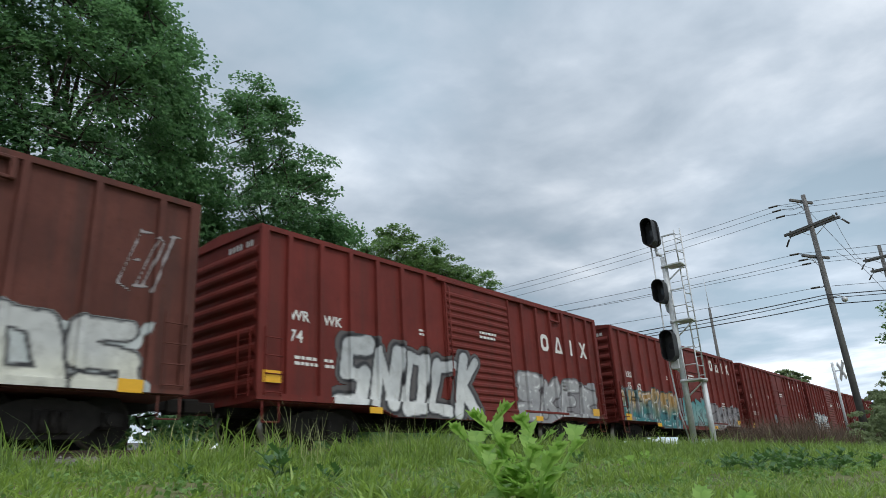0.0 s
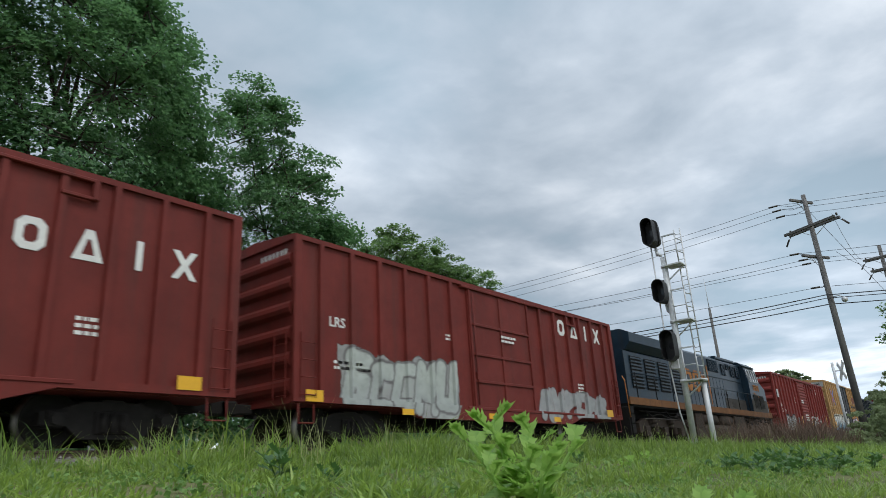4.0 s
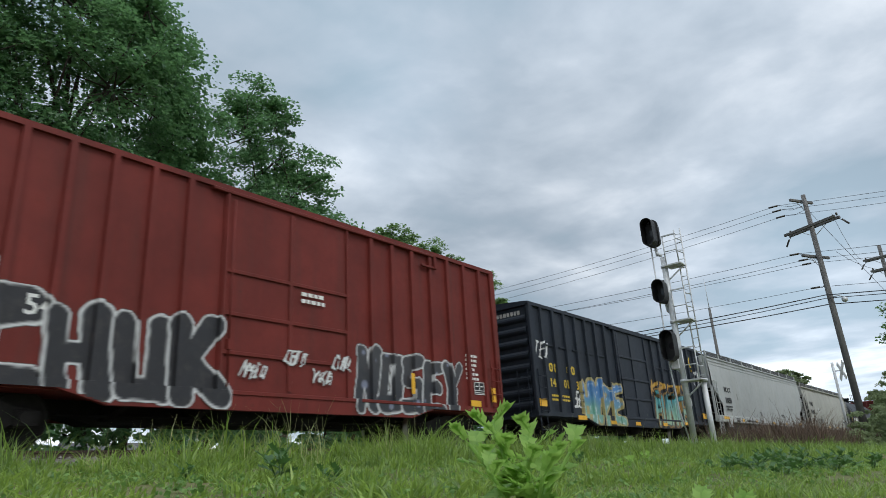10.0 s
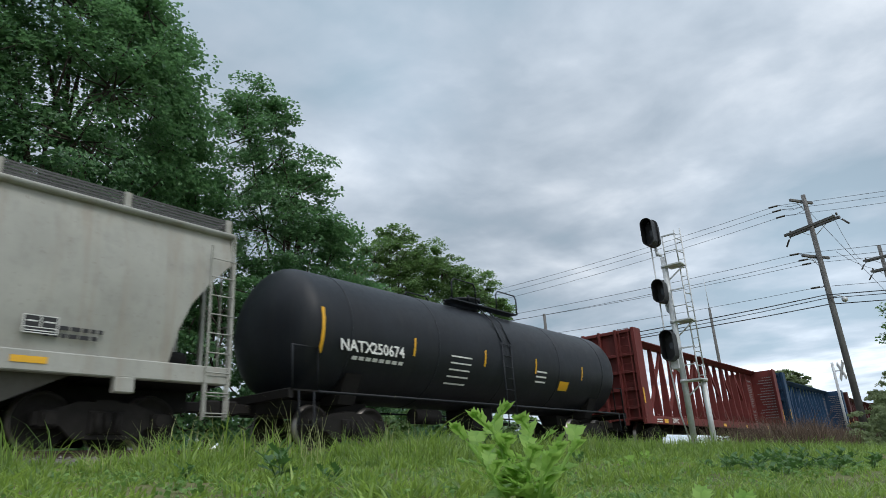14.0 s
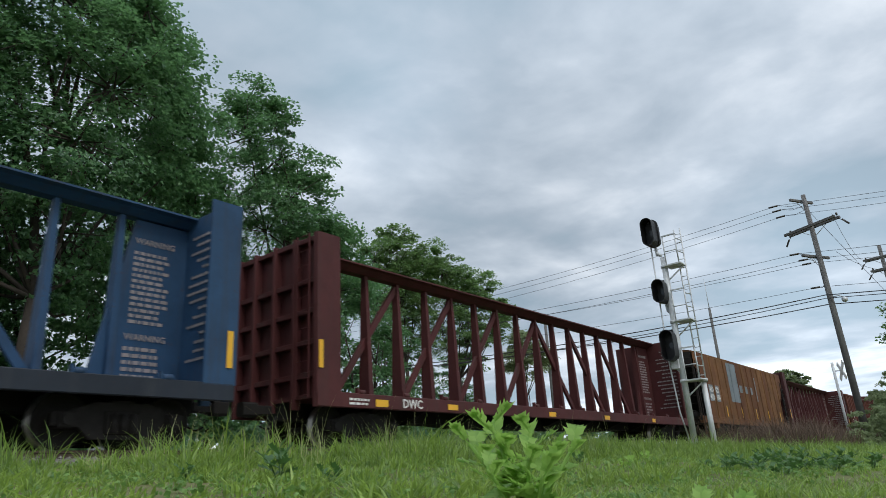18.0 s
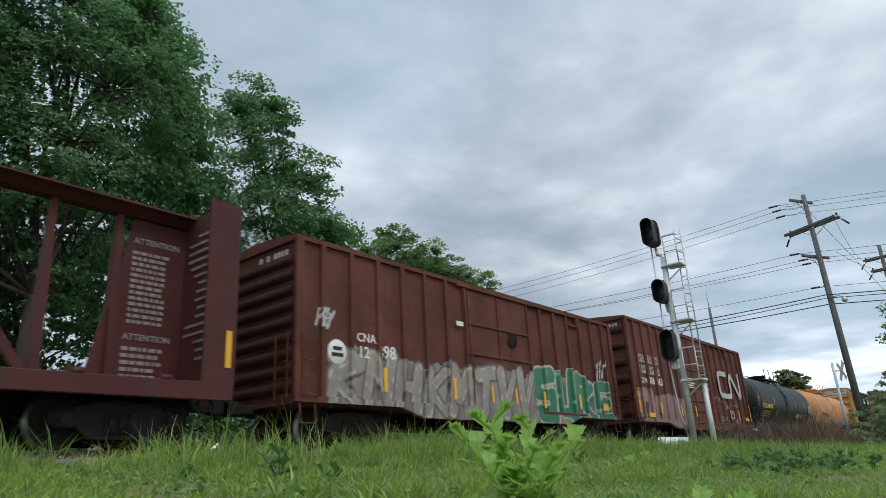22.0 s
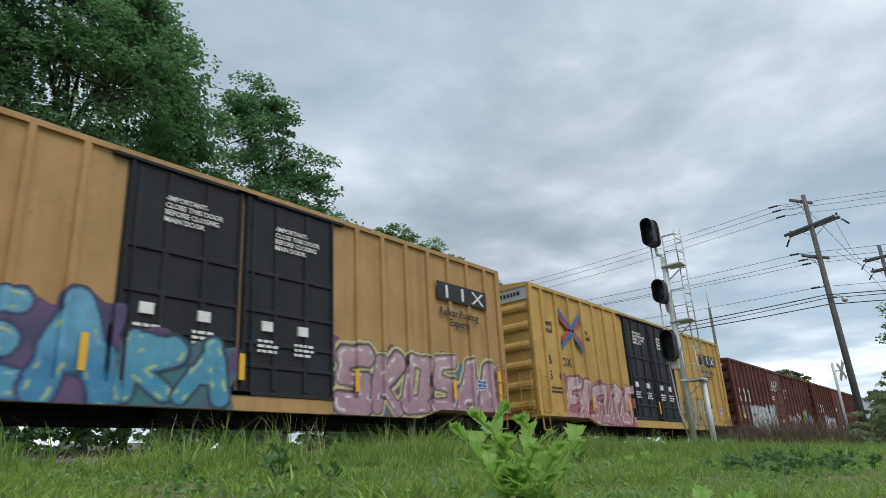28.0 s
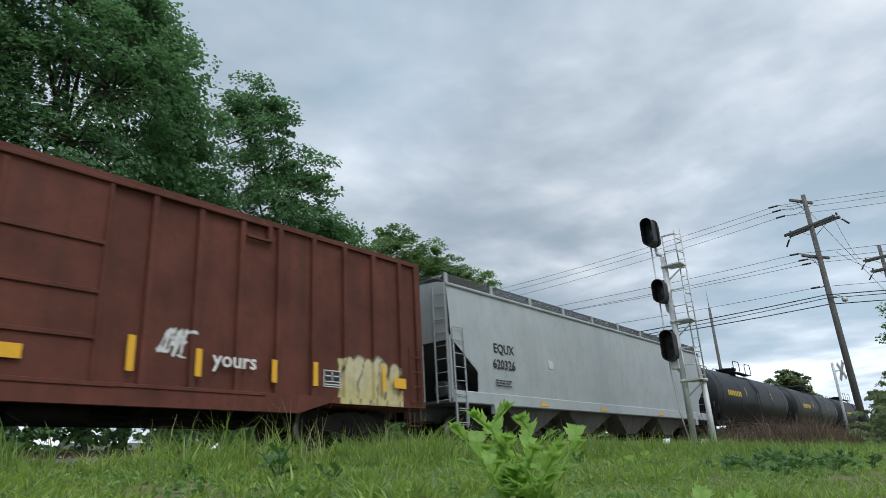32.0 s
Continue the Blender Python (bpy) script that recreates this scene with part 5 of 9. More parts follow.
def boxcar(name, left, right, eave, material, label, ribs, doors=(), door_kind="corrugated", door_mat=None, roof_mat=None, end_mat=None, end_top=None, belts=(), group="boxcars of the train", end_ribs=9, sill_drop=0.16):
    """A boxcar: body, roof, ribbed sides and ends, doors, sills, ladders and running gear."""
    half, cx = (right - left) / 2, (left + right) / 2
    car = new(name)
    tagged(car, label, "boxcar", group)
    CARS.append((car, cx))
    wall, rib = -1.46, -1.545
    floor, low = 0.95, 0.80
    door_mat, roof_mat, end_mat = door_mat or material, roof_mat or material, end_mat or material
    part("body", Shape().box(-half + 0.07, wall, floor, half - 0.07, -wall, eave - 0.1).box(-half + 0.02, -1.40, floor - 0.1, half - 0.02, 1.40, floor), material, car)
    roof = [(-1.53, eave - 0.13), (-1.53, eave - 0.02), (-1.40, eave), (0, eave + 0.13), (1.40, eave), (1.53, eave - 0.02), (1.53, eave - 0.13)]
    part("roof", Shape().prism(roof, -half, half, "x"), roof_mat, car)
    seam = shared("roof_seam%.2f" % eave, lambda: Shape().prism([(-1.40, eave - 0.01), (0, eave + 0.12), (1.40, eave - 0.01), (1.40, eave + 0.02), (0, eave + 0.16), (-1.40, eave + 0.02)], -0.04, 0.04, "x"))
    k = int(half * 2 / 1.2)
    for i in range(1, k):
        part("roof_seam", seam, roof_mat, car, at=(-half + i * 2 * half / k, 0, 0))
    door_spans = [(a, b) for a, b in doors]
    for o in (-1, 1):
        y0, y1 = sorted((o * 1.43, o * 1.55))
        sill = [(-half, floor - 0.03), (-half, low + 0.07), (-half + 3.1, low + 0.07), (-half + 3.9, low - sill_drop), (half - 3.9, low - sill_drop), (half - 3.1, low + 0.07), (half, low + 0.07), (half, floor - 0.03), (half, floor + 0.05), (-half, floor + 0.05)]
        part("side_sill", Shape().prism(sill, y0, y1, "y"), material, car)
        for e in (-1, 1):
            part("corner_post", Shape().box(e * half - (0.2 if e > 0 else 0), y0, floor, e * half + (0 if e > 0 else 0.2), y1, eave - 0.1, 0.02), material, car)
    for x in ribs:
        if any(a - 0.05 < x < b + 0.05 for a, b in door_spans):
            continue
        for o in (-1, 1):
            part("side_post", Shape().prism([(x - 0.066, -o * wall), (x - 0.055, -o * (wall - 0.085)), (x + 0.055, -o * (wall - 0.085)), (x + 0.066, -o * wall)], floor + 0.04, eave - 0.13, "z"), material, car)
    for z in belts:
        for a, b in zip([-half] + [d[1] for d in door_spans], [d[0] for d in door_spans] + [half]):
            part("side_belt", Shape().box(a + 0.2, wall - 0.045, z - 0.035, b - 0.05, wall, z + 0.035, 0.01), material, car)
    # ends with pressed horizontal ribs
    wave = shared("end_rib%d" % end_ribs, lambda: Shape().prism([(0.0, -0.17), (-0.07, -0.09), (-0.09, 0.0), (-0.07, 0.09), (0.0, 0.17)], -1.36, 1.36, "y")) if end_ribs < 7 else \
        shared("end_rib%d" % end_ribs, lambda: Shape().prism([(0.0, -0.13), (-0.06, -0.06), (-0.075, 0.0), (-0.06, 0.06), (0.0, 0.13)], -1.36, 1.36, "y"))
    for o in (-1, 1):
        top = eave - (0.62 if end_top else 0.35)
        for i in range(end_ribs):
            part("end_rib", wave, end_mat, car, at=(o * (half - 0.07), 0, floor + 0.25 + (top - floor - 0.45) * i / (end_ribs - 1)), turn=(0, 0, 0 if o < 0 else 180))
        if end_top:
            part("end_top_panel", Shape().box(min(o * (half - 0.075), o * (half - 0.03)), -1.42, eave - 0.55, max(o * (half - 0.075), o * (half - 0.03)), 1.42, eave - 0.12), end_top, car, "grey-white panel over the end ribs")
        rung_ladder(car, o * (half - 0.35), -1.57, 0.95, 2.3, material, 0.4, stile=0.007)
        rung_ladder(car, o * (half + 0.03), -1.1, 0.95, 2.3, material, 0.4, across=True, stile=0.007)
        part("step", Shape().path([(-0.2, 0, 0.95), (-0.2, -0.02, 0.45), (0.2, -0.02, 0.45), (0.2, 0, 0.95)], 0.016), material, car, at=(o * (half - 0.35), -1.5, 0))
    marks, r = Shape(), random.Random(int(abs(left) * 10))
    yy = -1.15
    while yy < -0.2:
        w = r.uniform(0.07, 0.11)
        marks.box(-half + (0.02 if end_top else 0.055), yy, eave - 0.40, -half + (0.03 if end_top else 0.075), yy + w, eave - 0.27)
        yy += w + (0.05 if r.random() < 0.8 else 0.16)
    part("end_number", marks, INK if end_top else WORN_WHITE, car)["kind"] = "stuff"
    # doors
    for n, (a, b) in enumerate(door_spans):
        for o in (-1, 1):
            y = o * (1.46 + 0.05)
            y0, y1 = sorted((o * 1.46, y))
            door = part("door", Shape().box(a, y0, floor + 0.06, b, y1, eave - 0.2), door_mat, car)
            oy = -1 if o < 0 else 1
            if door_kind == "corrugated":
                c = shared("door_slat%.2f" % (b - a), lambda: Shape().prism([(0, -0.075), (-0.035, -0.03), (-0.035, 0.03), (0, 0.075)], a - (a + b) / 2 + 0.12, b - (a + b) / 2 - 0.12, "x"))
                m = int((eave - 1.35) / 0.2)
                for i in range(m):
                    part("door_slat", c, door_mat, door, at=((a + b) / 2, y, floor + 0.25 + i * 0.2), turn=(0, 0, 0 if o < 0 else 180))
            else:
                cols = 2 if door_kind == "panel" else 3
                for i in range(1, cols):
                    xx = a + (b - a) * i / cols
                    part("door_stile", Shape().box(xx - 0.05, min(y, y + oy * 0.04), floor + 0.1, xx + 0.05, max(y, y + oy * 0.04), eave - 0.25, 0.01), door_mat, door)
                for z in (1.7, 2.45, 3.3) if door_kind == "panel" else (1.5, 1.95, 2.6, 3.4):
                    part("door_belt", Shape().box(a + 0.06, min(y, y + oy * 0.04), z - 0.04, b - 0.06, max(y, y + oy * 0.04), z + 0.04, 0.01), door_mat, door)
            for xx in (a + 0.03, b - 0.09):
                part("door_edge", Shape().box(xx, min(y, y + oy * 0.05), floor + 0.06, xx + 0.06, max(y, y + oy * 0.05), eave - 0.2, 0.01), door_mat, door)
            part("lock_rod", Shape().tube((a + 0.2, y + oy * 0.05, floor + 0.1), (a + 0.2, y + oy * 0.05, eave - 0.3), 0.02, 6).box(a + 0.16, min(y, y + oy * 0.08), 1.75, a + 0.24, max(y, y + oy * 0.08), 1.95), door_mat, door)
            reach = min(half - 0.9, b + 0.95 * (b - a)) if len(door_spans) == 1 else b + 0.3
            for z0, z1 in ((floor - 0.03, floor + 0.05), (eave - 0.2, eave - 0.13)):
                part("door_rail", Shape().box(a - 0.3, min(o * 1.46, o * 1.575), z0, b + 0.3, max(o * 1.46, o * 1.575), z1, 0.01), door_mat, car)
                if reach > b + 0.4:
                    part("door_track", Shape().box(b + 0.3, min(o * 1.46, o * 1.572), z0 + 0.01, reach, max(o * 1.46, o * 1.572), z1, 0.01), material, car)
            if reach > b + 0.4 and o < 0:
                part("door_stop", Shape().box(reach - 0.05, -1.59, eave - 0.5, reach + 0.05, -1.46, eave - 0.16, 0.015).box(reach - 0.55, -1.575, eave - 0.52, reach + 0.05, -1.5, eave - 0.46, 0.01), material, car)
    part("centre_sill", Shape().prism([(-half + 0.1, 0.7), (-half + 3.4, 0.7), (-half + 4.2, 0.46), (half - 4.2, 0.46), (half - 3.4, 0.7), (half - 0.1, 0.7), (half - 0.1, floor - 0.1), (-half + 0.1, floor - 0.1)], -0.3, 0.3, "y").box(-1.2, -0.9, 0.45, -0.2, -0.4, 0.85, 0.05).tube((0.4, -0.6, 0.62), (1.6, -0.6, 0.62), 0.2, 12), UNDER, car)
    for x in even(-half + 4.4, half - 4.4, 5):
        part("cross_bearer", shared("box_bearer", lambda: Shape().prism([(-1.42, 0.9), (1.42, 0.9), (1.3, 0.72), (0.4, 0.5), (-0.4, 0.5), (-1.3, 0.72)], -0.07, 0.07, "x")), UNDER, car, at=(x, 0, 0))
    part("brake_rod", Shape().path([(-half + 2.4, -0.5, 0.55), (-1.2, -0.62, 0.58), (half - 2.4, -0.5, 0.55)], 0.025), UNDER, car)
    gear(car, cx, half, 2.0)
    car_side = Side(wall, rib, [x for x in ribs if not any(a - 0.05 < x < b + 0.05 for a, b in door_spans)], 0.11, low - sill_drop if sill_drop else low,
                    [(a, b, -1.555) for a, b in door_spans], half)
    return car, car_side, half


def hopper(name, left, right, top, material, label, cut, sill_z=1.15, bays=4, rail=True, round_side=0.08, seams=7, dark=None, bay_mat=None, end_mat=None):
    """A covered hopper: rounded side sheets cut away at the ends, slope sheets, funnels, running board, ladders."""
    half, cx = (right - left) / 2, (left + right) / 2
    car = new(name)
    tagged(car, label, "hopper car", "hopper cars of the train")
    CARS.append((car, cx))
    dark, end_mat = dark or UNDER, end_mat or material
    xs_ = np.unique(np.concatenate([np.linspace(-half, half, 61), [s * (half - c[0]) for c in cut for s in (-1, 1) if c[0] < half]]))
    cx_, cz_ = [c[0] for c in cut], [c[1] for c in cut]

    def low(x):
        return float(np.interp(half - abs(x), cx_, cz_))

    def wall(z):
        return 1.56 - round_side * ((z - (top + sill_z) / 2) / ((top - sill_z) / 2)) ** 2
    steps = 9
    for o in (-1, 1):
        v, f = [], []
        for x in xs_:
            z0 = low(x)
            for k in range(steps + 1):
                z = z0 + (top - z0) * k / steps
                v.append((x, o * wall(z), z))
        m = steps + 1
        for i in range(len(xs_) - 1):
            for k in range(steps):
                f.append((i * m + k, (i + 1) * m + k, (i + 1) * m + k + 1, i * m + k + 1))
        part("side_sheet", sheet("side_sheet", v, f, material, True), None, car)
        side_sill = part("side_sill", Shape().box(-half, min(o * 1.40, o * 1.57), sill_z - 0.12, half, max(o * 1.40, o * 1.57), sill_z + 0.2, 0.02), material, car)
        for k in range(1, seams):
            x = -half + 1.4 + (2 * half - 2.8) * k / seams
            sv = [(x + e, o * (wall(z) + 0.006), z) for e in (-0.02, 0.02) for z in np.linspace(sill_z + 0.2, top, 8)]
            part("weld_seam", sheet("weld_seam", sv, [(i, 8 + i, 9 + i, 1 + i) for i in range(7)], material), None, car)
    part("roof", Shape().prism([(-1.50, top - 0.05), (-1.50, top + 0.03), (-1.2, top + 0.12), (0, top + 0.2), (1.2, top + 0.12), (1.50, top + 0.03), (1.50, top - 0.05)], -half + 0.02, half - 0.02, "x"), material, car)
    part("roof_edge", Shape().tube((-half, -1.5, top), (half, -1.5, top), 0.05, 8).tube((-half, 1.5, top), (half, 1.5, top), 0.05, 8), material, car)
    part("floor_frame", Shape().box(-half + 2.2, -1.3, sill_z - 0.05, half - 2.2, 1.3, sill_z + 0.05).box(-half + 0.1, -0.3, 0.72, half - 0.1, 0.3, sill_z), dark, car)
    zc = cz_[1]
    for o in (-1, 1):
        part("end_sheet", Shape().box(min(o * half, o * (half - 0.03)), -1.48, zc, max(o * half, o * (half - 0.03)), 1.48, top), end_mat, car)
        x1, x2 = half - 0.03, half - 2.6
        part("slope_sheet", Shape().add([(o * x1, -1.45, zc), (o * x1, 1.45, zc), (o * x2, 1.45, sill_z), (o * x2, -1.45, sill_z)], [(0, 1, 2, 3)]).add([(o * (x1 - 0.03), -1.45, zc - 0.02), (o * (x1 - 0.03), 1.45, zc - 0.02), (o * (x2 - 0.03), 1.45, sill_z - 0.02), (o * (x2 - 0.03), -1.45, sill_z - 0.02)], [(3, 2, 1, 0)]), dark, car)
        part("end_platform", Shape().box(min(o * half, o * (half - 2.3)), -1.5, sill_z - 0.1, max(o * half, o * (half - 2.3)), 1.5, sill_z - 0.02), dark, car)
        for y in (-1.5, -0.5, 0.5, 1.5):
            part("end_post", Shape().box(o * half - 0.04, y - 0.04, sill_z, o * half + 0.04, y + 0.04, zc + 0.1), end_mat, car)
        rung_ladder(car, o * (half - 0.28), -1.6, 0.5, zc + 0.3, end_mat, 0.46)
        rung_ladder(car, o * (half - 0.3) * 1.0, -1.55, 0.45, 1.2, material, 0.44)
        rung_ladder(car, o * (half + 0.05), -1.25, 1.1, top, end_mat, 0.42, across=True)
        part("jacking_pad", Shape().box(o * (half - 1.95) - 0.16, -1.58, sill_z - 0.36, o * (half - 1.95) + 0.16, -1.44, sill_z - 0.1, 0.02), material, car)
        part("air_tank", Shape().tube((o * (half - 1.5), -0.7, sill_z + 0.35), (o * (half - 0.5), -0.7, sill_z + 0.35), 0.22, 12), dark, car)
    span = 2 * half - 5.0
    for k in range(bays):
        a = -span / 2 + span * k / bays
        b = a + span / bays
        m = (a + b) / 2
        fn = Shape()
        for y0, y1 in ((-1.35, -0.35), (0.35, 1.35)):
            fn.add([(a, y0, sill_z), (b, y0, sill_z), (b, y1, sill_z), (a, y1, sill_z), (m - 0.35, y0 + 0.3, 0.42), (m + 0.35, y0 + 0.3, 0.42), (m + 0.35, y1 - 0.1, 0.42), (m - 0.35, y1 - 0.1, 0.42)],
                   [(0, 1, 5, 4), (1, 2, 6, 5), (2, 3, 7, 6), (3, 0, 4, 7), (4, 5, 6, 7)])
        # the shade under the sloping bays is painted in along with the dirt
        bay = part("hopper_bay", fn, bay_mat or paint("bay_dirt_and_shade", (0.13, 0.125, 0.115), 0.12, 0.7, 0.3, (0.07, 0.06, 0.05), 0.6), car)
        part("outlet_gate", Shape().box(m - 0.45, -1.15, 0.30, m + 0.45, 1.15, 0.42, 0.02), STEEL_DARK, bay)
    if rail:
        mesh_mat = plain("walkway_steel", (0.085, 0.085, 0.083), 0.6, 0.3, 12, 0.3)
        k = int(2 * half / 2.0)
        board = part("running_board", Shape().box(-half, -0.95, top + 0.3, half, -0.45, top + 0.33).box(-half, 0.45, top + 0.3, half, 0.95, top + 0.33), mesh_mat, car)
        for o in (-1, 1):
            for i in range(k + 1):
                part("board_bracket", shared("board_bracket%.2f" % top, lambda: Shape().box(-0.06, -1.45, top + 0.02, 0.06, -1.38, top + 0.34).box(-0.03, -1.40, top + 0.28, 0.03, -0.5, top + 0.31)), material, board, at=(-half + 0.1 + i * (2 * half - 0.2) / k, 0, 0), turn=(0, 0, 0 if o < 0 else 180))
            lat = Shape()
            for i in range(int(2 * half / 0.07)):
                lat.box(-half + i * 0.07, o * 1.40 - 0.004, top + 0.06, -half + i * 0.07 + 0.035, o * 1.40 + 0.004, top + 0.31)
            for z in (0.08, 0.14, 0.20, 0.26, 0.31):
                lat.box(-half, o * 1.40 - 0.006, top + z, half, o * 1.40 + 0.006, top + z + 0.03)
            part("grating", lat, mesh_mat, board, "see-through steel grating along the roof")
    gear(car, cx, half, 1.95)
    return car, half


def tank_car(name, left, right, material, label, radius=1.53, axis_z=2.66, dome=True, rails=True, frame_mat=None):
    """A tank car: barrel with dished ends, saddles, side walkway rods, centre ladder, manway and rails."""
    half, cx = (right - left) / 2, (left + right) / 2
    car = new(name)
    tagged(car, label, "tank car", "tank cars of the train")
    CARS.append((car, cx))
    frame_mat = frame_mat or UNDER
    h = half - 0.1
    prof = [(-h, 0.0)] + [(-h + 0.75 * (1 - math.cos(t)), radius * math.sin(t)) for t in [0.12 + (math.pi / 2 - 0.12) * k / 9 for k in range(10)]]
    prof += [(-h + 1.9, radius), (0, radius * 1.004), (h - 1.9, radius)] + [(-a, b) for a, b in reversed(prof)]
    part("barrel", Shape().lathe(prof, "x", 48, (0, 0, axis_z)), material, car)
    for x in [-h * 0.8 + h * 1.6 * k / 4 for k in range(5)]:
        part("weld_band", Shape().lathe([(x - 0.03, radius + 0.001), (x - 0.015, radius + 0.012), (x + 0.015, radius + 0.012), (x + 0.03, radius + 0.001)], "x", 48, (0, 0, axis_z)), material, car)
    for o in (-1, 1):
        part("saddle", Shape().prism([(-1.2, axis_z - 1.0), (-0.9, 0.95), (0.9, 0.95), (1.2, axis_z - 1.0), (0, axis_z - radius)], o * (half - 2.0) - 0.25, o * (half - 2.0) + 0.25, "x"), frame_mat, car)
        part("end_sill", Shape().box(min(o * half, o * (half - 3.2)), -0.32, 0.72, max(o * half, o * (half - 3.2)), 0.32, 1.08, 0.03).box(o * half - 0.06, -1.45, 0.95, o * half + 0.06, 1.45, 1.15, 0.02), frame_mat, car)
        part("end_platform", Shape().box(min(o * half, o * (half - 0.75)), -1.45, 1.1, max(o * half, o * (half - 0.75)), 1.45, 1.14), frame_mat, car)
        part("end_rail", Shape().path([(o * (half - 0.05), -1.42, 1.15), (o * (half - 0.05), -1.42, 2.05), (o * (half - 0.75), -1.42, 2.05), (o * (half - 0.75), -1.42, 1.15)], 0.022), material, car)
        part("step", Shape().path([(o * (half - 0.6), -1.46, 1.1), (o * (half - 0.6), -1.48, 0.42), (o * (half - 0.2), -1.48, 0.42), (o * (half - 0.2), -1.46, 1.1)], 0.018), material, car)
        part("walkway_rod", Shape().path([(-half + 0.7, o * 1.5, 1.1), (half - 0.7, o * 1.5, 1.1)], 0.03), material, car)
    part("brake_rigging", Shape().tube((-2.0, 0, 0.75), (2.0, 0, 0.75), 0.05, 8).tube((-3.2, -0.55, 0.8), (-2.2, -0.55, 0.8), 0.2, 12).box(-0.5, -0.5, 0.5, 0.5, 0.5, 1.15, 0.04), frame_mat, car)
    ladder = part("centre_ladder", Shape().tube((-0.22, -1.58, 0.5), (-0.22, -1.55, axis_z + 0.3), 0.02, 6).tube((0.22, -1.58, 0.5), (0.22, -1.55, axis_z + 0.3), 0.02, 6)
                  .path([(-0.22, -1.55, axis_z + 0.3), (-0.22, -1.25, axis_z + 1.0), (-0.22, -0.7, axis_z + radius + 0.05)], 0.02).path([(0.22, -1.55, axis_z + 0.3), (0.22, -1.25, axis_z + 1.0), (0.22, -0.7, axis_z + radius + 0.05)], 0.02), material, car)
    for k in range(8):
        part("rung", shared("tank_rung", lambda: Shape().tube((-0.22, 0, 0), (0.22, 0, 0), 0.013, 6)), material, ladder, at=(0, -1.57, 0.55 + 0.33 * k))
    if dome:
        top = axis_z + radius
        man = part("manway", Shape().lathe([(top - 0.1, 0.5), (top + 0.28, 0.5), (top + 0.32, 0.56), (top + 0.38, 0.56), (top + 0.42, 0.3), (top + 0.44, 0.0)], "z", 20), material, car)
        for k in range(6):
            t = math.pi * k / 3
            part("bolt", shared("manway_bolt", lambda: Shape().tube((0, 0, 0), (0, 0, 0.18), 0.04, 8)), material, man, at=(0.55 * math.cos(t), 0.55 * math.sin(t), top + 0.25))
        part("top_platform", Shape().box(-1.7, -0.95, top - 0.02, 1.7, -0.6, top + 0.02).box(-1.7, 0.6, top - 0.02, 1.7, 0.95, top + 0.02), material, car)
        if rails:
            rr = Shape()
            for y in (-0.95, 0.95):
                for x in (-1.7, 0.55):
                    rr.path([(x, y, top), (x, y, top + 0.5), (x + 0.12, y, top + 0.62), (x + 1.05, y, top + 0.62), (x + 1.15, y, top + 0.5), (x + 1.15, y, top)], 0.022)
            part("safety_rail", rr, material, car)
    gear(car, cx, half, 2.0)
    return car, half


class Barrel:
    """The outer surface of a tank's flank, seen as (x, z)."""

    def __init__(self, radius, axis_z):
        self.r, self.a = radius, axis_z

    def y(self, z):
        return -math.sqrt(max(0.01, self.r ** 2 - (z - self.a) ** 2)) - 0.006


def barrel_blocks(car, barrel, marks, material, name="lettering"):
    """Plain blocks lying on the curved flank: (x, z, w, h)."""
    s = Shape()
    for x, z, w, h in marks:
        n = 4
        for k in range(n):
            za, zb = z + h * k / n, z + h * (k + 1) / n
            ya, yb = barrel.y(za), barrel.y(zb)
            s.add([(x, ya - 0.01, za), (x + w, ya - 0.01, za), (x + w, yb - 0.01, zb), (x, yb - 0.01, zb)], [(0, 1, 2, 3)])
    ob = part(name, s, material, car)
    ob["kind"] = "stuff"
    return ob


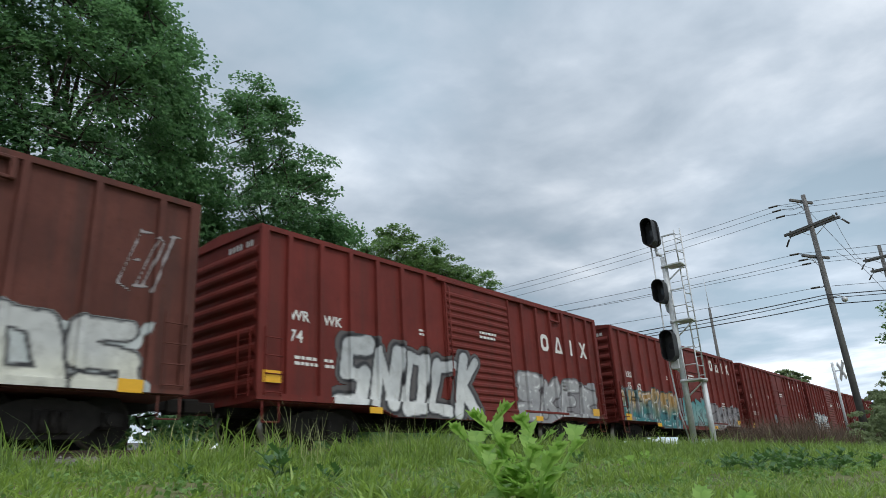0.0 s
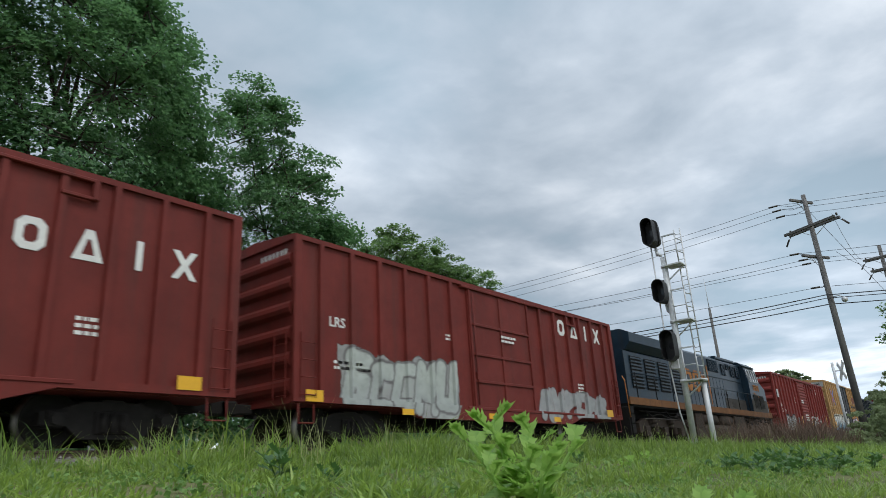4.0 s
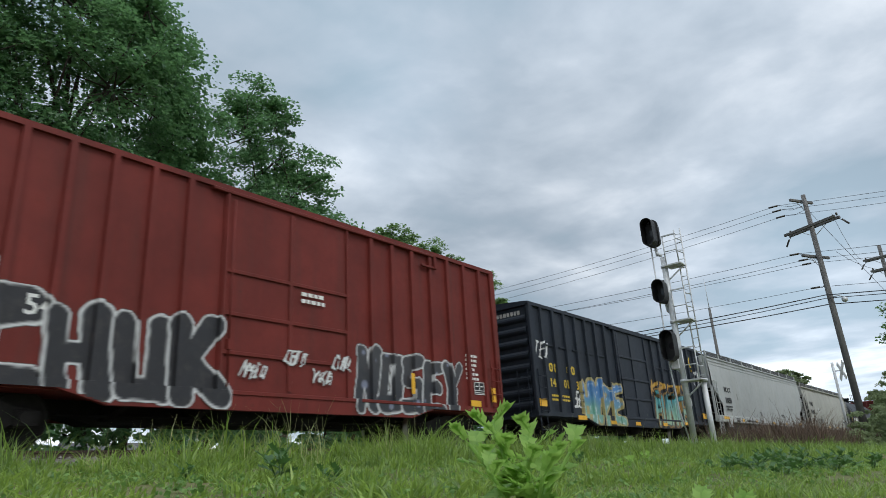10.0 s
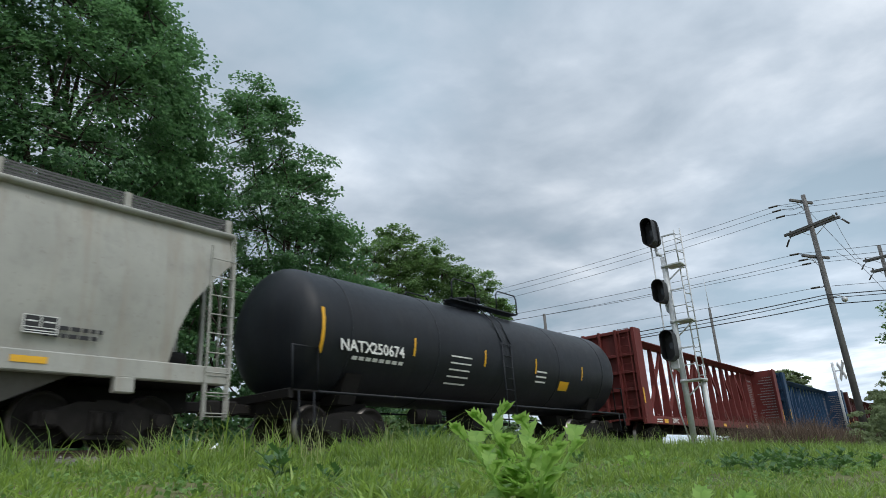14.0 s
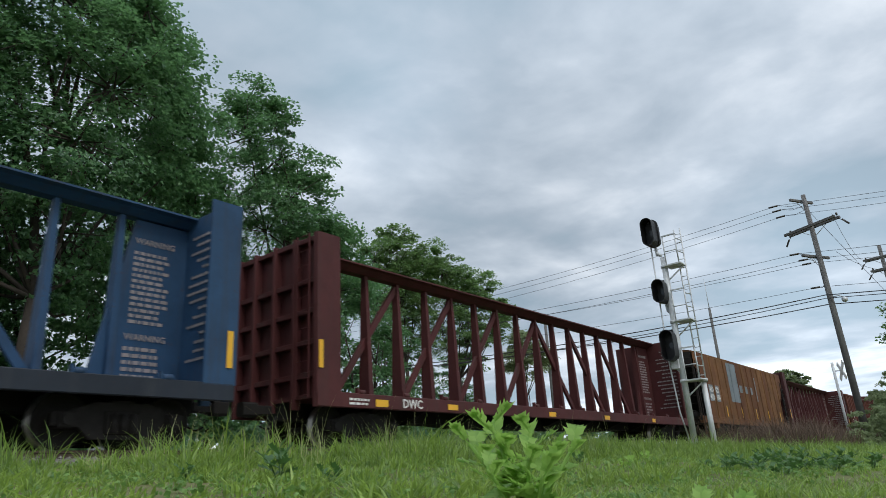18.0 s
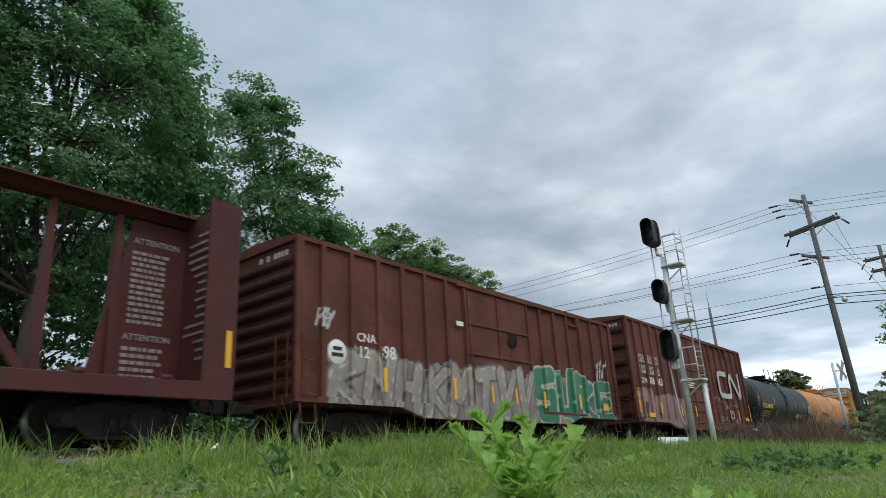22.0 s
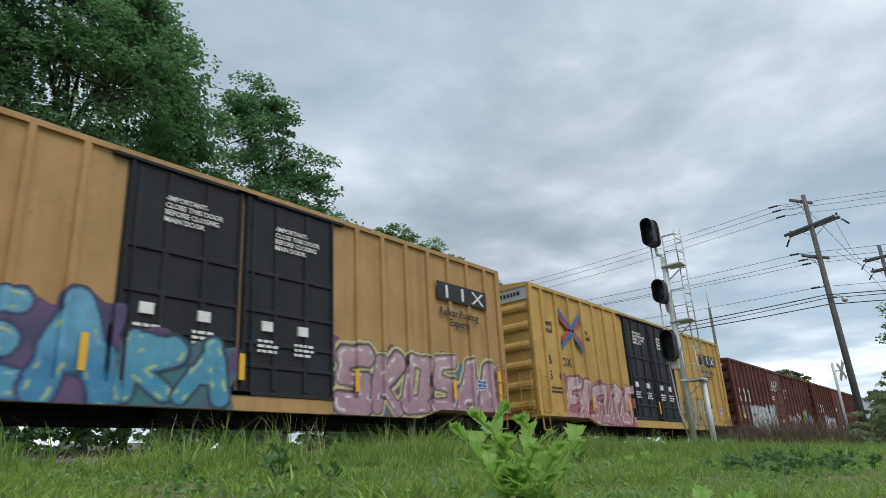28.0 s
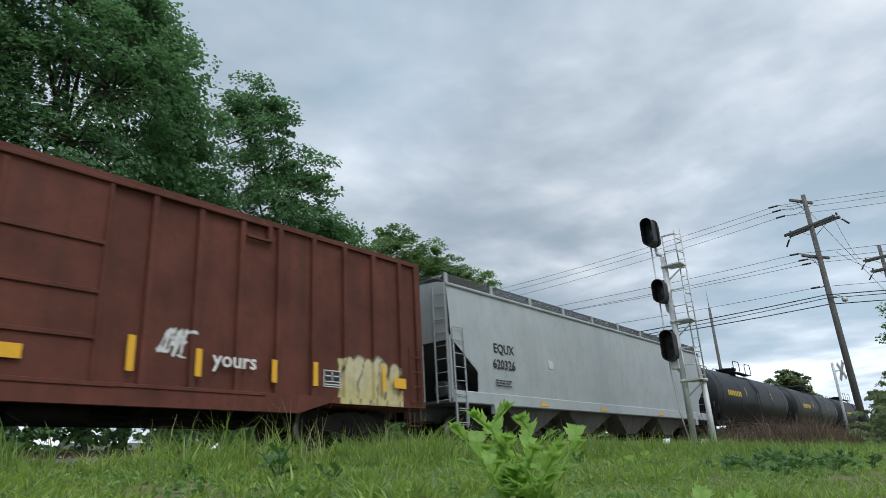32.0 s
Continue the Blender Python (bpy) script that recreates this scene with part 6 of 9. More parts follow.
def centerbeam(name, left, right, material, label, top=4.68, seed=0, sill_mat=None):
    """A centre-beam flat car: deck, end bulkheads, and a truss of posts and diagonals under a broad top chord."""
    half, cx = (right - left) / 2, (left + right) / 2
    car = new(name)
    tagged(car, label, "flat car", "centre-beam cars of the train")
    CARS.append((car, cx))
    deck = 1.08
    part("deck", Shape().box(-half + 0.15, -1.45, deck - 0.08, half - 0.15, 1.45, deck), material, car)
    part("centre_sill", Shape().prism([(-half + 0.2, 0.65), (-5.5, 0.65), (-4.6, 0.58), (4.6, 0.58), (5.5, 0.65), (half - 0.2, 0.65), (half - 0.2, 1.0), (-half + 0.2, 1.0)], -0.3, 0.3, "y"), UNDER, car)
    for o in (-1, 1):
        y0, y1 = sorted((o * 1.43, o * 1.55))
        sill = part("side_sill", Shape().box(-half + 0.1, y0, 0.80, half - 0.1, y1, deck + 0.04, 0.015), sill_mat or material, car)
        for k in range(14):
            part("winch", shared("winch", lambda: Shape().tube((-0.09, 0, 0), (0.09, 0, 0), 0.06, 8).box(-0.13, -0.03, -0.05, -0.09, 0.07, 0.1)), material, sill, at=(-half + 1.4 + k * (2 * half - 2.8) / 13, o * 1.50, deck + 0.07))
    for k in range(9):
        x = -half + 1.8 + k * (2 * half - 3.6) / 8
        part("cross_bearer", shared("cross_bearer", lambda: Shape().prism([(-1.45, 0.98), (1.45, 0.98), (0.3, 0.6), (-0.3, 0.6)], -0.06, 0.06, "x")), UNDER, car, at=(x, 0, 0))
    for o in (-1, 1):
        bulk = part("bulkhead", Shape().box(o * (half - 0.35) - 0.05, -1.5, deck, o * (half - 0.35) + 0.05, 1.5, top, 0.01), material, car)
        for y in (-1.5, -0.75, 0.0, 0.75, 1.42):
            part("bulkhead_post", Shape().box(min(o * (half - 0.30), o * (half - 0.08)), y, 0.8, max(o * (half - 0.30), o * (half - 0.08)), y + 0.1, top, 0.012), material, bulk)
        for z in (1.5, 2.2, 2.9, 3.6, top - 0.1):
            part("bulkhead_rib", Shape().box(min(o * (half - 0.30), o * (half - 0.14)), -1.5, z - 0.06, max(o * (half - 0.30), o * (half - 0.14)), 1.5, z + 0.06, 0.012), material, bulk)
        part("side_flange", Shape().box(min(o * (half - 0.08), o * (half - 0.75)), -1.55, deck, max(o * (half - 0.08), o * (half - 0.75)), -1.50, top), material, bulk)
        rung_ladder(car, o * (half - 0.04), -1.1, 1.0, top, material, 0.42, across=True)
        part("gusset", Shape().prism([(half - 0.4, deck), (half - 2.2, deck), (half - 1.5, top - 0.2), (half - 0.4, top - 0.2)] if o > 0 else [(-half + 0.4, deck), (-half + 2.2, deck), (-half + 1.5, top - 0.2), (-half + 0.4, top - 0.2)], -0.05, 0.05, "y"), material, car)
    part("top_chord", Shape().prism([(-0.42, top - 0.04), (-0.42, top), (0.42, top), (0.42, top - 0.04), (0.30, top - 0.07), (0.12, top - 0.18), (-0.12, top - 0.18), (-0.30, top - 0.07)], -half + 0.35, half - 0.35, "x"), material, car)
    n = int(round((2 * half - 3.6) / 1.2))
    xs_ = [-half + 1.8 + (2 * half - 3.6) * k / n for k in range(n + 1)]
    post = shared("centre_post%.2f" % top, lambda: Shape().prism([(-0.09, -0.24), (0.09, -0.24), (0.05, -0.2), (0.05, 0.2), (0.09, 0.24), (-0.09, 0.24), (-0.05, 0.2), (-0.05, -0.2)], deck, deck + 0.2, "z")
                  .add([(-0.08, -0.2, deck), (0.08, -0.2, deck), (0.08, 0.2, deck), (-0.08, 0.2, deck), (-0.05, -0.08, top - 0.15), (0.05, -0.08, top - 0.15), (0.05, 0.08, top - 0.15), (-0.05, 0.08, top - 0.15)],
                       [(0, 1, 5, 4), (1, 2, 6, 5), (2, 3, 7, 6), (3, 0, 4, 7), (4, 5, 6, 7)]))
    for x in xs_:
        part("centre_post", post, material, car, at=(x, 0, 0))
    mid = len(xs_) // 2
    for i in range(0, len(xs_) - 2, 2):
        a, b = (xs_[i], xs_[i + 2]) if i < mid else (xs_[i + 2], xs_[i])
        part("diagonal", Shape().prism([(b - 0.1, top - 0.25), (b + 0.1, top - 0.25), (a + 0.1, deck + 0.05), (a - 0.1, deck + 0.05)], -0.05, 0.05, "y"), material, car)
    gear(car, cx, half, 1.9)
    return car, half


# ---- the locomotive ----
LOCO_BLUE = paint("loco_blue", (0.013, 0.030, 0.048), 0.10, 0.2, 0.35, (0.035, 0.03, 0.027), 0.45)
LOCO_GREY = paint("loco_lower_grey", (0.060, 0.054, 0.047), 0.3, 0.6, 0.3)
LOCO_STRIPE = paint("loco_stripe_orange", (0.17, 0.072, 0.022), 0.5, 0.55, 0.4)
LOCO_GOLD = paint("loco_gold", (0.38, 0.15, 0.035), 0.3, 0.5, 0.3)
LOCO_FRAME = paint("loco_dusty_frame", (0.042, 0.032, 0.025), 0.4, 0.7, 0.3)


def locomotive(left, right):
    half, cx = (right - left) / 2, (left + right) / 2
    car = new("locomotive")
    tagged(car, "dark blue diesel locomotive with orange sill stripe, dusty running gear", "locomotive")
    CARS.append((car, cx))
    part("frame", Shape().box(-half, -1.5, 1.42, half, 1.5, 1.55, 0.02).box(-half + 0.5, -0.8, 1.0, half - 0.5, 0.8, 1.42), UNDER, car)
    for o in (-1, 1):
        y0, y1 = sorted((o * 1.5, o * 1.55))
        part("sill_stripe", Shape().box(-half, y0, 1.50, half, y1, 1.78), LOCO_STRIPE, car, "orange sill stripe browned by dust")
    part("engine_hood", Shape().box(-3.5, -1.15, 1.55, 6.5, 1.15, 4.45, 0.06).prism([(-1.15, 4.35), (-0.8, 4.62), (0.8, 4.62), (1.15, 4.35)], -3.5, 6.5, "x"), LOCO_BLUE, car)
    rad = part("radiator_section", Shape().box(-half + 0.5, -1.3, 1.55, -3.5, 1.3, 3.7, 0.04), LOCO_BLUE, car)
    part("radiator_wing", Shape().prism([(-1.3, 3.72), (-1.56, 4.02), (-1.56, 4.40), (-1.2, 4.58), (1.2, 4.58), (1.56, 4.40), (1.56, 4.02), (1.3, 3.72)], -half + 0.7, -3.65, "x"), LOCO_BLUE, rad)
    for k in range(4):
        x = -half + 1.0 + k * 1.45
        part("radiator_grille", Shape().box(x, -1.33, 2.2, x + 1.1, -1.30, 3.5), UNDER, rad)
        for j in range(9):
            part("louvre", shared("loco_louvre", lambda: Shape().box(0, -0.02, -0.03, 1.1, 0.02, 0.03)), LOCO_BLUE, rad, at=(x, -1.34, 2.3 + j * 0.14))
    # hood doors, intakes, vents
    for k in range(13):
        x = -3.3 + k * 0.52
        part("hood_door", Shape().box(x, -1.175, 1.7, x + 0.48, -1.15, 3.35, 0.006), LOCO_BLUE, car)
        part("latch", shared("hood_latch", lambda: Shape().box(0, -0.02, 0, 0.05, 0, 0.12)), STEEL_DARK, car, at=(x + 0.38, -1.175, 2.5))
    part("hood_ledge", Shape().box(-3.5, -1.2, 3.42, 6.4, -1.15, 3.46), LOCO_BLUE, car)
    for x0, x1, z0, z1 in ((0.95, 2.5, 3.72, 4.32), (3.1, 3.75, 3.65, 4.25), (3.95, 4.45, 4.0, 4.3), (4.7, 5.3, 3.65, 4.25), (5.55, 6.15, 3.65, 4.25)):
        vent = part("intake_grille", Shape().box(x0, -1.19, z0, x1, -1.15, z1), UNDER, car, "dark intake grille")
        for j in range(int((x1 - x0) / 0.09)):
            part("grille_bar", shared("grille_bar%.2f" % (z1 - z0), lambda: Shape().box(0, -0.02, 0, 0.025, 0, z1 - z0)), LOCO_BLUE, vent, at=(x0 + j * 0.09, -1.19, z0))
    for x in (3.9, 5.35, 6.6):
        v = part("vent_panel", Shape().box(x, -1.18, 1.95, x + 0.6, -1.15, 2.25), LOCO_GREY, car)
        for j in range(5):
            part("louvre", shared("small_louvre", lambda: Shape().box(0, -0.025, 0, 0.6, 0, 0.025)), LOCO_GREY, v, at=(x, -1.18, 1.97 + j * 0.055))
    part("dusty_skirt", Shape().box(2.85, -1.19, 1.78, 6.5, -1.176, 2.42), LOCO_GREY, car, "dusty brown lower hood panel")
    # cab and nose
    cab = part("cab", Shape().prism([(-1.5, 1.55), (-1.53, 3.5), (-1.35, 4.42), (-1.0, 4.62), (1.0, 4.62), (1.35, 4.42), (1.53, 3.5), (1.5, 1.55)], 6.55, 8.65, "x"), LOCO_BLUE, car)
    part("cab_roof", Shape().prism([(-1.45, 4.38), (-1.05, 4.66), (1.05, 4.66), (1.45, 4.38)], 6.5, 8.75, "x"), LOCO_BLUE, cab)
    for x0, x1 in ((6.75, 7.15), (7.2, 7.65), (7.7, 8.1), (8.15, 8.55)):
        w = part("window", Shape().add([(x0, -1.535, 3.52), (x1, -1.535, 3.52), (x1, -1.42, 4.18), (x0, -1.42, 4.18)], [(0, 1, 2, 3)]), GLASS_DARK, cab, "cab window reflecting the sky")
        part("window_frame", Shape().path([(x0, -1.54, 3.5), (x1, -1.54, 3.5), (x1, -1.425, 4.2), (x0, -1.425, 4.2), (x0, -1.54, 3.5)], 0.02, 4), GALV, w)
    part("nose", Shape().prism([(8.6, 1.55), (8.6, 3.75), (8.9, 3.66), (9.85, 3.32), (9.95, 3.1), (9.95, 1.55)], -1.2, 1.2, "y").prism([(8.6, 1.55), (8.6, 3.6), (9.75, 3.2), (9.85, 1.55)], -1.5, 1.5, "y"), LOCO_BLUE, car)
    for x in (7.0, 8.05):
        v = part("side_grille", Shape().box(x, -1.56, 1.95, x + 0.85, -1.52, 2.75), LOCO_GREY, cab)
        for j in range(11):
            part("louvre", shared("cab_louvre", lambda: Shape().box(0, -0.02, 0, 0.85, 0, 0.03)), UNDER, v, at=(x, -1.56, 2.0 + j * 0.068))
    part("dusty_skirt", Shape().box(6.56, -1.535, 1.78, 9.6, -1.51, 2.5), LOCO_GREY, cab, "dusty brown lower cab panel")
    block_marks(cab, 7.25, 3.0, [0.26, 0.24, 0.26, 0.24], 0.34, LOCO_GOLD, -1.535, 0.05)
    part("cab_flash", Shape().prism([(7.2, 2.86), (8.05, 2.72), (8.1, 2.60), (7.6, 2.66), (7.5, 2.76), (7.1, 2.80)], -1.55, -1.535, "y"), LOCO_GOLD, cab)
    # lettering on the long hood, as plain shapes
    block_marks(car, -2.75, 2.5, [0.95, 0.85, 0.95], 1.05, LOCO_GOLD, -1.18, 0.18, forms="oox")
    for x in (-3.1, 0.55):
        part("hood_bar", Shape().box(x, -1.185, 1.95, x + 0.14, -1.178, 3.95), LOCO_GOLD, car)
    # handrails and steps
    hr = part("handrail", Shape().path([(-half + 0.5, -1.5, 2.75), (6.3, -1.5, 2.75)], 0.02), LOCO_BLUE, car)
    for k in range(9):
        part("stanchion", shared("stanchion", lambda: Shape().tube((0, -1.5, 1.7), (0, -1.5, 2.78), 0.022, 6)), UNDER, hr, at=(-half + 0.9 + k * 1.9, 0, 0))
    for o in (-1, 1):
        st = part("end_steps", Shape().box(o * half - 0.3 * (o > 0), -1.5, 0.35, o * half + 0.3 * (o < 0), -1.42, 1.5).box(o * half - 0.3 * (o > 0), -1.5, 0.38, o * half + 0.3 * (o < 0), -1.0, 0.42)
             .box(o * half - 0.3 * (o > 0), -1.5, 0.75, o * half + 0.3 * (o < 0), -1.0, 0.79).box(o * half - 0.3 * (o > 0), -1.5, 1.12, o * half + 0.3 * (o < 0), -1.0, 1.16), UNDER, car)
        part("grab_rail", Shape().path([(o * (half + 0.02), -1.48, 1.0), (o * (half + 0.05), -1.45, 2.4), (o * (half - 0.1), -1.3, 2.6)], 0.02).path([(o * (half + 0.02), -1.05, 1.0), (o * (half + 0.05), -1.05, 2.4)], 0.02), LOCO_GOLD, st)
        part("pilot", Shape().box(o * half - 0.08, -1.45, 0.25, o * half + 0.08, 1.45, 1.42, 0.02), UNDER, car)
        coupler(car, o * half, o)
    # fuel tank and air reservoirs
    part("fuel_tank", Shape().prism([(-1.25, 0.95), (-1.45, 0.75), (-1.45, 0.32), (-1.1, 0.2), (1.1, 0.2), (1.45, 0.32), (1.45, 0.75), (1.25, 0.95)], -3.1, 4.7, "x"), LOCO_FRAME, car)
    for x0, x1 in ((-1.9, 0.3), (0.7, 2.6)):
        part("air_reservoir", Shape().lathe([(x0, 0.0), (x0 + 0.02, 0.2), (x0 + 0.12, 0.27), (x1 - 0.12, 0.27), (x1 - 0.02, 0.2), (x1, 0.0)], "x", 20, (0, -1.2, 1.2)), LOCO_FRAME, car)
    for x0, x1 in ((-3.0, -2.0), (2.9, 4.6)):
        part("equipment_box", Shape().box(x0, -1.46, 0.72, x1, -1.0, 1.42, 0.03), LOCO_FRAME, car)
    for run, rr in (([(-half + 1, -1.35, 1.3), (-3.2, -1.35, 1.3)], 0.03), ([(4.8, -1.35, 1.32), (9.2, -1.35, 1.28)], 0.03), ([(-6.5, -1.42, 1.4), (-6.2, -1.44, 1.15), (-5.4, -1.44, 1.12), (-5.0, -1.42, 1.4)], 0.02)):
        part("pipe", Shape().path(run, rr), UNDER, car)
    for x in (-6.4, 7.1):
        tr = part("truck", Shape().box(-2.3, -0.9, 0.55, 2.3, 0.9, 0.9, 0.05), LOCO_FRAME, car, at=(x, 0, 0))
        for y in (-1.15, 1.15):
            part("side_frame", shared("loco_side_frame", lambda: Shape().prism([(-2.55, 0.45), (-2.2, 0.5), (-1.6, 0.72), (-0.5, 0.72), (0, 0.62), (0.5, 0.72), (1.6, 0.72), (2.2, 0.5), (2.55, 0.45), (2.55, 0.85), (1.9, 1.05), (-1.9, 1.05), (-2.55, 0.85)], -0.1, 0.1, "y")
                 .box(-2.1, -0.18, 0.35, -1.7, 0.15, 0.72, 0.03).box(-0.2, -0.18, 0.35, 0.2, 0.15, 0.72, 0.03).box(1.7, -0.18, 0.35, 2.1, 0.15, 0.72, 0.03)), LOCO_FRAME, tr, at=(0, y, 0))
        for dx in (-1.9, 0.0, 1.9):
            w = part("wheelset", wheel_mesh(), STEEL_DARK, tr, at=(dx, 0, WHEEL_R))
            WHEELSETS.append((w, cx + x + dx, dx))
            part("brake_cylinder", shared("brake_cyl", lambda: Shape().tube((-0.2, -1.32, 0.95), (0.25, -1.32, 0.95), 0.13, 12)), LOCO_FRAME, tr, at=(dx + 0.5, 0, 0))
    for x in (-6.4, 7.1):
        for k, dx in enumerate((-1.0, 1.0)):
            part("spring_nest", shared("loco_spring", lambda: Shape().lathe([(0.42 + 0.02 * i, 0.13 if i % 2 else 0.105) for i in range(16)], "z", 12, (0, -1.28, 0))), LOCO_FRAME, car, at=(x + dx, 0, 0))
        part("sand_hose", Shape().path([(x - 2.2, -1.38, 1.35), (x - 1.6, -1.42, 1.1), (x - 0.7, -1.4, 1.22), (x + 0.3, -1.42, 1.06), (x + 1.2, -1.4, 1.2), (x + 2.3, -1.4, 1.3)], 0.025), UNDER, car)
        part("air_line", Shape().path([(x - 2.4, -1.44, 0.98), (x - 1.2, -1.46, 1.02), (x + 1.2, -1.46, 1.02), (x + 2.3, -1.42, 0.9)], 0.02), LOCO_GREY, car)
    part("exhaust_stack", Shape().box(1.2, -0.3, 4.6, 2.2, 0.3, 4.78, 0.03), UNDER, car)
    part("horn", Shape().tube((6.2, 0, 4.7), (6.8, 0, 4.75), 0.05, 8, 0.09), STEEL_DARK, car)
    part("dynamic_brake_box", Shape().box(3.0, -1.0, 4.55, 6.3, 1.0, 4.72, 0.04), LOCO_BLUE, car)


# ---- paints of the cars ----
RED = paint("oxide_red", (0.160, 0.025, 0.019), 0.15, 0.5, 0.3, (0.07, 0.03, 0.024), 0.45)
RED2 = paint("bright_red", (0.205, 0.029, 0.023), 0.12, 0.5, 0.25, (0.09, 0.035, 0.028), 0.4)
BROWN0 = paint("faded_brown", (0.120, 0.040, 0.030), 0.35, 0.6, 0.4, (0.05, 0.03, 0.026), 0.6)
BROWN = paint("boxcar_brown", (0.125, 0.041, 0.028), 0.40, 0.6, 0.5, (0.05, 0.028, 0.022), 0.5)
BROWN_N = paint("chestnut_brown", (0.135, 0.046, 0.036), 0.36, 0.6, 0.5, (0.06, 0.035, 0.03), 0.5)
YELLOW = paint("boxcar_yellow", (0.45, 0.275, 0.115), 0.10, 0.5, 0.2, (0.22, 0.12, 0.05), 0.45)
YELLOW_D = paint("dirty_yellow", (0.42, 0.24, 0.085), 0.22, 0.55, 0.3, (0.17, 0.09, 0.04), 0.6)
YELLOW_B = paint("fresh_yellow", (0.54, 0.345, 0.105), 0.06, 0.5, 0.2, (0.26, 0.15, 0.06), 0.4)
BLACK = paint("boxcar_black", (0.019, 0.025, 0.036), 0.08, 0.4, 0.35, (0.042, 0.045, 0.05), 0.4)
BLACK_DOOR = paint("door_black", (0.020, 0.022, 0.026), 0.08, 0.45, 0.3, (0.05, 0.045, 0.04), 0.35)
HOPPER_W = paint("hopper_white", (0.43, 0.45, 0.44), 0.06, 0.5, 0.10, (0.42, 0.38, 0.31), 0.35)
HOPPER_C = paint("hopper_cream", (0.39, 0.39, 0.355), 0.10, 0.55, 0.18, (0.30, 0.25, 0.19), 0.5)
HOPPER_G = paint("hopper_bluegrey", (0.39, 0.43, 0.45), 0.08, 0.5, 0.12, (0.33, 0.29, 0.24), 0.35)
RUSTY = paint("rusted_orange", (0.195, 0.094, 0.038), 0.42, 0.75, 0.45, (0.10, 0.050, 0.026), 0.85, (0.120, 0.045, 0.024))
TANK_BLACK = paint("tank_black", (0.015, 0.018, 0.023), 0.04, 0.36, 0.35, (0.034, 0.033, 0.032), 0.3)
TANK_ORANGE = paint("tank_orange", (0.54, 0.262, 0.115), 0.2, 0.6, 0.4, (0.33, 0.17, 0.09), 0.65)
BEAM_RED = paint("beam_red", (0.17, 0.036, 0.032), 0.25, 0.55, 0.3)
BEAM_DARK = paint("beam_maroon", (0.080, 0.022, 0.022), 0.3, 0.55, 0.3)
BEAM_BLUE = paint("beam_blue", (0.022, 0.062, 0.130), 0.2, 0.5, 0.3)
END_GREY = paint("end_white", (0.50, 0.51, 0.50), 0.1, 0.55, 0.2)
PATCH_GREY = paint("patch_grey", (0.22, 0.255, 0.275), 0.2, 0.6, 0.2)


# brown car ends: soot, plus the end's shade put into the colour
SOOT_SHADE_END = paint("sooty_shaded_end", (0.060, 0.022, 0.018), 0.5, 0.7, 0.5, (0.02, 0.014, 0.012), 0.8)


def ribs_for(half, door, n):
    """Side posts on both sides of a door."""
    return even(-half + 0.75, door[0] - 0.75, n) + even(door[1] + 0.75, half - 0.75, n)


W, GR, K = (0.72, 0.73, 0.72), (0.33, 0.34, 0.36), (0.02, 0.02, 0.024)
TEAL, CYAN, BLUE, PINK = (0.03, 0.30, 0.30), (0.10, 0.52, 0.55), (0.05, 0.17, 0.42), (0.55, 0.22, 0.30)
GREEN, LILAC, GOLD, MAROON = (0.05, 0.26, 0.15), (0.42, 0.40, 0.58), (0.62, 0.38, 0.06), (0.22, 0.04, 0.05)
SKYB, CREAM, LIME = (0.25, 0.52, 0.70), (0.62, 0.58, 0.42), (0.35, 0.55, 0.22)
RIB50 = (-1.5, 1.65)
WALL_Y = -1.462

# brown boxcar that leaves the view first
car, sd, h = boxcar("boxcar", -8.8, 6.34, 4.5, BROWN0, "faded brown boxcar with pale graffiti along its lower side", ribs_for(7.57, (-1.5, 1.5), 5), [(-1.5, 1.5)], "panel")
graffiti(car, 1.8, 0.74, 6.7, 2.05, (0.66, 0.66, 0.58), K, 3, sd, 4, 0.20, 0.06, (0.55, 0.56, 0.55), ((0.40, 0.44, 0.44), (0.55, 0.58, 0.58)), glyphs=(2, 4, 8, 0), slant=-0.1)
tag(car, 6.3, 2.6, 0.8, 1.2, (0.33, 0.29, 0.29), 4, sd, 3, 0.016)
plates(car, [(6.3, 0.85, 0.42, 0.22)], -1.565)

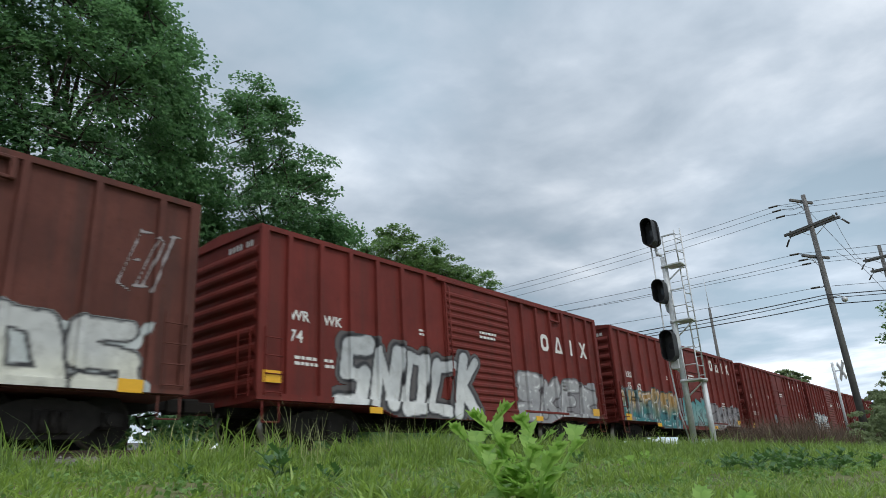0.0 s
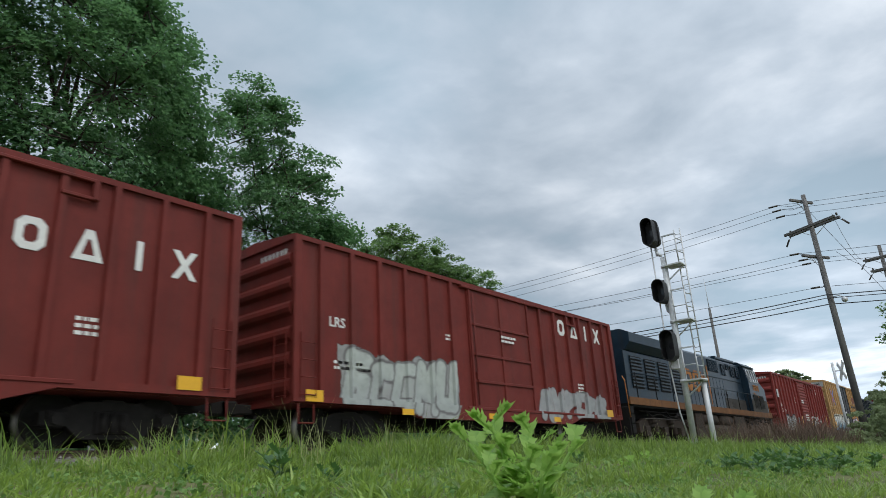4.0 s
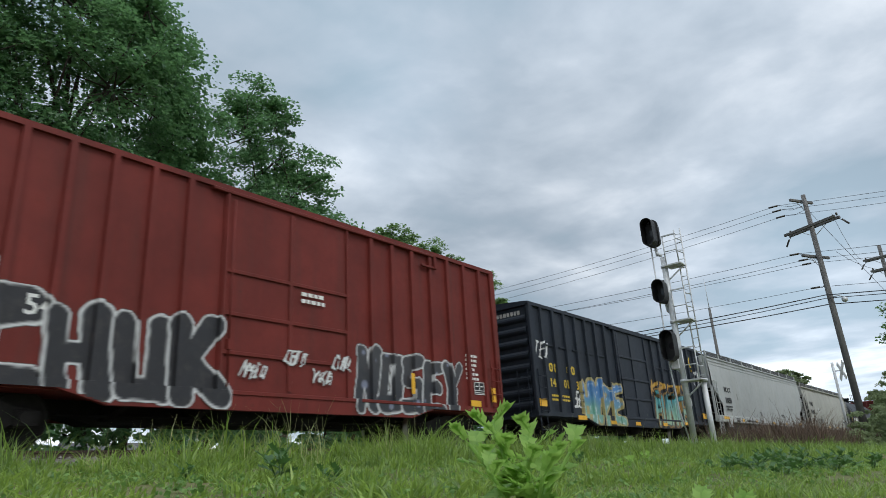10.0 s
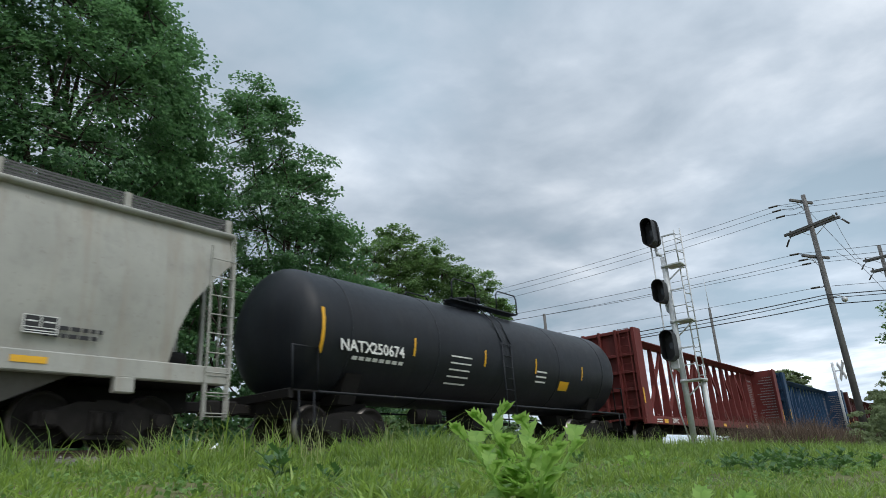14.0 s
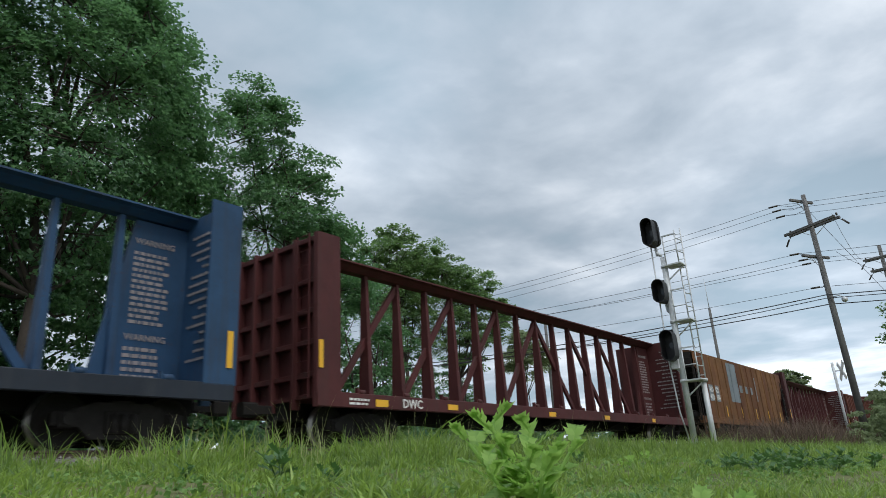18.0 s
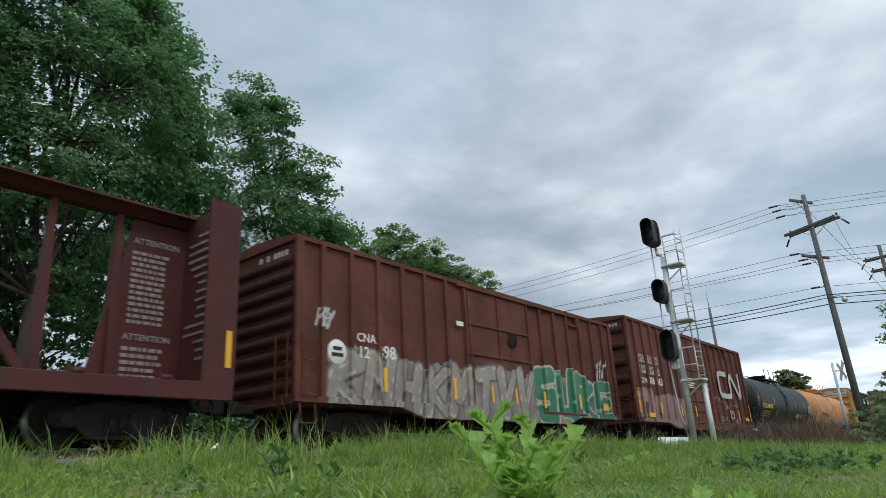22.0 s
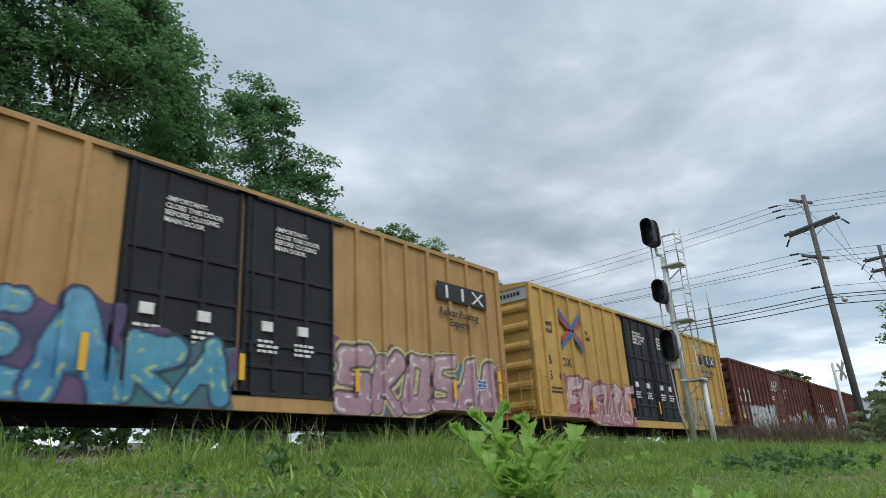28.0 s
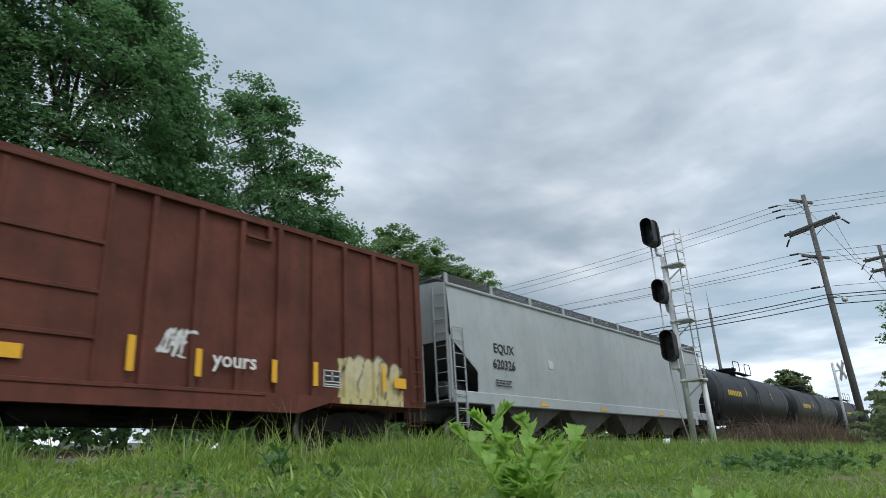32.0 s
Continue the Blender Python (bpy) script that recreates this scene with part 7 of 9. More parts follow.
specs = ((7.74, 22.56, "corrugated", "oxide-red boxcar with white and grey graffiti letters"), (23.8, 39.1, "panel", "oxide-red boxcar with teal and gold graffiti"),
         (40.4, 55.25, "panel", "clean oxide-red boxcar with white lettering"), (56.5, 71.55, "corrugated", "oxide-red boxcar with a large white graffiti piece"),
         (72.9, 88.1, "panel", "oxide-red boxcar with grey graffiti"))
for i, (a, b, kind, label) in enumerate(specs):
    half = (b - a) / 2
    car, sd, h = boxcar("boxcar", a, b, 4.5, RED, label, ribs_for(half, RIB50, 6), [RIB50], kind, end_ribs=9 if i < 2 else 6)
    block_marks(car, (3.48, 3.62, 3.32, 3.55, 3.6)[i], 2.95 if kind == "corrugated" else 3.60, [0.46, 0.5, 0.42, 0.5], 0.54, WHITE, WALL_Y - 0.005, 0.40, forms="otix")
    for x, txt in zip((-6.47, -5.55), (("WR", "WK"), ("LRS", ""), ("LRS", ""), ("LRS", ""), ("LRS", ""))[i]):
        if txt:
            digits(car, txt, x - 0.13, 2.56, 0.22, WHITE, WALL_Y - 0.004)
    for x, txt in zip((-6.47, -5.55), (("74", ""), ("15", "62"), ("30", "82"), ("35", ""), ("", ""))[i]):
        if txt:
            digits(car, txt, x - 0.13, 2.1, 0.25, WHITE, WALL_Y - 0.004)
    stencil(car, -6.45, 1.6, 1.1, 0.24, 2, WHITE, WALL_Y, i)
    stencil(car, -2.5, 2.7, 0.25, 0.2, 2, WHITE, WALL_Y, i + 9)
    plates(car, [(-7.3, 0.88 if i else 1.2, 0.46, 0.24), (6.35, 0.95, 0.46, 0.24)], -1.562)
    plates(car, [(-4.4, 0.70, 0.4, 0.14), (-0.9, 0.70, 0.4, 0.14), (2.6, 0.70, 0.4, 0.14)], -1.555)
    stencil(car, 0.0, 2.9, 0.8, 0.25, 2, WHITE, -1.56, i + 20)
    stencil(car, 4.6, 1.7, 0.5, 0.35, 3, WHITE, WALL_Y, i + 30)
    if i == 0:
        graffiti(car, -5.3, 0.70, -0.2, 2.35, W, K, 5, sd, 5, 0.17, 0.07, (0.50, 0.52, 0.53), glyphs=(0, 1, 8, 2, 3), outer=(0.10, 0.09, 0.09))
        graffiti(car, 1.8, 0.72, 6.9, 2.05, (0.34, 0.34, 0.35), (0.07, 0.06, 0.065), 6, sd, 4, 0.22, 0.05, (0.40, 0.40, 0.41), (GR, (0.22, 0.21, 0.22)), glyphs=(0, 3, 7, 5), shine=W)
    elif i == 1:
        graffiti(car, -7.4, 0.72, -1.7, 2.2, (0.02, 0.19, 0.20), (0.02, 0.05, 0.055), 7, sd, 6, 0.17, 0.05, (0.42, 0.26, 0.09), ((0.22, 0.21, 0.21), (0.03, 0.16, 0.18)), shine=W, glyphs=(10, 6, 7, 3, 0, 11))
        graffiti(car, -1.4, 0.95, 2.0, 2.0, (0.20, 0.36, 0.34), (0.03, 0.14, 0.14), 8, sd, 4, 0.13, 0.04, (0.05, 0.26, 0.26), ((0.20, 0.17, 0.17), (0.10, 0.22, 0.22)), glyphs=(2, 8, 5, 7))
        graffiti(car, 2.3, 0.74, 6.8, 1.9, (0.33, 0.32, 0.33), (0.06, 0.055, 0.06), 9, sd, 5, 0.16, 0.05, (0.26, 0.25, 0.26), (GR, (0.20, 0.19, 0.20)), glyphs=(2, 4, 1, 7, 0))
    elif i == 3:
        graffiti(car, -6.8, 0.70, -2.1, 2.25, (0.66, 0.69, 0.70), (0.10, 0.12, 0.14), 10, sd, 7, 0.125, 0.04, (0.72, 0.75, 0.75), None, glyphs=(0, 9, 5, 4, 1, 14, 7), outer=(0.45, 0.56, 0.58), shine=(0.35, 0.38, 0.42), slant=0.05)
    elif i == 4:
        graffiti(car, -6.2, 0.74, -2.2, 2.05, (0.40, 0.43, 0.41), (0.12, 0.11, 0.11), 11, sd, 5, 0.17, 0.05, (0.46, 0.50, 0.46), ((0.30, 0.30, 0.29), (0.38, 0.40, 0.38)))
        graffiti(car, 2.0, 0.8, 6.5, 1.7, (0.34, 0.35, 0.35), (0.26, 0.22, 0.22), 12, sd, 6, 0.2, 0.03)
    elif i == 2:
        part("patch", Shape().box(-2.2, -1.552, 1.25, -1.75, -1.546, 1.75), PATCH_GREY, car)
        service_panel(car, 5.07, 1.68, 0.5, 0.3, WALL_Y - 0.005)
        stencil(car, 5.9, 1.52, 0.5, 0.3, 3, WORN_WHITE, WALL_Y, 160)

locomotive(89.0, 109.3)

# bright red boxcar behind the locomotive
car, sd, h = boxcar("boxcar", 111.25, 126.6, 4.52, RED2, "bright red boxcar with a corrugated door and small white tags", ribs_for(7.67, (-1.35, 1.2), 7), [(-1.35, 1.2)], "corrugated", end_ribs=6)
block_marks(car, 5.1, 3.66, [0.24, 0.22, 0.08], 0.42, WHITE, WALL_Y, 0.05)
digits(car, "AOK", -6.45, 2.35, 0.22, WHITE, WALL_Y - 0.004)
digits(car, "132", -6.45, 2.0, 0.22, WHITE, WALL_Y - 0.004)
digits(car, "092", -5.6, 2.0, 0.22, WHITE, WALL_Y - 0.004)
graffiti(car, -5.7, 0.78, -3.2, 1.8, (0.40, 0.40, 0.38), K, 13, sd, 3, 0.20, 0.08, (0.30, 0.30, 0.30), (K, (0.06, 0.30, 0.34)), shine=W, glyphs=(10, 4, 5))
tag(car, 1.6, 1.15, 1.4, 0.85, W, 14, sd, 4, 0.03)
tag(car, 3.3, 1.3, 0.75, 0.8, W, 15, sd, 3, 0.03)
tag(car, 4.35, 1.5, 0.3, 0.35, W, 16, sd, 2, 0.025)
part("patch", Shape().box(-2.56, -1.472, 1.36, -1.94, -1.464, 1.74), PATCH_GREY, car)
part("placard", Shape().box(-2.41, -1.472, 2.72, -1.94, -1.464, 2.80).box(-2.3, -1.472, 3.0, -1.98, -1.464, 3.12).box(-2.41, -1.472, 2.86, -2.38, -1.464, 3.04).box(-2.0, -1.472, 2.86, -1.97, -1.464, 3.0), WORN_WHITE, car)
part("patch", Shape().box(-7.3, -1.555, 2.9, -6.9, -1.548, 3.4), END_GREY, car)
stencil(car, 5.3, 1.6, 0.5, 0.5, 5, WHITE, WALL_Y, 42)
stencil(car, -0.4, 1.55, 0.9, 0.5, 3, WHITE, -1.56, 43)
stencil(car, -0.9, 2.75, 0.7, 0.28, 2, WHITE, -1.56, 44)
plates(car, [(-1.75, 1.25, 0.13, 0.6), (1.35, 1.25, 0.1, 0.45), (6.5, 1.2, 0.1, 0.92)], -1.56)

# yellow high boxcar with one black plug door
car, sd, h = boxcar("boxcar", 128.2, 143.3, 5.17, YELLOW, "tall yellow boxcar with a black door and blue graffiti", ribs_for(7.55, (-1.9, 1.8), 6), [(-1.9, 1.8)], "plug", BLACK_DOOR, YELLOW, end_top=END_GREY, belts=(3.03, 4.36), end_ribs=5)


def star_mark(car, x, z, w, h, y):
    """The crossed red and blue arrows, as plain shapes."""
    cx, cz, t = x + w / 2, z + h / 2, 0.085 * h
    for dx in (-1, 1):
        for dz in (-1, 1):
            ex, ez = cx + dx * w / 2, cz + dz * h / 2
            for lane, mat in ((0.5, MARK_BLUE), (-0.75, MARK_RED)):
                o = dz * lane * 2 * t
                k = 0.012 if mat is MARK_BLUE else 0.008
                part("emblem_bar", Shape().prism([(cx - dx * 0.04, cz + o * 0.5 - t), (ex, ez + o - t), (ex, ez + o + t), (cx - dx * 0.04, cz + o * 0.5 + t)], y - k, y, "y"), mat, car)
                part("emblem_head", Shape().prism([(ex + dx * 0.10, ez + o + dz * t * 0.8), (ex - dx * 0.03, ez + o + 2.0 * t), (ex - dx * 0.03, ez + o - 2.0 * t)], y - k, y, "y"), mat, car)


MARK_RED = plain("emblem_red", (0.42, 0.06, 0.04), 0.5, 0, 9, 0.15)
MARK_BLUE = plain("emblem_blue", (0.05, 0.12, 0.34), 0.5, 0, 9, 0.15)
star_mark(car, -5.95, 3.33, 1.1, 0.95, -1.55)
words(car, "next\nload", -6.68, 3.80, 0.25, INK, WALL_Y - 0.006, space=0.85)
words(car, "any\nroad", -4.75, 3.72, 0.25, INK, WALL_Y - 0.006, space=0.85)
block_marks(car, -6.6, 2.55, [0.2, 0.2, -0.2, 0.2, 0.2], 0.28, INK, WALL_Y, 0.09)
block_marks(car, -6.6, 2.15, [0.2, 0.2, -0.2, 0.2, 0.2], 0.26, INK, WALL_Y, 0.09)
block_marks(car, 3.8, 3.62, [0.5, 0.5, 0.55], 0.58, DARKRED, -1.55, 0.1)
words(car, "Railcar Pooling Experts", 2.5, 3.2, 0.4, INK, -1.552)
graffiti(car, -6.2, 0.72, -1.75, 2.3, (0.05, 0.20, 0.32), K, 17, sd, 4, 0.22, 0.07, (0.70, 0.71, 0.69), ((0.05, 0.20, 0.32), (0.09, 0.30, 0.38)), outer=(0.60, 0.55, 0.42), glyphs=(8, 4, 15, 6), slant=0.1)
graffiti(car, -1.85, 0.80, -0.35, 2.15, (0.10, 0.32, 0.38), K, 18, sd, 1, 0.22, 0.07, (0.70, 0.71, 0.69), outer=(0.60, 0.55, 0.42), glyphs=(5,))
tag(car, 0.5, 0.95, 0.75, 0.75, W, 21, sd, 4, 0.03)
graffiti(car, 2.0, 0.72, 7.1, 2.2, (0.58, 0.54, 0.62), (0.16, 0.10, 0.20), 19, sd, 6, 0.15, 0.05, (0.62, 0.58, 0.66), ((0.34, 0.26, 0.36), (0.56, 0.48, 0.54)), shine=W, alt=(0.48, 0.10, 0.12), glyphs=(5, 4, 0, 3, 6, 7))
plates(car, [(-2.2, 1.1, 0.12, 0.55), (0.6, 1.2, 0.12, 0.5), (6.2, 1.2, 0.22, 0.45), (-6.75, 1.3, 0.24, 0.5)], -1.562)
part("placard", Shape().box(-1.75, -1.57, 2.65, -1.35, -1.56, 3.0), GALV, car)
part("placard", Shape().box(-0.9, -1.57, 2.62, -0.55, -1.56, 2.75), WHITE, car)

# black boxcar with yellow lettering
car, sd, h = boxcar("boxcar", 145.0, 159.9, 4.5, BLACK, "black boxcar with yellow lettering and bright graffiti", ribs_for(7.45, (-1.5, 1.6), 6), [(-1.5, 1.6)], "corrugated", None, BLACK, end_ribs=8, belts=())
for x in even(-6.4, -2.6, 5) + even(2.7, 6.4, 5):
    for z in (2.55, 3.25):
        part("panel_hat", Shape().box(x - 0.28, -1.50, z - 0.03, x + 0.28, -1.46, z + 0.03, 0.01), BLACK, car)
block_marks(car, 3.9, 3.36, [0.55, 0.55, 0.55], 0.55, OCHRE, WALL_Y - 0.01, 0.62, forms="oox")
block_marks(car, 3.88, 3.15, [0.6, 0.6, 0.6], 0.12, OCHRE, WALL_Y - 0.01, 0.57, hollow=False)
block_marks(car, -6.6, 2.35, [0.22, 0.22, -0.4, 0.22, 0.22], 0.3, OCHRE, WALL_Y, 0.1)
digits(car, "136", -6.62, 1.85, 0.28, OCHRE, WALL_Y - 0.004)
digits(car, "52", -5.4, 1.85, 0.28, OCHRE, WALL_Y - 0.004)
graffiti(car, -5.6, 0.68, -0.1, 2.3, (0.20, 0.45, 0.68), (0.62, 0.64, 0.66), 20, sd, 5, 0.24, 0.05, None, None, slant=0.25, alt=(0.36, 0.33, 0.50), dots=(0.55, 0.60, 0.30), glyphs=(0, 11, 4, 1, 6))
graffiti(car, -0.3, 0.75, 1.5, 2.0, (0.40, 0.05, 0.06), (0.25, 0.04, 0.05), 51, sd, 2, 0.25, 0.05, W, ((0.30, 0.06, 0.07), (0.62, 0.62, 0.60)))
graffiti(car, 1.7, 0.72, 5.3, 2.15, (0.05, 0.42, 0.42), (0.05, 0.13, 0.42), 22, sd, 4, 0.28, 0.12, (0.07, 0.50, 0.48), ((0.05, 0.42, 0.42), (0.68, 0.70, 0.70)))
graffiti(car, 5.4, 0.9, 6.5, 1.9, (0.10, 0.10, 0.11), W, 23, sd, 2, 0.2, 0.06, (0.66, 0.66, 0.66))
part("patch", Shape().box(6.75, -1.56, 0.95, 7.3, -1.552, 1.7), MARK_RED, car)
plates(car, [(-7.3, 0.9, 0.9, 0.12), (6.8, 0.82, 0.4, 0.12)], -1.565)
part("notice_frame", Shape().path([(-4.26, -1.468, 2.37), (-3.97, -1.468, 2.37), (-3.97, -1.468, 2.62), (-4.26, -1.468, 2.62), (-4.26, -1.468, 2.37)], 0.008, 4).path([(-4.18, -1.468, 2.5), (-4.05, -1.468, 2.5)], 0.02, 4), WORN_WHITE, car)
part("placard", Shape().box(-1.2, -1.58, 2.75, -1.1, -1.57, 3.05), WHITE, car)
part("placard", Shape().box(-0.7, -1.60, 2.35, -0.3, -1.59, 2.48), WHITE, car)

# tall red boxcar with a pale end panel
car, sd, h = boxcar("boxcar", 161.75, 176.8, 5.1, RED, "tall oxide-red boxcar with black and white graffiti", ribs_for(7.53, (-1.7, 1.6), 7), [(-1.7, 1.6)], "panel", end_top=END_GREY, end_ribs=5)
part("emblem", Shape().lathe([(0, 0.30), (0.006, 0.30), (0.006, 0.24), (0, 0.24), (0, 0.30)], "y", 24, (-6.45, -1.47, 3.1)), WHITE, car)
digits(car, "NO", -6.68, 2.45, 0.32, WHITE, WALL_Y - 0.004)
digits(car, "KL", -5.8, 2.45, 0.32, WHITE, WALL_Y - 0.004)
for x, txt in ((-6.68, "57"), (-5.85, "06"), (-5.0, "54")):
    digits(car, txt, x, 1.95, 0.32, WHITE, WALL_Y - 0.004)
graffiti(car, -5.7, 0.68, -1.55, 2.25, (0.022, 0.022, 0.026), (0.66, 0.67, 0.67), 24, sd, 4, 0.23, 0.045, None, None, slant=-0.05, glyphs=(2, 11, 6, 3))
graffiti(car, 1.8, 0.74, 5.7, 2.2, (0.03, 0.032, 0.04), (0.62, 0.63, 0.63), 25, sd, 5, 0.17, 0.04, (0.05, 0.05, 0.055), None, slant=0.1, glyphs=(1, 8, 0, 7, 12), dots=(0.2, 0.22, 0.3))
for k, x in enumerate((-1.2, -0.2, 0.5, 1.1)):
    tag(car, x, 1.25 + 0.35 * (k % 2), 0.55, 0.32, W, 200 + k, sd, 4, 0.018)
stencil(car, 5.95, 1.7, 0.55, 0.75, 6, WHITE, WALL_Y, 60)
service_panel(car, 6.26, 1.34, 0.46, 0.34, WALL_Y - 0.005)
stencil(car, 0.2, 2.9, 0.7, 0.3, 2, WHITE, -1.56, 61)
plates(car, [(-7.4, 1.15, 0.2, 0.42), (-6.6, 0.92, 0.5, 0.16), (5.95, 1.0, 0.45, 0.16), (6.95, 1.15, 0.18, 0.4), (3.6, 1.2, 0.12, 0.5)], -1.56)

# second black boxcar
car, sd, h = boxcar("boxcar", 178.65, 194.15, 4.5, BLACK, "black boxcar with blue and gold graffiti and yellow lettering", ribs_for(7.75, (-1.7, 1.2), 7), [(-1.7, 1.2)], "panel", None, BLACK, end_ribs=8)
for x in even(-6.6, -2.9, 5) + even(2.4, 6.6, 5):
    part("panel_hat", Shape().box(x - 0.26, -1.50, 3.12, x + 0.26, -1.46, 3.18, 0.01), BLACK, car)
block_marks(car, 4.45, 3.5, [0.45, 0.45, 0.45], 0.5, OCHRE, WALL_Y - 0.01, 0.42, forms="oox")
block_marks(car, 4.45, 3.32, [0.48, 0.48, 0.48], 0.1, OCHRE, WALL_Y - 0.01, 0.39, hollow=False)
block_marks(car, -6.7, 2.3, [0.22, 0.22, -0.4, 0.22, 0.22], 0.28, OCHRE, WALL_Y, 0.1)
for x, txt in ((-6.75, "14"), (-5.85, "01"), (-5.0, "3")):
    digits(car, txt, x, 1.82, 0.27, OCHRE, WALL_Y - 0.004)
stencil(car, -6.7, 1.35, 1.5, 0.25, 2, OCHRE, WALL_Y, 62)
graffiti(car, -4.7, 0.68, -1.65, 2.2, (0.20, 0.42, 0.34), (0.42, 0.33, 0.14), 26, sd, 4, 0.17, 0.045, (0.08, 0.24, 0.52), None, slant=0.02, shine=(0.6, 0.68, 0.7), outer=(0.42, 0.36, 0.16), glyphs=(11, 12, 13, 7))
graffiti(car, 1.5, 0.74, 5.2, 2.15, (0.34, 0.50, 0.36), (0.02, 0.05, 0.06), 27, sd, 5, 0.11, 0.05, (0.10, 0.38, 0.42), None, slant=0.05, outer=(0.34, 0.20, 0.06), glyphs=(4, 6, 1, 9, 7))
graffiti(car, 1.3, 1.9, 5.6, 2.6, (0.45, 0.22, 0.05), (0.25, 0.12, 0.04), 28, sd, 5, 0.06, 0.03, (0.58, 0.36, 0.06), None, slant=0.3)
tag(car, 6.75, 2.65, 0.75, 0.75, W, 29, sd, 3, 0.03)
tag(car, -7.5, 2.7, 0.8, 0.55, W, 30, sd, 3, 0.03)
tag(car, -5.2, 1.2, 0.5, 0.6, W, 31, sd, 2, 0.03)
plates(car, [(-7.65, 1.15, 0.42, 0.24), (6.88, 1.15, 0.46, 0.24), (-5.3, 0.80, 0.6, 0.14), (-2.9, 0.70, 0.45, 0.13), (-0.8, 0.70, 0.45, 0.13), (1.9, 0.72, 0.45, 0.13), (4.4, 0.80, 0.4, 0.13)], -1.562)
part("placard", Shape().box(5.5, -1.475, 1.7, 5.95, -1.465, 2.05), GALV, car)

# pale covered hoppers
CUT_W = ((0.0, 2.75), (0.05, 2.75), (1.15, 1.95), (1.16, 1.2), (30.0, 1.2))
CUT_R = ((0.0, 3.4), (0.05, 3.4), (0.5, 2.95), (0.85, 2.5), (1.05, 2.0), (1.2, 1.2), (30.0, 1.2))
car, h = hopper("hopper_car", 195.5, 214.4, 4.3, HOPPER_W, "long pale-grey covered hopper with black lettering", CUT_W, 1.2, 4, seams=1)
part("top_band", Shape().box(-h + 0.1, -1.53, 3.93, h - 0.1, -1.505, 3.96).box(-h + 0.1, -1.53, 4.1, h - 0.1, -1.50, 4.13), HOPPER_W, car)
digits(car, "MULX", -7.8, 2.6, 0.27, INK, -1.57)
digits(car, "10050", -7.85, 2.05, 0.29, INK, -1.57)
stencil(car, -7.9, 1.66, 1.1, 0.28, 2, INK, -1.565, 70)
words(car, "DO NOT HAMMER ON CAR", -4.75, 1.15, 0.15, INK, -1.588)
for k, x in enumerate((-6.6, -2.3, 2.1, 5.4)):
    stencil(car, x, 1.12, 0.7, 0.2, 3, INK, -1.575, 71 + k)
stencil(car, -1.7, 1.55, 0.3, 0.25, 4, INK, -1.55, 76)
stencil(car, 3.0, 1.6, 0.9, 0.2, 2, INK, -1.55, 77)
plates(car, [(-8.6, 1.22, 0.85, 0.13), (-5.6, 1.15, 0.42, 0.12), (-3.1, 1.15, 0.42, 0.12), (0.6, 1.15, 0.42, 0.12), (3.6, 1.15, 0.42, 0.12), (7.2, 1.2, 0.7, 0.12)], -1.575)
part("placard", Shape().box(-5.75, -1.578, 2.3, -5.5, -1.566, 2.58), HOPPER_W, car)
car, h = hopper("hopper_car", 215.6, 232.1, 4.02, HOPPER_C, "cream-grey round-sided covered hopper with black lettering", CUT_R, 1.2, 3, round_side=0.16, seams=9)
digits(car, "FURX", -6.87, 2.70, 0.31, INK, -1.57)
digits(car, "843966", -6.88, 2.13, 0.3, INK, -1.57)
stencil(car, -6.7, 1.6, 1.3, 0.24, 2, INK, -1.545, 80)
stencil(car, 5.0, 1.6, 0.9, 0.24, 2, INK, -1.545, 81)
part("placard", Shape().box(-4.3, -1.58, 2.35, -4.05, -1.566, 2.62), GALV, car)
service_panel(car, 4.7, 1.65, 0.5, 0.28, -1.55)
flat_side = Side(-1.54, -1.54, [], 0.1, 1.2)
tag(car, -5.0, 1.5, 1.9, 0.35, K, 32, flat_side, 6, 0.025)
plates(car, [(-7.3, 1.15, 0.8, 0.13), (-4.6, 1.2, 0.5, 0.1), (-1.6, 1.2, 0.5, 0.1), (1.4, 1.2, 0.5, 0.1), (4.6, 1.2, 0.5, 0.1)], -1.575)

# black tank car
TANK = Barrel(1.53, 2.62)
car, h = tank_car("tank_car", 233.6, 249.3, TANK_BLACK, "black tank car with white lettering", 1.53, 2.62)
digits(car, "NATX", -6.58, 2.05, 0.26, WHITE, -1.54)
digits(car, "250674", -5.6, 2.05, 0.26, WHITE, -1.54)
barrel_blocks(car, TANK, [(-6.1 + 0.22 * k, 1.9, 0.16, 0.08) for k in range(8)] + [(-2.6, 1.6 + 0.17 * k, 0.9, 0.04) for k in range(5)] + [(1.7, 1.9 + 0.15 * k, 0.6, 0.05) for k in range(3)], WHITE, "data_stencil")
barrel_blocks(car, TANK, [(-7.1, 1.95, 0.09, 1.0), (-4.1, 2.15, 0.07, 0.45), (-1.1, 2.15, 0.07, 0.45), (1.6, 2.15, 0.07, 0.45), (4.6, 2.15, 0.07, 0.45), (3.2, 1.75, 0.6, 0.28)], REFLECT, "reflector")

# centre-beam cars
FAINT = plain("worn_lettering", (0.27, 0.24, 0.24), 0.7, 0, 14, 0.35)


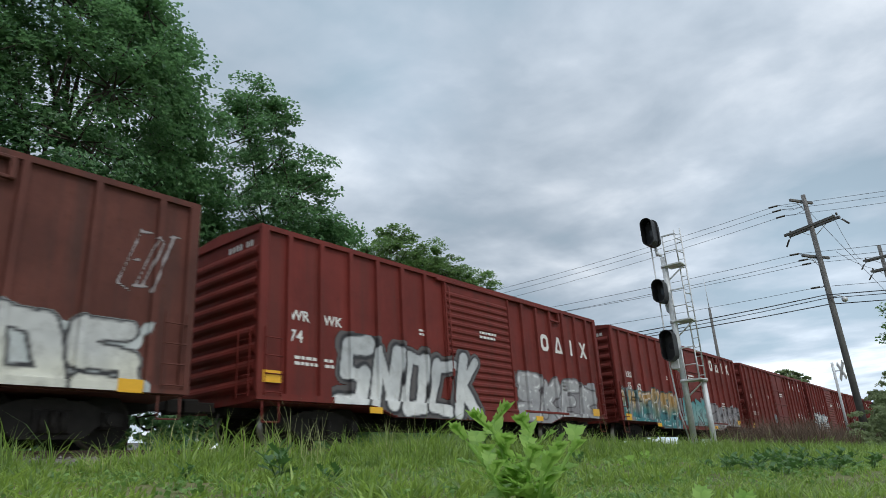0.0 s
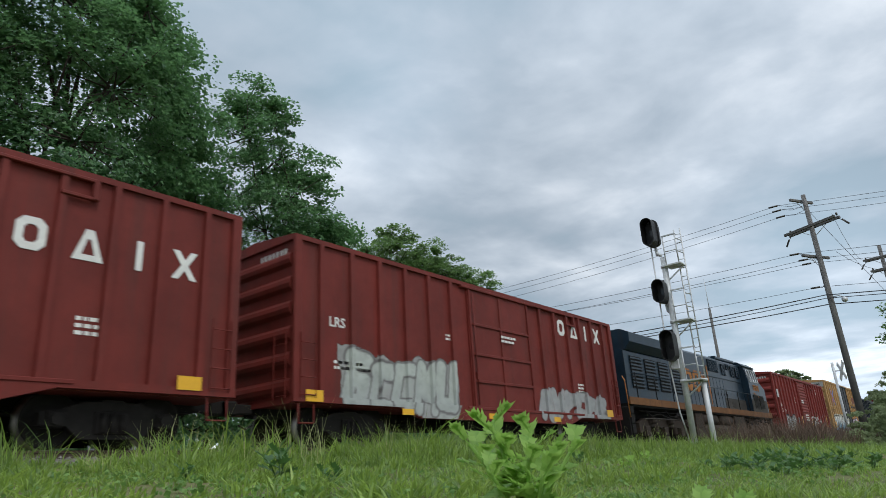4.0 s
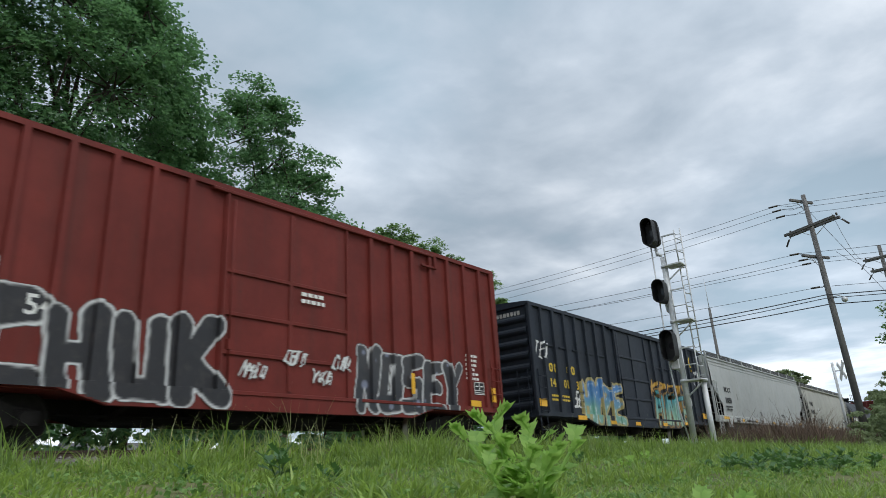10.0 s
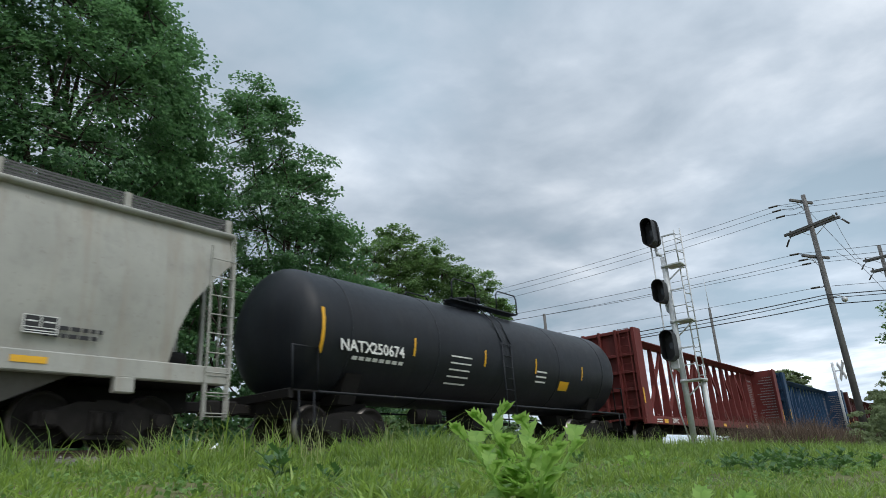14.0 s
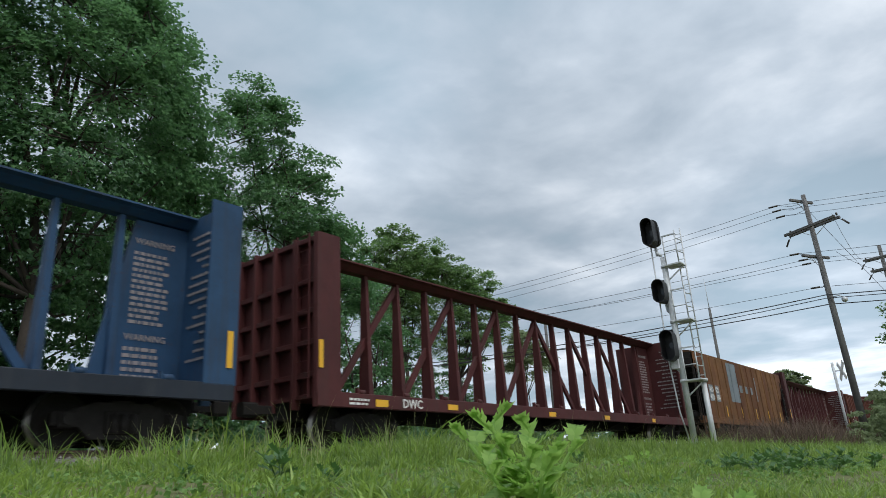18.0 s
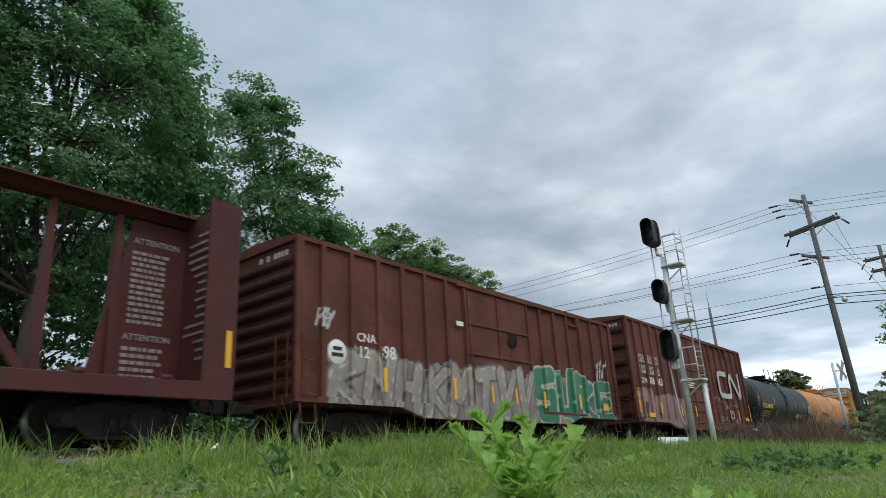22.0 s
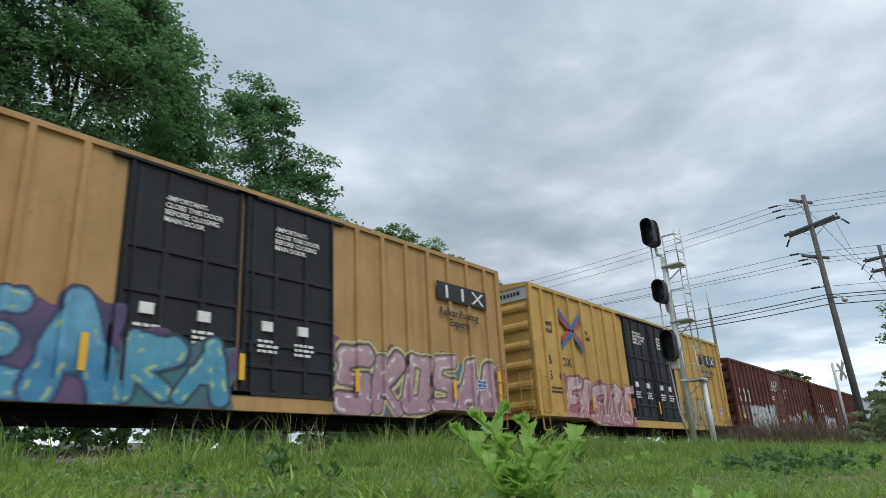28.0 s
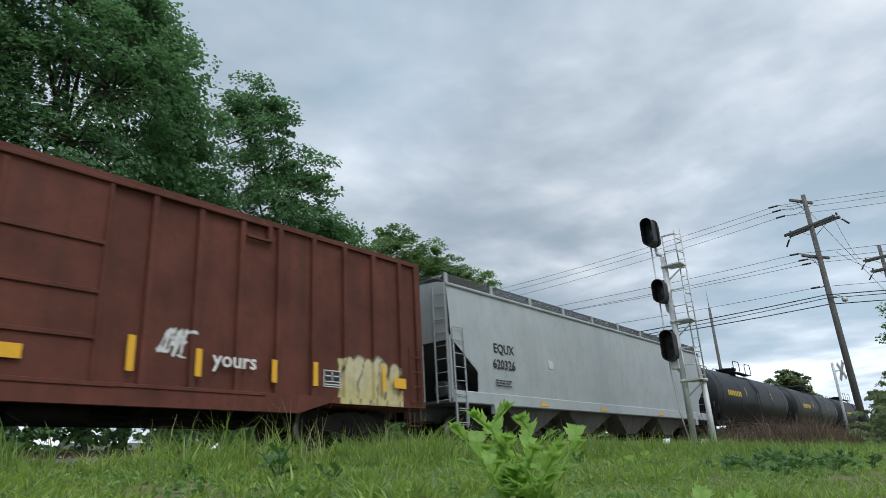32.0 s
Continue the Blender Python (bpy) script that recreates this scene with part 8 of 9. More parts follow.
def beam_texts(car, half, seed):
    """Warning panels on the bulkhead's inner face and on the gusset."""
    x = half - 0.42
    s = Shape()
    r = random.Random(seed)
    for k in range(16):
        z = 4.2 - k * 0.17
        w = r.uniform(0.5, 1.0)
        yy = -1.3
        while yy < -1.3 + w:
            d = r.uniform(0.06, 0.16)
            s.box(x - 0.008, yy, z, x, yy + d, z + 0.05)
            yy += d + 0.03
    part("data_stencil", s, FAINT, car)["kind"] = "stuff"
    stencil(car, half - 1.5, 2.35, 0.75, 1.5, 13, FAINT, -0.055, seed)
    stencil(car, half - 1.55, 1.3, 0.8, 0.65, 5, FAINT, -0.055, seed + 40)


for a, b, mat, label, seed in ((250.9, 273.1, BEAM_RED, "empty red centre-beam flat car with white warning panels", 1), (274.8, 296.6, BEAM_BLUE, "empty blue centre-beam flat car", 2),
                               (298.4, 320.4, BEAM_DARK, "empty maroon centre-beam flat car with warning panels", 3), (339.0, 360.85, BEAM_DARK, "empty maroon centre-beam flat car with white numbers", 4)):
    car, h = centerbeam("centre_beam_car", a, b, mat, label, seed=seed, sill_mat=BLACK if seed == 2 else None)
    beam_texts(car, h, seed)
    digits(car, "RVPR" if seed == 2 else "DWC", -8.3, 0.86, 0.2, WHITE, -1.558)
    words(car, "ATTENTION" if seed == 4 else "WARNING", h - 1.5, 3.98, 0.17, FAINT, -0.062)
    words(car, "ATTENTION" if seed == 4 else "WARNING", h - 1.55, 2.05, 0.17, FAINT, -0.062)
    if seed in (2, 4):
        digits(car, "9875" if seed == 2 else "626   808", -7.0 if seed == 2 else -6.1, 0.86, 0.2, WHITE, -1.558)
    plates(car, [(-9.2, 0.85, 0.4, 0.16), (-6.6 if seed != 2 else -9.0, 0.87, 0.4, 0.14), (-1.6, 0.85, 0.4, 0.14), (2.2, 0.85, 0.4, 0.14), (6.4, 0.85, 0.3, 0.14)], -1.556)
    plates(car, [(-h + 0.12, 1.6, 0.12, 0.6), (h - 0.3, 1.4, 0.12, 0.7)], -1.562)
    stencil(car, -10.0, 0.85, 0.6, 0.18, 2, WHITE, -1.556, seed + 5)

# rusted hopper between the centre beams
CUT_T = ((0.0, 3.6), (0.05, 3.6), (1.15, 2.5), (1.16, 1.15), (30.0, 1.15))
# its bays take underframe black to stand for the shade they hang in
car, h = hopper("hopper_car", 321.85, 338.05, 4.35, RUSTY, "rust-streaked orange hopper car with grey paint patches", CUT_T, 1.1, 4, rail=False, round_side=0.02, seams=13, bay_mat=UNDER, end_mat=paint("black_end", (0.022, 0.018, 0.016), 0.3, 0.7, 0.4))
for k in range(14):
    x = -h + 1.3 + (2 * h - 2.6) * k / 13
    part("side_post", Shape().prism([(x - 0.07, -1.545), (x - 0.05, -1.60), (x + 0.05, -1.60), (x + 0.07, -1.545)], 1.25, 4.28, "z"), RUSTY, car)
part("patch", Shape().box(-3.17, -1.575, 2.15, -1.6, -1.566, 4.22), PATCH_GREY, car)
for k in range(14):
    x = -h + 1.3 + (2 * h - 2.6) * k / 13
    if -3.1 < x < -1.7:
        part("patch", Shape().prism([(x - 0.074, -1.55), (x - 0.054, -1.606), (x + 0.054, -1.606), (x + 0.074, -1.55)], 2.15, 4.22, "z"), PATCH_GREY, car)
for x in (-1.47, -0.5, 0.45):
    part("patch", Shape().box(x, -1.575, 2.72, x + 0.56, -1.566, 3.12), PATCH_GREY, car)
part("patch", Shape().box(1.62, -1.575, 2.35, 1.86, -1.566, 3.75), PATCH_GREY, car)
for x in (-6.6, -5.7):
    pn = part("number_panel", Shape().box(x, -1.58, 2.05, x + 0.6, -1.566, 2.85), PATCH_GREY, car)
    digits(pn, "AO" if x < -6 else "KY", x + 0.06, 2.5, 0.27, WHITE, -1.584)
    digits(pn, "410" if x < -6 else "184", x + 0.06, 2.12, 0.27, WHITE, -1.584)
plates(car, [(x, 1.35, 0.1, 0.55) for x in (-6.9, -4.35, -1.8, 0.95, 3.5, 6.2)], -1.575)

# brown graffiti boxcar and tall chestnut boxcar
car, sd, h = boxcar("boxcar", 362.2, 377.3, 4.5, BROWN, "brown boxcar with grey and green graffiti along its whole side", ribs_for(7.55, (-1.7, 1.65), 6), [(-1.7, 1.65)], "panel", None, BROWN, SOOT_SHADE_END)
graffiti(car, -6.6, 0.74, 1.6, 2.15, (0.27, 0.24, 0.21), (0.08, 0.06, 0.06), 33, sd, 8, 0.17, 0.05, (0.34, 0.30, 0.26), ((0.18, 0.14, 0.13), (0.28, 0.24, 0.22)), shine=(0.5, 0.48, 0.42))
part("sticker", Shape().lathe([(-0.006, 0.0), (-0.006, 0.27), (0.0, 0.28)], "y", 24, (-6.35, -1.468, 2.0)), WHITE, car, "round white sticker")
part("sticker_mark", Shape().box(-6.52, -1.484, 1.9, -6.18, -1.476, 1.98).box(-6.48, -1.484, 2.04, -6.22, -1.476, 2.12), INK, car)["kind"] = "stuff"
digits(car, "CNA", -5.75, 2.32, 0.2, WHITE, WALL_Y - 0.004)
graffiti(car, 1.7, 0.70, 7.0, 2.35, (0.03, 0.16, 0.09), (0.48, 0.48, 0.38), 34, sd, 4, 0.22, 0.06, (0.05, 0.22, 0.12), ((0.03, 0.11, 0.10), (0.30, 0.20, 0.16)), dots=(0.22, 0.45, 0.40), glyphs=(0, 6, 5, 7), slant=0.0)
tag(car, -7.0, 2.5, 0.5, 0.45, (0.5, 0.48, 0.45), 35, sd, 3, 0.025)
tag(car, 5.9, 2.2, 0.8, 0.8, W, 36, sd, 3, 0.02)
digits(car, "112", -5.9, 1.95, 0.26, WHITE, WALL_Y - 0.004)
digits(car, "898", -5.1, 2.0, 0.3, WHITE, WALL_Y - 0.004)
part("emblem", Shape().lathe([(0, 0.24), (0.006, 0.24), (0.006, 0.17), (0, 0.17), (0, 0.24)], "y", 20, (0.62, -1.565, 3.05)), WHITE, car)
part("placard", Shape().box(-2.1, -1.56, 3.15, -1.8, -1.55, 3.28), WHITE, car)
plates(car, [(-5.0, 1.2, 0.12, 0.55), (-2.4, 1.15, 0.12, 0.55), (-0.7, 1.15, 0.1, 0.45), (0.5, 1.15, 0.1, 0.45), (2.1, 1.1, 0.12, 0.5), (4.4, 1.15, 0.12, 0.5), (6.1, 1.15, 0.4, 0.25)], -1.57)

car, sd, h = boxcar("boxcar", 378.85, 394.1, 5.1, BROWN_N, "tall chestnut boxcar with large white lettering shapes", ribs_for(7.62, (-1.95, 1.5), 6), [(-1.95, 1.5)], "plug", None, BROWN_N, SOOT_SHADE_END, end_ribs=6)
for z in (3.28, 2.83):
    for x, n in ((-6.74, 3), (-5.92, 3 if z < 3 else 4), (-5.08, 2)):
        block_marks(car, x, z, [0.18 if n < 4 else 0.13] * n, 0.34, WORN_WHITE, WALL_Y - 0.005, 0.06, forms="xoti" if z > 3 else "itox")
digits(car, "GTW", -6.74, 2.42, 0.22, WHITE, WALL_Y - 0.004)
digits(car, "406", -5.92, 2.42, 0.3, WHITE, WALL_Y - 0.004)
digits(car, "363", -5.08, 2.42, 0.3, WHITE, WALL_Y - 0.004)
worm = [(4.3, 3.55), (3.1, 3.55), (2.95, 3.4), (2.95, 2.55), (3.1, 2.4), (4.6, 2.4), (4.75, 2.55), (4.75, 3.35), (4.95, 3.55), (5.15, 3.45), (6.0, 2.55), (6.2, 2.42), (6.36, 2.6), (6.36, 3.75)]
for _ in range(2):
    worm = [worm[0]] + [(p[0] * (1 - k) + q[0] * k, p[1] * (1 - k) + q[1] * k) for p, q in zip(worm, worm[1:]) for k in (0.25, 0.75)] + [worm[-1]]
ways = [(Vector(worm[min(k + 1, len(worm) - 1)]) - Vector(worm[max(k - 1, 0)])).normalized() for k in range(len(worm))]
wv = [(p[0] - o * w.y * 0.13, y, p[1] + o * w.x * 0.13) for p, w in zip(worm, ways) for o in (1, -1) for y in (-1.557, -1.548)]
mark = Shape().add(wv, [f for k in range(len(worm) - 1) for f in ((4 * k, 4 * k + 4, 4 * k + 6, 4 * k + 2), (4 * k, 4 * k + 1, 4 * k + 5, 4 * k + 4), (4 * k + 2, 4 * k + 6, 4 * k + 7, 4 * k + 3))])
part("emblem", mark, WORN_WHITE, car, "large white lettering shape")
graffiti(car, -7.2, 0.8, -2.3, 2.1, (0.24, 0.15, 0.13), (0.16, 0.10, 0.09), 37, sd, 6, 0.2, 0.05, (0.30, 0.20, 0.18))
for k, (x, z, w) in enumerate(((2.0, 2.05, 1.3), (3.6, 1.75, 0.9), (5.0, 1.9, 0.8), (2.6, 1.1, 1.0), (4.9, 1.05, 0.9))):
    tag(car, x, z, w, 0.28, (0.34, 0.27, 0.26), 230 + k, sd, 5, 0.014)
plates(car, [(-7.5, 1.2, 0.18, 0.95), (-6.6, 1.05, 0.6, 0.18), (-5.3, 1.2, 0.12, 0.5), (-3.0, 1.2, 0.12, 0.5), (-1.2, 1.2, 0.12, 0.5), (0.8, 1.2, 0.12, 0.5), (3.9, 1.2, 0.12, 0.5), (5.3, 1.2, 0.12, 0.5), (6.4, 1.2, 0.55, 0.16), (7.35, 1.2, 0.14, 0.9)], -1.565)
stencil(car, -1.6, 2.5, 0.9, 0.5, 5, WHITE, -1.57, 90)
stencil(car, 0.2, 2.5, 0.9, 0.5, 5, WHITE, -1.57, 91)
part("placard", Shape().box(4.3, -1.475, 1.3, 4.75, -1.465, 1.65), INK, car)
part("placard_frame", Shape().path([(4.3, -1.478, 1.3), (4.75, -1.478, 1.3), (4.75, -1.478, 1.65), (4.3, -1.478, 1.65), (4.3, -1.478, 1.3)], 0.012, 4).path([(4.52, -1.478, 1.3), (4.52, -1.478, 1.65)], 0.01, 4), WHITE, car)

# tanks
car, h = tank_car("tank_car", 395.35, 410.55, TANK_BLACK, "black tank car with yellow lettering and reflectors", 1.53, 2.62)
digits(car, "UTLX", -5.88, 2.1, 0.27, OCHRE, -1.54)
digits(car, "649776", -4.8, 2.1, 0.27, OCHRE, -1.54)
barrel_blocks(car, TANK, [(-5.4 + 0.2 * k, 1.9 - 0.13 * j, 0.15, 0.06) for k in range(8) for j in range(3)] + [(-2.4, 1.7 + 0.1 * k, 0.4, 0.04) for k in range(4)], OCHRE, "data_stencil")
barrel_blocks(car, TANK, [(-6.6, 2.2, 0.09, 0.6), (-3.1, 2.36, 0.08, 0.45), (-0.15, 2.36, 0.08, 0.45), (2.5, 2.36, 0.08, 0.45), (4.76, 2.36, 0.08, 0.45), (7.1, 2.3, 0.08, 0.6), (2.9, 1.72, 0.75, 0.26)], REFLECT, "reflector")
barrel_blocks(car, TANK, [(6.1, 2.2 + 0.085 * k, 0.85 - 0.1 * (k % 2), 0.04) for k in range(6)] + [(4.1, 1.78 + 0.07 * k, 0.4, 0.035) for k in range(3)] + [(5.2, 1.72, 0.3, 0.03), (5.2, 1.95, 0.3, 0.03), (5.2, 1.72, 0.03, 0.25), (5.47, 1.72, 0.03, 0.25)], END_GREY, "data_stencil")
TANK_O = Barrel(1.55, 2.65)
car, h = tank_car("tank_car", 411.6, 426.6, TANK_ORANGE, "weathered orange tank car with pale paint patches and black scrawls", 1.55, 2.65)
barrel_blocks(car, TANK_O, [(-4.2, 1.5, 0.65, 0.2), (-3.25, 1.58, 0.6, 0.5), (-2.6, 1.6, 2.7, 0.38), (0.5, 1.58, 1.3, 0.38), (2.1, 1.55, 1.5, 0.4), (4.2, 1.5, 0.5, 0.62), (5.2, 1.5, 1.0, 0.32)], END_GREY, "patch")
digits(car, "UTLX", -5.35, 2.12, 0.28, INK, -1.54)
digits(car, "203249", -4.25, 2.12, 0.27, INK, -1.54)


tank_side = Side(-1.39, -1.39, [], 0.1, 1.4)
for x0, z0, w, hh, sdn, k in ((-2.8, 1.5, 2.7, 0.55, 39, 6), (0.85, 1.5, 0.9, 0.45, 40, 3), (2.0, 1.52, 1.4, 0.42, 41, 5)):
    tag(car, x0, z0, w, hh, K, sdn, tank_side, k, 0.025)

# three long yellow boxcars with double black doors
for i, (a, b, label) in enumerate(((428.3, 446.95, "long yellow boxcar with double black doors and pale graffiti"), (448.2, 466.35, "long yellow boxcar with double black doors and blue and purple graffiti"),
                                   (468.05, 486.8, "long yellow boxcar with double black doors and pink graffiti"))):
    half = (b - a) / 2
    mat = (YELLOW_D, YELLOW, YELLOW_B)[i]
    car, sd, h = boxcar("boxcar", a, b, 5.17, mat, label, ribs_for(half, (-2.4, 2.4), 7), [(-2.4, -0.03), (0.03, 2.4)], "plug", BLACK_DOOR, mat, end_top=END_GREY, end_ribs=6)
    star_mark(car, -7.56, 3.32, 1.4, 1.0, -1.55)
    words(car, "next\nload", -8.5, 3.85, 0.28, INK, WALL_Y - 0.006, space=0.85)
    words(car, "any\nroad", -5.85, 3.86, 0.28, INK, WALL_Y - 0.006, space=0.85)
    digits(car, "B", -8.5, 2.55, 0.3, INK, WALL_Y - 0.006)
    digits(car, "OX", -7.6, 2.55, 0.3, INK, WALL_Y - 0.006)
    for x, txt in zip((-8.5, -7.85, -6.85), (("", "", "75"), ("65", "01", ""), ("6", "02", "36"))[i]):
        if txt:
            digits(car, txt, x, 2.05, 0.3, INK, WALL_Y - 0.004)
    stencil(car, -8.6, 1.6, 1.2, 0.25, 2, INK, WALL_Y - 0.006, 100 + i)
    sign = part("name_panel", Shape().box(6.04, -1.556, 3.8, 8.28, -1.55, 4.3), INK, car)
    block_marks(sign, 6.16, 3.87, [0.58, 0.58, 0.58], 0.36, WHITE, -1.557, 0.12, forms="iix")
    words(car, "Railcar Pooling\n     Experts", 6.1, 3.38, 0.29, INK, -1.552, space=0.95)
    for x, txt in ((-1.7, "-IMPORTANT-\nCLOSE THIS DOOR\nBEFORE CLOSING\nMAIN DOOR"), (0.75, "-IMPORTANT-\nCLOSE THIS DOOR\nBEFORE CLOSING\nMAIN DOOR")):
        words(car, txt, x, 4.38, 0.14, WHITE, -1.556)
    for k, x in enumerate((-2.1, -1.0, 0.4, 1.3)):
        stencil(car, x, 1.75, 0.5, 0.3, 3, WHITE, -1.556, 110 + k + 7 * i)
        part("placard", Shape().box(x + 0.1, -1.56, 2.2, x + 0.35, -1.51, 2.4), WHITE, car)
    plates(car, [(-2.9, 1.15, 0.12, 0.6), (0.0, 1.2, 0.12, 0.5), (3.0, 1.15, 0.12, 0.5), (6.5, 1.15, 0.12, 0.5), (-5.9, 1.15, 0.12, 0.5), (half - 0.5, 1.2, 0.14, 0.9)], -1.565)
    service_panel(car, half - 1.4, 1.45, 0.45, 0.3, WALL_Y - 0.005, MARK_BLUE)
    if i == 0:
        graffiti(car, -8.6, 0.8, -2.6, 2.0, (0.55, 0.42, 0.30), (0.45, 0.25, 0.18), 42, sd, 7, 0.2, 0.04, (0.58, 0.52, 0.45), ((0.50, 0.36, 0.22), (0.58, 0.52, 0.44)))
    elif i == 1:
        graffiti(car, -8.6, 0.72, -2.3, 2.4, (0.05, 0.24, 0.42), (0.03, 0.04, 0.10), 43, sd, 5, 0.24, 0.06, (0.14, 0.38, 0.56), ((0.06, 0.05, 0.12), (0.12, 0.07, 0.16)), shine=(0.5, 0.55, 0.12), alt=(0.10, 0.34, 0.50), slant=0.0, glyphs=(2, 5, 8, 7, 4))
        graffiti(car, -2.3, 0.74, -0.1, 1.95, (0.06, 0.28, 0.42), (0.02, 0.03, 0.05), 44, sd, 2, 0.20, 0.06, (0.10, 0.34, 0.48), ((0.10, 0.05, 0.12), (0.04, 0.16, 0.18)), shine=(0.5, 0.55, 0.12), glyphs=(5, 4))
        graffiti(car, 2.5, 0.70, 8.9, 2.25, (0.40, 0.24, 0.30), (0.05, 0.04, 0.06), 45, sd, 6, 0.20, 0.05, (0.50, 0.32, 0.36), ((0.14, 0.07, 0.12), (0.05, 0.20, 0.22)), outer=(0.58, 0.52, 0.26), shine=W, glyphs=(0, 3, 8, 0, 4, 1))
    else:
        graffiti(car, -7.6, 0.70, -2.5, 2.2, (0.50, 0.26, 0.27), (0.20, 0.05, 0.07), 46, sd, 6, 0.18, 0.05, (0.60, 0.42, 0.42), ((0.36, 0.12, 0.14), (0.56, 0.38, 0.38)), shine=W, slant=0.4, glyphs=(7, 4, 0, 6, 5, 7))
        graffiti(car, 2.5, 0.80, 6.9, 2.1, (0.42, 0.36, 0.20), (0.12, 0.15, 0.14), 47, sd, 6, 0.09, 0.04, (0.46, 0.42, 0.28))

# two long brown boxcars
for i, (a, b) in enumerate(((488.35, 506.7), (508.4, 526.9))):
    half = (b - a) / 2
    dr = (-1.95, 1.5) if i == 0 else (-2.1, 1.3)
    car, sd, h = boxcar("boxcar", a, b, 4.6, BROWN if i else BROWN_N, "long brown boxcar with white lettering and graffiti" if i == 0 else "long brown boxcar with pale lilac graffiti and a cream patch", ribs_for(half, dr, 8), [dr], "panel", None, BROWN if i else BROWN_N, SOOT_SHADE_END, end_ribs=6)
    block_marks(car, -8.42, 2.29, [0.52, 0.52, 0.48], 0.73, WHITE, WALL_Y - 0.006, 0.34, forms="xoo")
    stencil(car, -8.4, 1.35, 1.1, 0.5, 3, WHITE, WALL_Y, 120 + i)
    stencil(car, -1.7, 2.6, 0.6, 0.3, 2, WHITE, -1.57, 122 + i)
    plates(car, [(-half + 0.1, 1.2, 0.14, 0.8), (-5.5, 1.15, 0.12, 0.5), (-0.2, 1.25, 0.4, 0.22), (3.0, 1.2, 0.12, 0.5), (half - 1.1, 1.3, 0.4, 0.24), (5.7, 1.2, 0.12, 0.5)], -1.565)
    if i == 0:
        part("patch", Shape().box(-8.4, -1.472, 1.45, -7.75, -1.464, 2.07), PATCH_GREY, car)
        part("patch", Shape().box(-7.69, -1.472, 1.17, -7.07, -1.464, 2.05), PATCH_GREY, car)
        part("patch", Shape().box(-8.4, -1.474, 1.4, -7.8, -1.466, 1.6), REFLECT, car)
        graffiti(car, -6.7, 0.66, -1.6, 2.2, (0.48, 0.55, 0.58), (0.03, 0.03, 0.035), 48, sd, 5, 0.20, 0.045, (0.56, 0.60, 0.61), ((0.48, 0.55, 0.58), (0.54, 0.60, 0.62)), glyphs=(0, 9, 5, 4, 5), slant=0.05)
        graffiti(car, 1.9, 0.8, 4.4, 1.8, (0.40, 0.36, 0.34), K, 49, sd, 4, 0.14, 0.04, (0.5, 0.46, 0.44))
        graffiti(car, 6.35, 0.86, 7.3, 2.3, (0.12, 0.25, 0.08), (0.08, 0.16, 0.06), 50, sd, 2, 0.13, 0.04, (0.28, 0.44, 0.18), glyphs=(14, 6))
        graffiti(car, 7.3, 0.84, 8.9, 2.15, (0.11, 0.19, 0.26), (0.06, 0.09, 0.12), 52, sd, 2, 0.22, 0.05, (0.20, 0.34, 0.42), glyphs=(4, 5))
        service_panel(car, 6.28, 1.25, 0.44, 0.37, -1.49)
        tag(car, -1.5, 3.2, 1.6, 0.7, W, 53, sd, 4, 0.03)
        tag(car, 1.7, 2.9, 0.8, 0.6, W, 54, sd, 3, 0.025)
        tag(car, 4.0, 1.3, 0.9, 0.8, W, 55, sd, 3, 0.04)
    else:
        graffiti(car, -6.9, 0.70, -2.3, 2.1, (0.40, 0.40, 0.50), (0.10, 0.07, 0.08), 56, sd, 5, 0.14, 0.05, (0.52, 0.53, 0.60), ((0.14, 0.07, 0.06), (0.24, 0.20, 0.22)), shine=W, glyphs=(6, 15, 7, 8, 0))
        graffiti(car, 6.6, 0.8, 8.3, 1.9, (0.55, 0.48, 0.22), K, 57, sd, 3, 0.18, 0.03, (0.60, 0.54, 0.34), ((0.58, 0.50, 0.28), (0.55, 0.48, 0.22)))
        words(car, "yours", 3.35, 1.42, 0.42, WHITE, -1.555, "graffiti_tag")
        tag(car, 2.35, 1.55, 0.6, 0.5, W, 58, sd, 3, 0.025)
        plates(car, [(1.75, 1.2, 0.13, 0.6), (4.65, 1.2, 0.12, 0.45), (7.75, 1.2, 0.1, 0.6)], -1.57)
        service_panel(car, 6.06, 1.22, 0.48, 0.36, WALL_Y - 0.005)

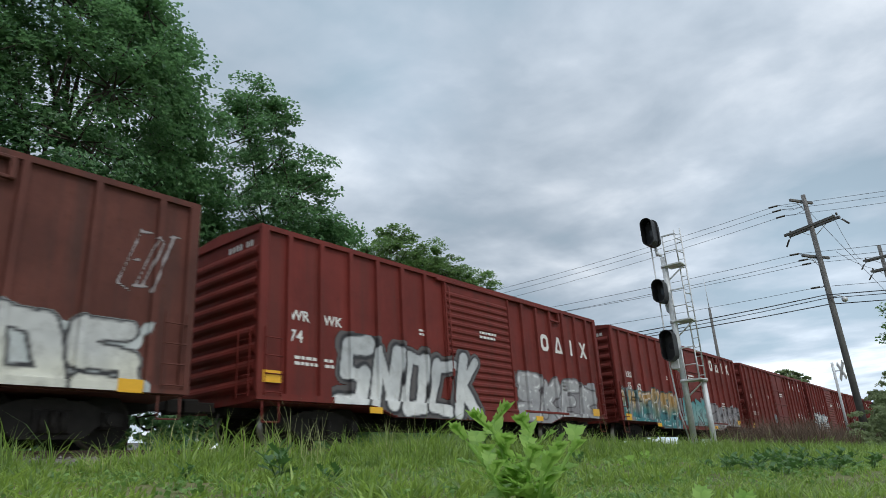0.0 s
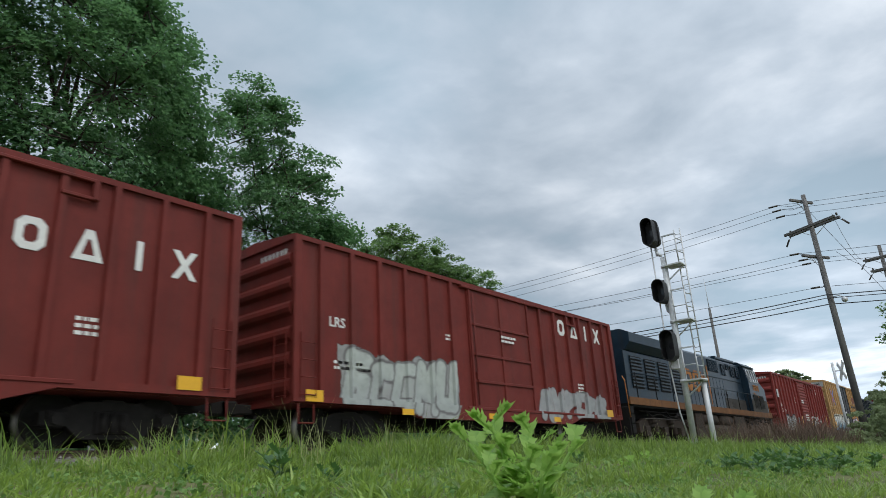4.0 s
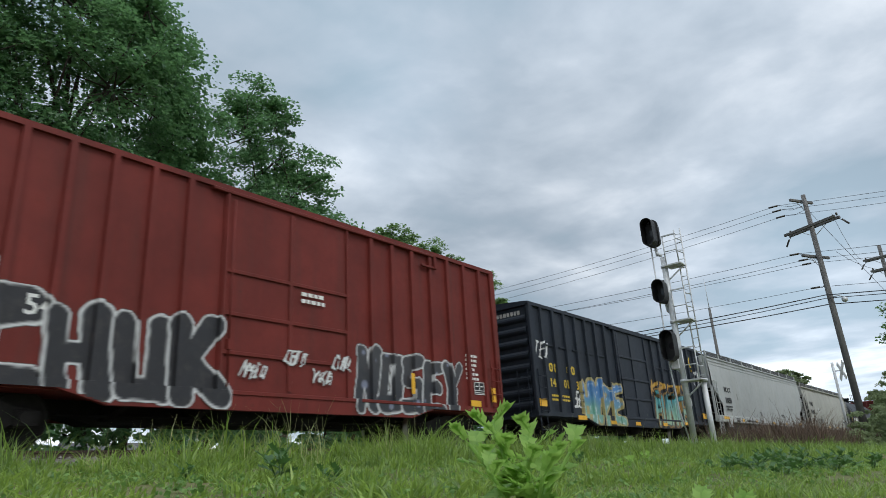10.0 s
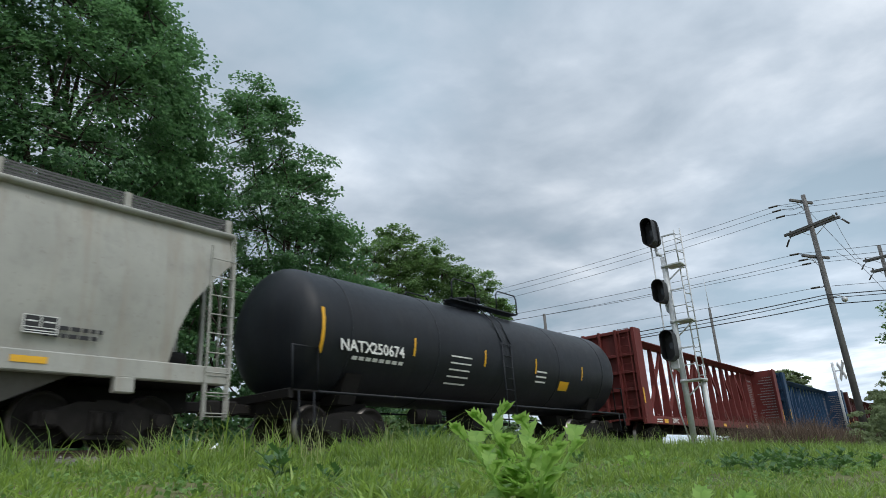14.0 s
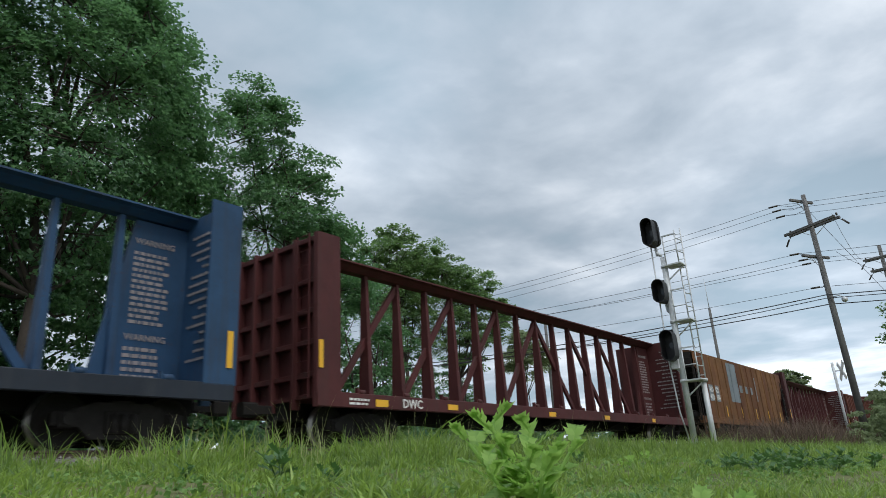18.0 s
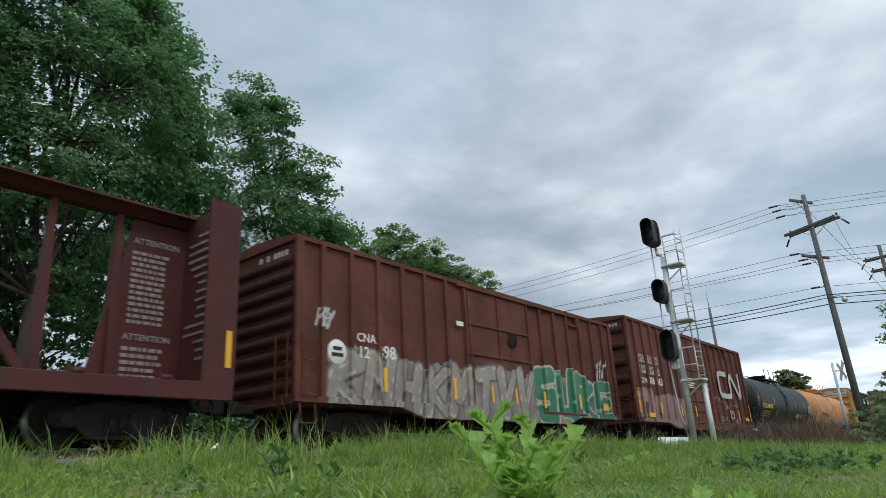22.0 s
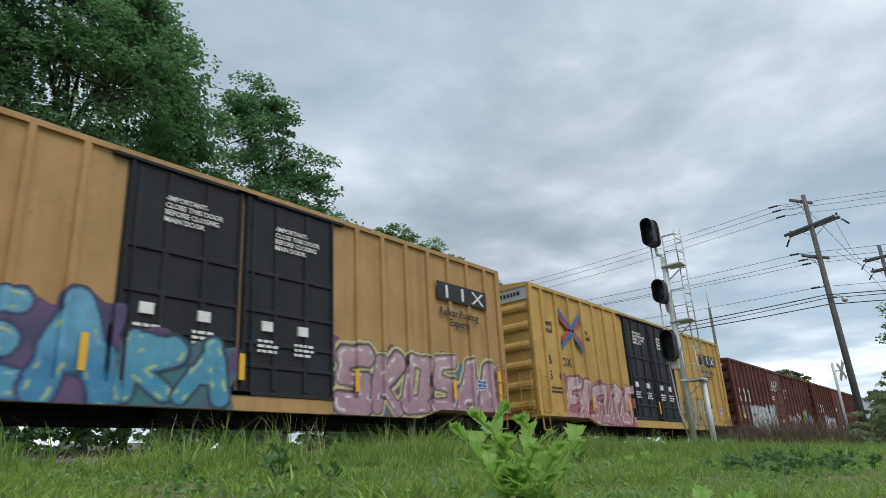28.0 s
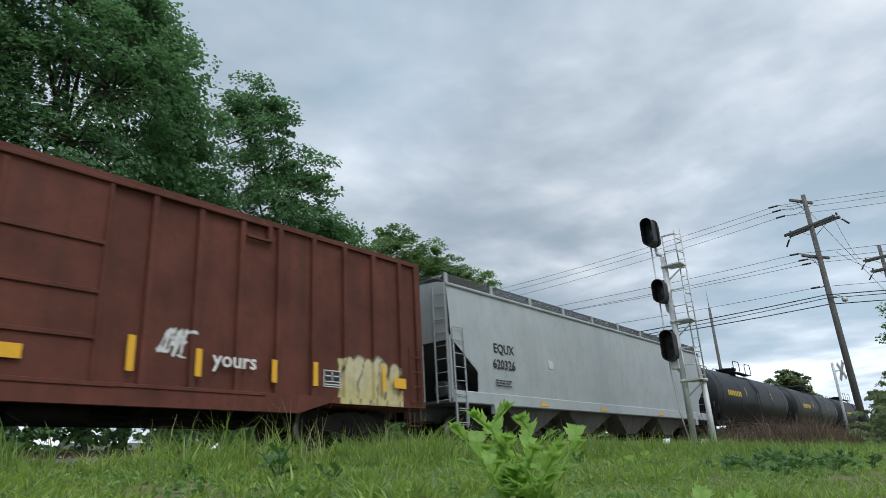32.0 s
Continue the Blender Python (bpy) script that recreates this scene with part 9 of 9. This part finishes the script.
# last hopper and tanks
car, h = hopper("hopper_car", 528.05, 547.8, 4.3, HOPPER_G, "long pale blue-grey covered hopper with black lettering", CUT_W, 1.2, 4, seams=1, dark=paint("slope_grey", (0.10, 0.105, 0.11), 0.2))
digits(car, "EQUX", -7.92, 2.58, 0.27, INK, -1.57)
digits(car, "620326", -8.0, 2.12, 0.27, INK, -1.57)
stencil(car, -7.9, 1.6, 0.8, 0.22, 3, INK, -1.56, 130)
part("placard", Shape().box(-4.9, -1.578, 2.35, -4.6, -1.566, 2.62), GALV, car)
plates(car, [(-5.6, 1.15, 0.42, 0.1), (-1.6, 1.15, 0.42, 0.1), (3.6, 1.15, 0.42, 0.1)], -1.575)
for a, b in ((549.1, 565.0), (566.2, 582.0), (583.2, 599.0)):
    car, h = tank_car("tank_car", a, b, TANK_BLACK, "black tank car with a railed top platform", 1.5, 2.62)
    barrel_blocks(car, TANK, [(-5.6 + 0.3 * k, 2.5, 0.2, 0.28) for k in range(8)], OCHRE)
    barrel_blocks(car, TANK, [(-2.3, 2.6, 0.09, 0.5), (3.0, 2.6, 0.09, 0.5)], REFLECT, "reflector")


# ---- what moves ----
def motions():
    for car, x in CARS:
        walk(car, [(t, pose(x - SPEED * t, TRACK_Y, RAIL_Z)) for t in (0.0, 8.0, 16.0, 24.0, CLIP)])
    for w, x, dx in WHEELSETS:
        # the wheels turn while they pass before the camera
        a, b = max(0.0, (x - 62.0) / SPEED), min(CLIP, (x + 6.0) / SPEED)
        f0, f1 = math.ceil(a * FPS), math.floor(b * FPS)
        rows = [(0.0, pose(dx, 0, WHEEL_R))] if f0 > 0 else []
        if f1 > f0:
            for f in range(f0, f1 + 1):
                t = f / FPS
                rows.append((t, pose(dx, 0, WHEEL_R, 0, -math.degrees(SPEED * (t - f0 / FPS) / WHEEL_R), 0)))
        if not rows:
            rows = [(0.0, pose(dx, 0, WHEEL_R))]
        if rows[-1][0] < CLIP - 0.02:
            rows.append((CLIP, rows[-1][1]))
        walk(w, rows)


motions()
